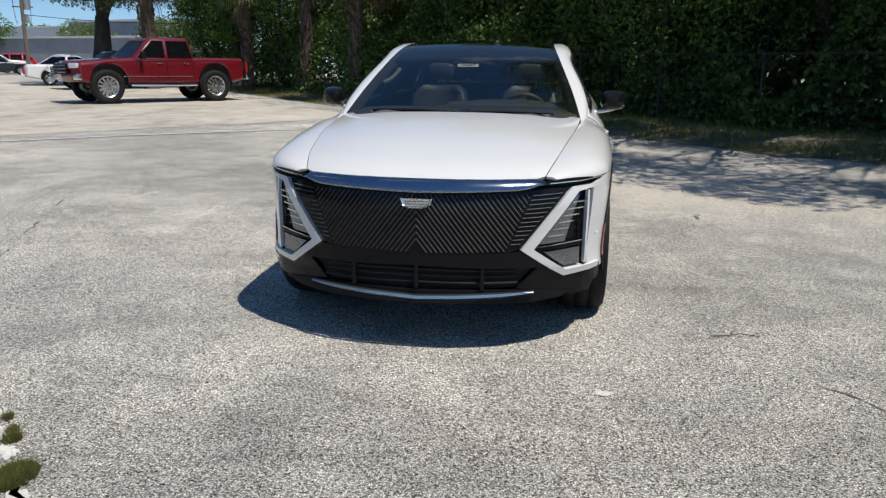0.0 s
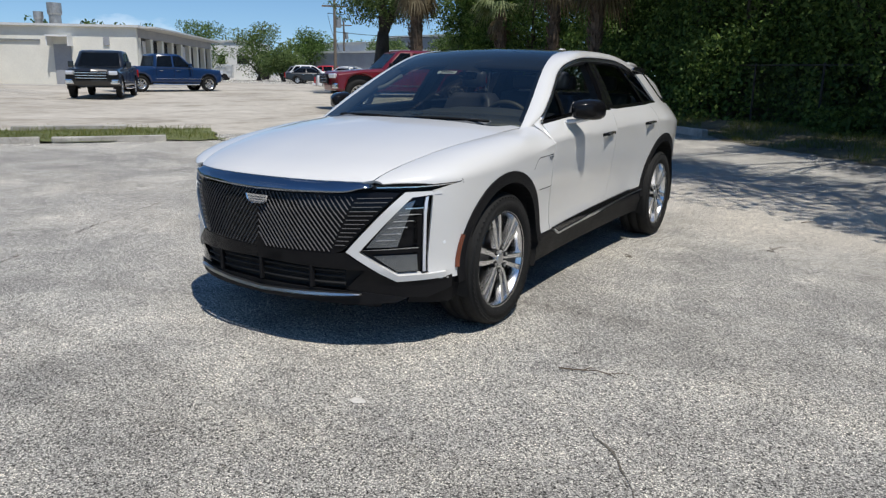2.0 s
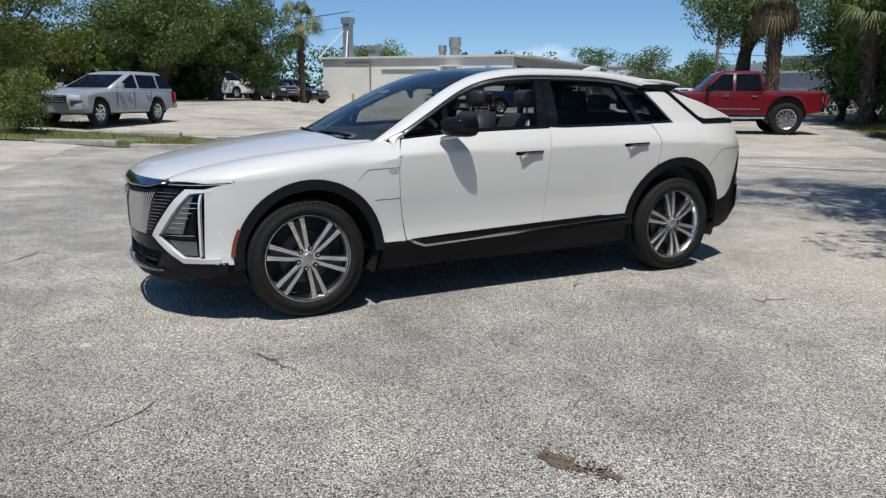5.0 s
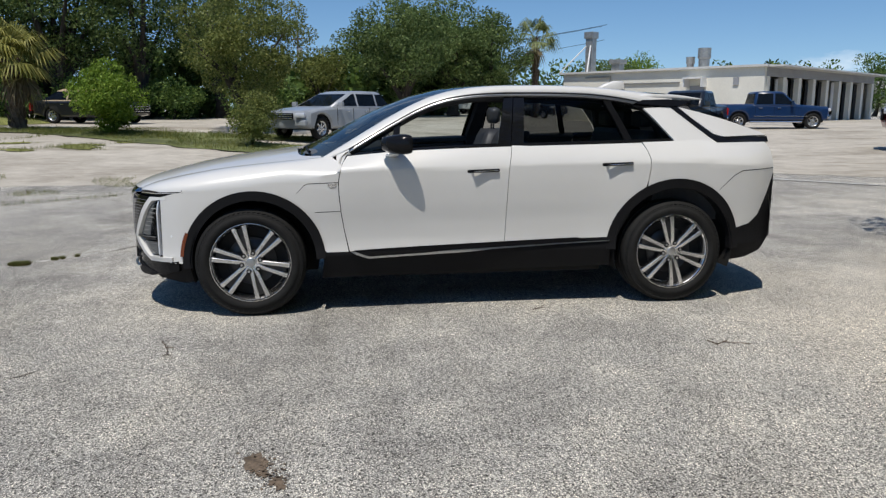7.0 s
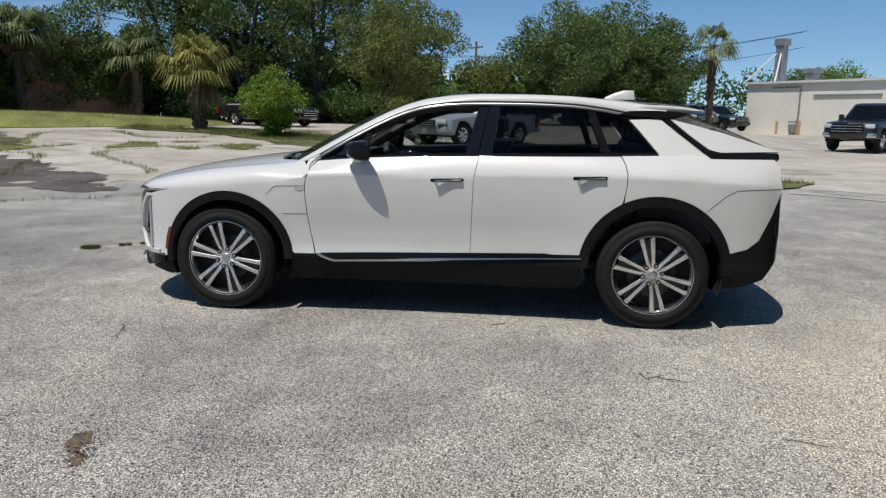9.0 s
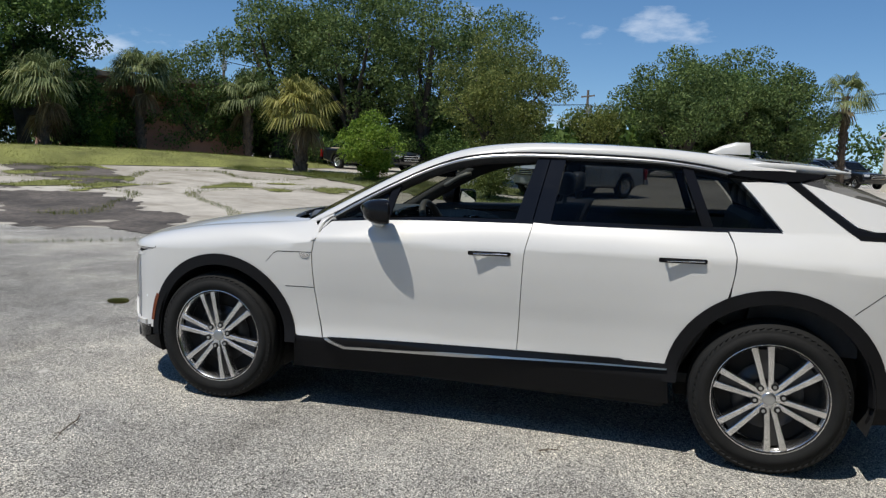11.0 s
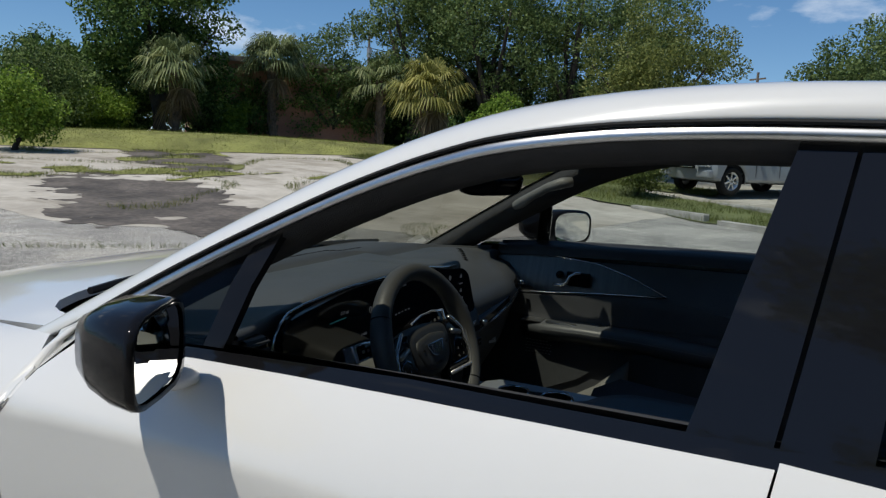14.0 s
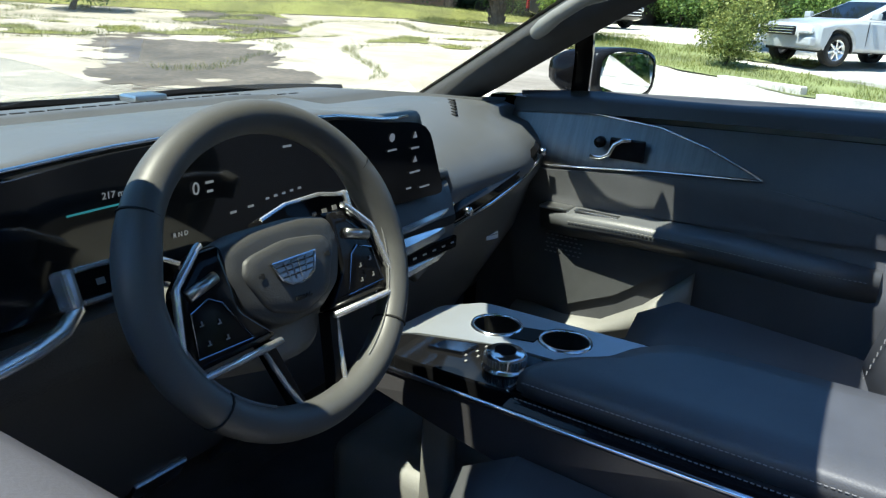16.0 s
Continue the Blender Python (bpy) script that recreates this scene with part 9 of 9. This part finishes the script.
def pickup(col, lift=0.0, wr=0.40, **kw):
    P = dict(wb=3.65, w=2.03, paint=col, lift=lift, wr=wr, fo=0.98, ro=1.22, hood=1.16 + lift, belt=1.20 + lift, roof=1.88 + lift, floor=0.42, cab=(0.72, 0.86, 2.15, 2.85), cuts=[0.47], handles=[1.05, 1.95], seams=[0.80, 1.72, 2.72], bed=True, bumper="chrome", step=True, mir=0.24)
    P["top"] = [(4.50, 1.13 + lift), (3.6, 1.20 + lift), (2.88, 1.23 + lift), (2.80, 1.22 + lift), (0.75, 1.22 + lift), (0.70, 1.25 + lift), (-1.18, 1.25 + lift), (-1.22, 1.20 + lift)]
    P.update(kw)
    return P


def suv(col, **kw):
    P = dict(wb=2.81, w=1.91, paint=col, wr=0.37, fo=0.95, ro=1.06, hood=1.08, belt=1.12, roof=1.68, floor=0.34, cab=(-0.85, -0.40, 1.25, 2.15), cuts=[0.30, 0.62], handles=[0.55, 1.5], seams=[0.35, 1.22, 2.05], tumble=0.76)
    P["top"] = [(3.6, 1.06), (2.9, 1.12), (2.15, 1.14), (-0.9, 1.14), (-1.02, 1.05)]
    P.update(kw)
    return P


def saloon(col, **kw):
    P = dict(wb=2.75, w=1.84, paint=col, wr=0.33, fo=0.95, ro=1.10, hood=0.90, belt=0.95, roof=1.44, floor=0.28, cab=(-0.55, 0.25, 1.25, 2.10), cuts=[0.5], handles=[0.55, 1.4], seams=[0.35, 1.2, 2.0], tumble=0.72)
    P["top"] = [(3.5, 0.88), (2.15, 0.97), (-0.5, 0.98), (-1.0, 0.97), (-1.08, 0.85)]
    P.update(kw)
    return P


def off(p, f, ahead, left):
    """A place ahead of and left of p for a heading f."""
    l = math.hypot(*f)
    fx, fy = f[0] / l, f[1] / l
    return (p[0] + fx * ahead - fy * left, p[1] + fy * ahead + fx * left)


f_ = (-0.60, -0.80)
vehicle("pickup_truck", "lifted dark red crew-cab pickup on big chrome wheels", "pickup truck", off((-11.55, 20.3), f_, 0, -0.88), f_, pickup("paint_red", 0.20, 0.52, fo=1.08, rim="silver_satin", spokes=13, mir_mat="black_plastic"))
f_ = (0.72, -0.69)
vehicle("pickup_truck", "black pickup with a broad chrome grille", "pickup truck", off((-24.6, 14.3), f_, -4.5, 0), f_, pickup("paint_black", 0.03, 0.41, grille="black_gloss"))
f_ = (0.25, 0.97)
vehicle("pickup_truck", "dark blue crew-cab pickup parked before the white building", "pickup truck", off((-30.3, 20.7), f_, 0, 0.88), f_, pickup("paint_blue", 0.02, 0.40))
f_ = (0.76, -0.65)
vehicle("parked_suv", "light silver crossover parked behind the grass strip", "car", (-21.45, 1.0), f_, suv("paint_silver", cab=(-1.0, -0.50, 1.00, 2.30), bow=0.42, gh=0.20, cuts=[0.27, 0.60], hood=0.99, belt=1.05, roof=1.60, top=[(3.55, 0.95), (3.0, 1.04), (2.3, 1.08), (-0.9, 1.08), (-1.02, 0.98)]))
f_ = (0.35, 0.94)
vehicle("parked_convertible", "black convertible with a tan canvas top", "car", (-28.4, -11.4), f_, saloon("paint_black", roof_mat="tan_top", bumper="black_gloss"))
f_ = (0.80, 0.60)
vehicle("parked_suv", "large white three-row car in the far row", "car", (-50.9, 9.0), f_, suv("paint_white2", wb=3.05, roof=1.88, belt=1.2, hood=1.15, top=[(3.9, 1.14), (3.1, 1.2), (2.15, 1.22), (-0.9, 1.22), (-1.02, 1.05)]), "cars in the far row")
vehicle("parked_suv", "dark grey car in the far row", "car", (-52.0, 12.8), (0.9, 0.44), suv("paint_grey"), "cars in the far row")
vehicle("parked_suv", "large black car in the far row", "car", (-53.4, 15.2), (0.9, 0.44), suv("paint_black", wb=3.05, roof=1.85, belt=1.2), "cars in the far row")
vehicle("parked_car", "black saloon in the far row", "car", (-49.0, 11.8), (0.9, 0.44), saloon("paint_black"), "cars in the far row")
vehicle("parked_car", "white saloon parked beyond the red pickup", "car", (-24.1, 28.5), (0.80, 0.60), saloon("paint_white2"))
vehicle("parked_suv", "dark grey car beyond the red pickup", "car", (-19.2, 28.2), (-0.5, -0.86), suv("paint_black"))
vehicle("parked_suv", "bright red car in the far row", "car", (-44.6, 52.6), (-0.75, -0.66), suv("paint_red2"), "cars by the road")
for k, (px_, py_, pt) in enumerate(((-44.0, 47.0, "paint_black"), (-46.8, 50.4, "paint_white2"), (-50.0, 54.0, "paint_silver"), (-53.6, 57.0, "paint_grey"), (-57.4, 61.0, "paint_white2"))):
    vehicle("parked_suv", "distant parked car in the row by the road", "car", (px_, py_), (0.75, 0.66), suv(pt) if k % 2 else saloon(pt), "cars by the road")

# ---- buildings ----
M["block_wall"] = mk("cream_painted_block", (0.72, 0.70, 0.62), 0.85, 0, 0.08, 0.5, 12, 0.15)
M["white_wall"] = mk("white_stucco", (0.74, 0.74, 0.72), 0.85, 0, 0.08, 0.5, 12, 0.15)
M["grey_wall"] = mk("grey_metal_siding", (0.30, 0.31, 0.33), 0.7, 0, 0.12, 0.6, 10, 0.1)
M["pink_wall"] = mk("terracotta_stucco", (0.36, 0.19, 0.13), 0.9, 0, 0.15, 0.8, 12, 0.2)
M["galv"] = mk("galvanised_duct", (0.40, 0.40, 0.38), 0.5, 0.7, 0.2, 3, 30, 0.1)
M["roof_edge"] = mk("roof_flashing", (0.60, 0.60, 0.58), 0.7, 0, 0.1, 1, 20)
M["yellow_post"] = mk("faded_yellow_paint", (0.55, 0.33, 0.12), 0.7, 0, 0.15, 4, 40)
M["brick_roof"] = mk("weathered_roof", (0.33, 0.28, 0.24), 0.9, 0, 0.2, 1, 14, 0.4)
M["wood_pole"] = mk("grey_timber_pole", (0.16, 0.13, 0.10), 0.9, 0, 0.25, 2, 30, 0.4)

BL, BC = Vector((-51.8, 17.7, 0)), Vector((-39.3, 27.25, 0))
ux = (BC - BL).normalized()
uy = Vector((-ux.y, ux.x, 0))
bz = 0.5
BLD = Matrix.Translation((BL.x, BL.y, bz)) @ Matrix(((ux.x, uy.x, 0, 0), (ux.y, uy.y, 0, 0), (0, 0, 1, 0), (0, 0, 0, 1)))
LEN, DEP, HGT = (BC - BL).length, 23.0, 3.62
bld = thing("workshop_building", "low cream-white workshop with service bays and roof ducts", "building")


def bpart(name, boxes, mat, parent=bld, label="", bev=0.0):
    bm = bmesh.new()
    for c, s in boxes:
        add_box(bm, c, s, bev)
    bmesh.ops.transform(bm, matrix=BLD, verts=bm.verts)
    return part(name, bm, mat, parent, label)


bpart("wall", [((LEN / 2, 0.15, HGT / 2 - 0.3), (LEN, 0.30, HGT + 0.6))], "block_wall", bld, "cream painted block wall")
bpart("wall", [((0.15, DEP / 2, HGT / 2 - 0.3), (0.30, DEP - 0.6, HGT + 0.6))], "block_wall")
bpart("roof", [((LEN / 2, DEP / 2, HGT + 0.06), (LEN + 0.5, DEP + 0.5, 0.14))], "roof_edge")
bpart("rear_wall", [((LEN / 2, DEP - 0.15, HGT / 2 - 0.3), (LEN - 0.7, 0.3, HGT + 0.6))], "block_wall")
# bay side: piers, lintel, recessed doors, black panels for the open bays' shade
bpart("lintel", [((LEN - 0.15, DEP / 2, HGT - 0.30), (0.30, DEP - 0.7, 0.60))], "grey_wall")
nb = 8
for i in range(nb + 1):
    y = 0.6 + i * (DEP - 1.2) / nb
    bpart("pier", [((LEN - 0.15, y, (HGT - 0.6) / 2 - 0.15), (0.34, 0.55, HGT - 0.3))], "block_wall")
for i in range(nb):
    y = 0.6 + (i + 0.5) * (DEP - 1.2) / nb
    shut = i in (1, 5)
    bpart("bay_door", [((LEN - 0.75, y, 1.45), (0.08, (DEP - 1.2) / nb - 0.5, 3.0))], "white_wall" if shut else "dark", bld, "closed white bay door" if shut else "open service bay, its shade a black panel")
bpart("canopy", [((LEN + 0.55, DEP / 2, HGT + 0.02), (1.3, DEP, 0.10))], "roof_edge")
# details on the front wall
bpart("door_hood", [((11.2, -0.45, 3.0), (1.3, 0.9, 0.10)), ((10.57, -0.40, 2.7), (0.06, 0.8, 0.6)), ((11.83, -0.40, 2.7), (0.06, 0.8, 0.6))], "white_wall")
bpart("door", [((11.2, -0.02, 1.25), (1.05, 0.08, 2.5))], "grey_wall", bld, "grey steel door")
bpart("wall_vent", [((13.9, -0.04, 2.75), (0.36, 0.10, 0.5))], "grey_wall")
bpart("conduit", [((7.6, -0.06, 2.75), (4.6, 0.09, 0.09)), ((3.2, -0.06, 3.30), (2.2, 0.11, 0.11)), ((4.3, -0.06, 2.0), (0.09, 0.09, 2.6))], "galv")
bpart("gas_meter", [((4.1, -0.30, 0.55), (0.45, 0.35, 0.5)), ((4.1, -0.30, 0.95), (0.7, 0.10, 0.10)), ((3.95, -0.30, 0.15), (0.10, 0.10, 0.5)), ((4.4, -0.30, 0.5), (0.10, 0.10, 1.2))], "galv", bld, "grey gas meter with pipes", 0.03)
for x in (3.0, 4.75):
    bpart("bollard", [((x, -0.5, 0.35), (0.13, 0.13, 1.3))], "yellow_post", bld, "faded yellow bollard", 0.03)
# roof ducts
st = bpart("roof_duct", [((0.95, 2.2, HGT + 1.45), (0.62, 0.62, 2.9)), ((0.95, 2.2, HGT + 3.05), (0.82, 0.82, 0.5))], "galv", bld, "tall galvanised roof stack", 0.03)
for dx, dy in ((-1.6, -1.9), (1.0, -1.9)):
    bm = bmesh.new()
    add_tube(bm, [BLD @ Vector((0.95 + dx, 2.2 + dy, HGT + 0.1)), BLD @ Vector((0.95, 2.2, HGT + 2.6))], 0.055, 6)
    part("stack_brace", bm, "white_wall", st)
bpart("roof_fan", [((1.7, 5.0, HGT + 0.5), (0.75, 0.75, 0.9)), ((1.7, 5.0, HGT + 1.1), (1.05, 1.05, 0.35))], "galv", bld, "", 0.05)
for x, y, h, r in ((8.6, 6.0, 1.85, 0.40), (7.5, 6.0, 1.25, 0.27)):
    bm = bmesh.new()
    p = BLD @ Vector((x, y, HGT))
    for z0, z1, r0, r1 in ((0.0, 0.35, 1.5, 1.1), (0.35, h * 0.55, 1.0, 1.0), (h * 0.55, h * 0.62, 1.0, 1.2), (h * 0.62, h, 1.2, 1.2)):
        add_cyl(bm, p + Vector((0, 0, z0)), p + Vector((0, 0, z1)), r * r0, r * r1, 16)
    part("roof_vent", bm, "galv", bld, "round galvanised roof vent")
# apron before the building
vs = [BLD @ Vector(p) for p in ((-6, -4.2, 0.04), (LEN + 4, -4.2, 0.04), (LEN + 4, 0.0, 0.06), (-6, 0.0, 0.06), (-6, -4.4, -0.25), (LEN + 4, -4.4, -0.25))]
tagged(raw("apron", [tuple(v) for v in vs], [(0, 1, 2, 3), (4, 5, 1, 0)], "kerb"), "raised concrete apron before the workshop", "pavement", "", "structure")


def block(name, label, cx, cy, turn, size, mat, roofm="roof_edge", z=0.4, door_n=0, win_n=0):
    e = thing(name, label, "building", (cx, cy, z), turn)
    sx, sy, sz = size
    bm = bmesh.new()
    add_box(bm, (0, 0, sz / 2 - 0.3), (sx, sy, sz + 0.6))
    part("wall", bm, mat, e)
    bm = bmesh.new()
    add_box(bm, (0, 0, sz + 0.1), (sx + 0.4, sy + 0.4, 0.22))
    part("roof", bm, roofm, e)
    for i in range(door_n):
        bm = bmesh.new()
        add_box(bm, (-sx / 2 + (i + 0.5) * sx / door_n, -sy / 2, 1.4), (sx / door_n * 0.6, 0.12, 2.8))
        part("bay_door", bm, "dark", e)
    for i in range(win_n):
        bm = bmesh.new()
        add_box(bm, (-sx / 2 + (i + 0.5) * sx / win_n, -sy / 2, sz * 0.55), (sx / win_n * 0.5, 0.12, 1.1))
        part("window", bm, "car_glass", e)
    return e


block("white_building", "white flat-roofed building farther down the road", -79.5, 68.8, 40, (12, 10, 5.0), "white_wall", win_n=4)
can = thing("drive_canopy", "white drive-under canopy on posts", "canopy", (-81.1, 74.5, 0.4), 40)
bm = bmesh.new()
add_box(bm, (0, 0, 4.6), (9, 7, 0.9), 0.03)
part("canopy_roof", bm, "white_wall", can)
for x in (-4, 4):
    for y in (-3, 3):
        bm = bmesh.new()
        add_box(bm, (x, y, 2.1), (0.5, 0.5, 4.2))
        part("post", bm, "dark", can)
van = thing("box_truck", "white box truck beside the workshop", "truck", (-73.3, 60.6, 0.5), 40)
bm = bmesh.new()
add_box(bm, (0, 0, 1.75), (5.0, 2.3, 2.4), 0.05)
part("cargo_box", bm, "white_wall", van)
bm = bmesh.new()
add_box(bm, (3.4, 0, 1.15), (1.9, 2.1, 1.6), 0.15)
part("cab", bm, "paint_white2", van)
for x in (-1.5, 3.4):
    for y in (-1.0, 1.0):
        bm = bmesh.new()
        add_cyl(bm, (x, y - 0.13, 0.42), (x, y + 0.13, 0.42), 0.42, None, 20)
        part("wheel", bm, "rubber", van)
block("grey_shed", "low grey metal shed behind the parked cars", -51.5, 71.2, -12, (21, 7, 3.5), "grey_wall", z=0.5)
block("grey_store", "grey store with a pitched roof beyond the shed", -52.6, 83.4, -12, (15, 7, 5.9), "grey_wall", z=0.5)
block("white_store", "long white store along the road", -72.0, 90.0, -12, (20, 8, 5.4), "white_wall", z=0.5, win_n=5)
block("house", "terracotta stucco house behind the palms", -33.5, -28.0, 50, (18, 8, 3.8), "pink_wall", "brick_roof", 1.0, 0, 4)
# power poles and lines


def pole(x, y, h, arm=True, label="grey timber power pole with cross-arm"):
    e = thing("power_pole", label, "pole", (x, y, rise(x, y)), 40, "power poles")
    bm = bmesh.new()
    add_cyl(bm, (0, 0, 0), (0, 0, h), 0.17, 0.11, 10)
    part("post", bm, "wood_pole", e)
    if arm:
        bm = bmesh.new()
        add_box(bm, (0, 0, h - 0.6), (2.2, 0.12, 0.14))
        part("cross_arm", bm, "wood_pole", e)
        bm = bmesh.new()
        add_cyl(bm, (0.35, 0, h - 2.4), (0.35, 0, h - 1.5), 0.24, None, 12)
        part("transformer", bm, "galv", e)


poles = [(-41.3, 49.0, 7.3), (-64, 78, 8), (-71.6, -4.0, 7.9), (-60.0, -38.0, 10.5)]
for x, y, h in poles:
    pole(x, y, h)


def wire(a, b, sag):
    bm = bmesh.new()
    a, b = Vector(a), Vector(b)
    add_tube(bm, [a.lerp(b, t) - Vector((0, 0, sag * 4 * t * (1 - t))) for t in np.linspace(0, 1, 12)], 0.022, 4)
    tagged(part("power_line", bm, "black_plastic"), "thin black overhead power line", "cable", "power lines")


for dz, dx in ((6.2, -0.8), (6.2, 0.8), (4.6, 0.0)):
    wire((-41.3 + dx, 49.0, dz + 0.5), (-12.0 + dx, 50.0, dz + 1.0), 0.9)
    wire((-41.3 + dx, 49.0, dz + 0.5), (-64 + dx, 78, dz + 0.2), 1.2)
    wire((-71.6 + dx, -4.0, dz + 1.3), (-60.0 + dx, -38.0, dz + 3.9), 1.0)
    wire((-71.6 + dx, -4.0, dz + 1.3), (-78 + dx, 30.0, dz + 4.6), 1.0)

# far trees
for k, (px_, py_, hh, rr, mt) in enumerate(((-66, 64, 7.5, 4.5, "leaf_oak"), (-72, 60, 8.0, 4.5, "leaf_dark"), (-63, 70, 7.0, 4.0, "leaf_dark"), (-52, 72, 6.0, 4.0, "leaf_oak"), (-70, 30, 7.0, 4.0, "leaf_bright"), (-66, 27, 6.5, 3.6, "leaf_oak"), (-64, 12, 8.0, 4.5, "leaf_oak"), (-70, 5, 8.5, 5.0, "leaf_dark"), (-36, 62, 6.5, 4.2, "leaf_oak"))):
    tree("distant tree beyond the road", px_, py_, hh, rr, 0.4, 3200, 0.36, mt, 500 + k, 36, 1.4, 0.25, 0.0, "tree", "tree", "distant trees", 4)
tree("distant round tree by the road", -58.6, 60.4, 4.6, 3.4, 0.3, 3600, 0.32, "leaf_oak", 611, 36, 1.2, 0.2)


def belt_tree(name, label, path, h, n, mat, seed):
    """A far belt of trees along a line."""
    rg = np.random.default_rng(seed)
    cl = []
    for (ax, ay), (bx, by) in zip(path, path[1:]):
        m = int(math.hypot(bx - ax, by - ay) / 2.2)
        for i in range(m):
            t = (i + rg.random()) / m
            x, y = ax + (bx - ax) * t + rg.normal() * 1.5, ay + (by - ay) * t + rg.normal() * 1.5
            hh = h * (0.55 + 0.5 * rg.random())
            for z in np.arange(0.6, hh, 1.5):
                cl.append((x + rg.normal() * 0.6, y + rg.normal() * 0.6, 0.5 + z, 1.5, 0.8))
    c, a, b = leaf_arrays(rg, cl, n, 0.55)
    ob = quads(name, c, a, b, mat, None)
    tagged(ob, label, "woodland", "", "stuff")


belt_tree("far_woodland", "far belt of dark trees beyond the lots", [(-95, 70), (-98, 20), (-92, -20), (-78, -48), (-50, -66), (-10, -70)], 8.0, 30000, "leaf_dark", 71)
belt_tree("far_woodland", "far belt of trees beyond the road", [(-95, 70), (-70, 95), (-30, 100), (20, 90)], 6.5, 16000, "leaf_oak", 72)
belt_tree("far_woodland", "belt of trees behind the starting point", [(20, 90), (60, 60), (70, 0), (50, -50), (-10, -70)], 8.0, 16000, "leaf_dark", 73)
belt_tree("thicket", "dark thicket closing the view below the oaks", [(-13, -31), (-22, -30), (-31, -25), (-36, -19), (-40, -13), (-42, -6), (-43, 1), (-44, 8)], 4.4, 26000, "leaf_dark", 74)
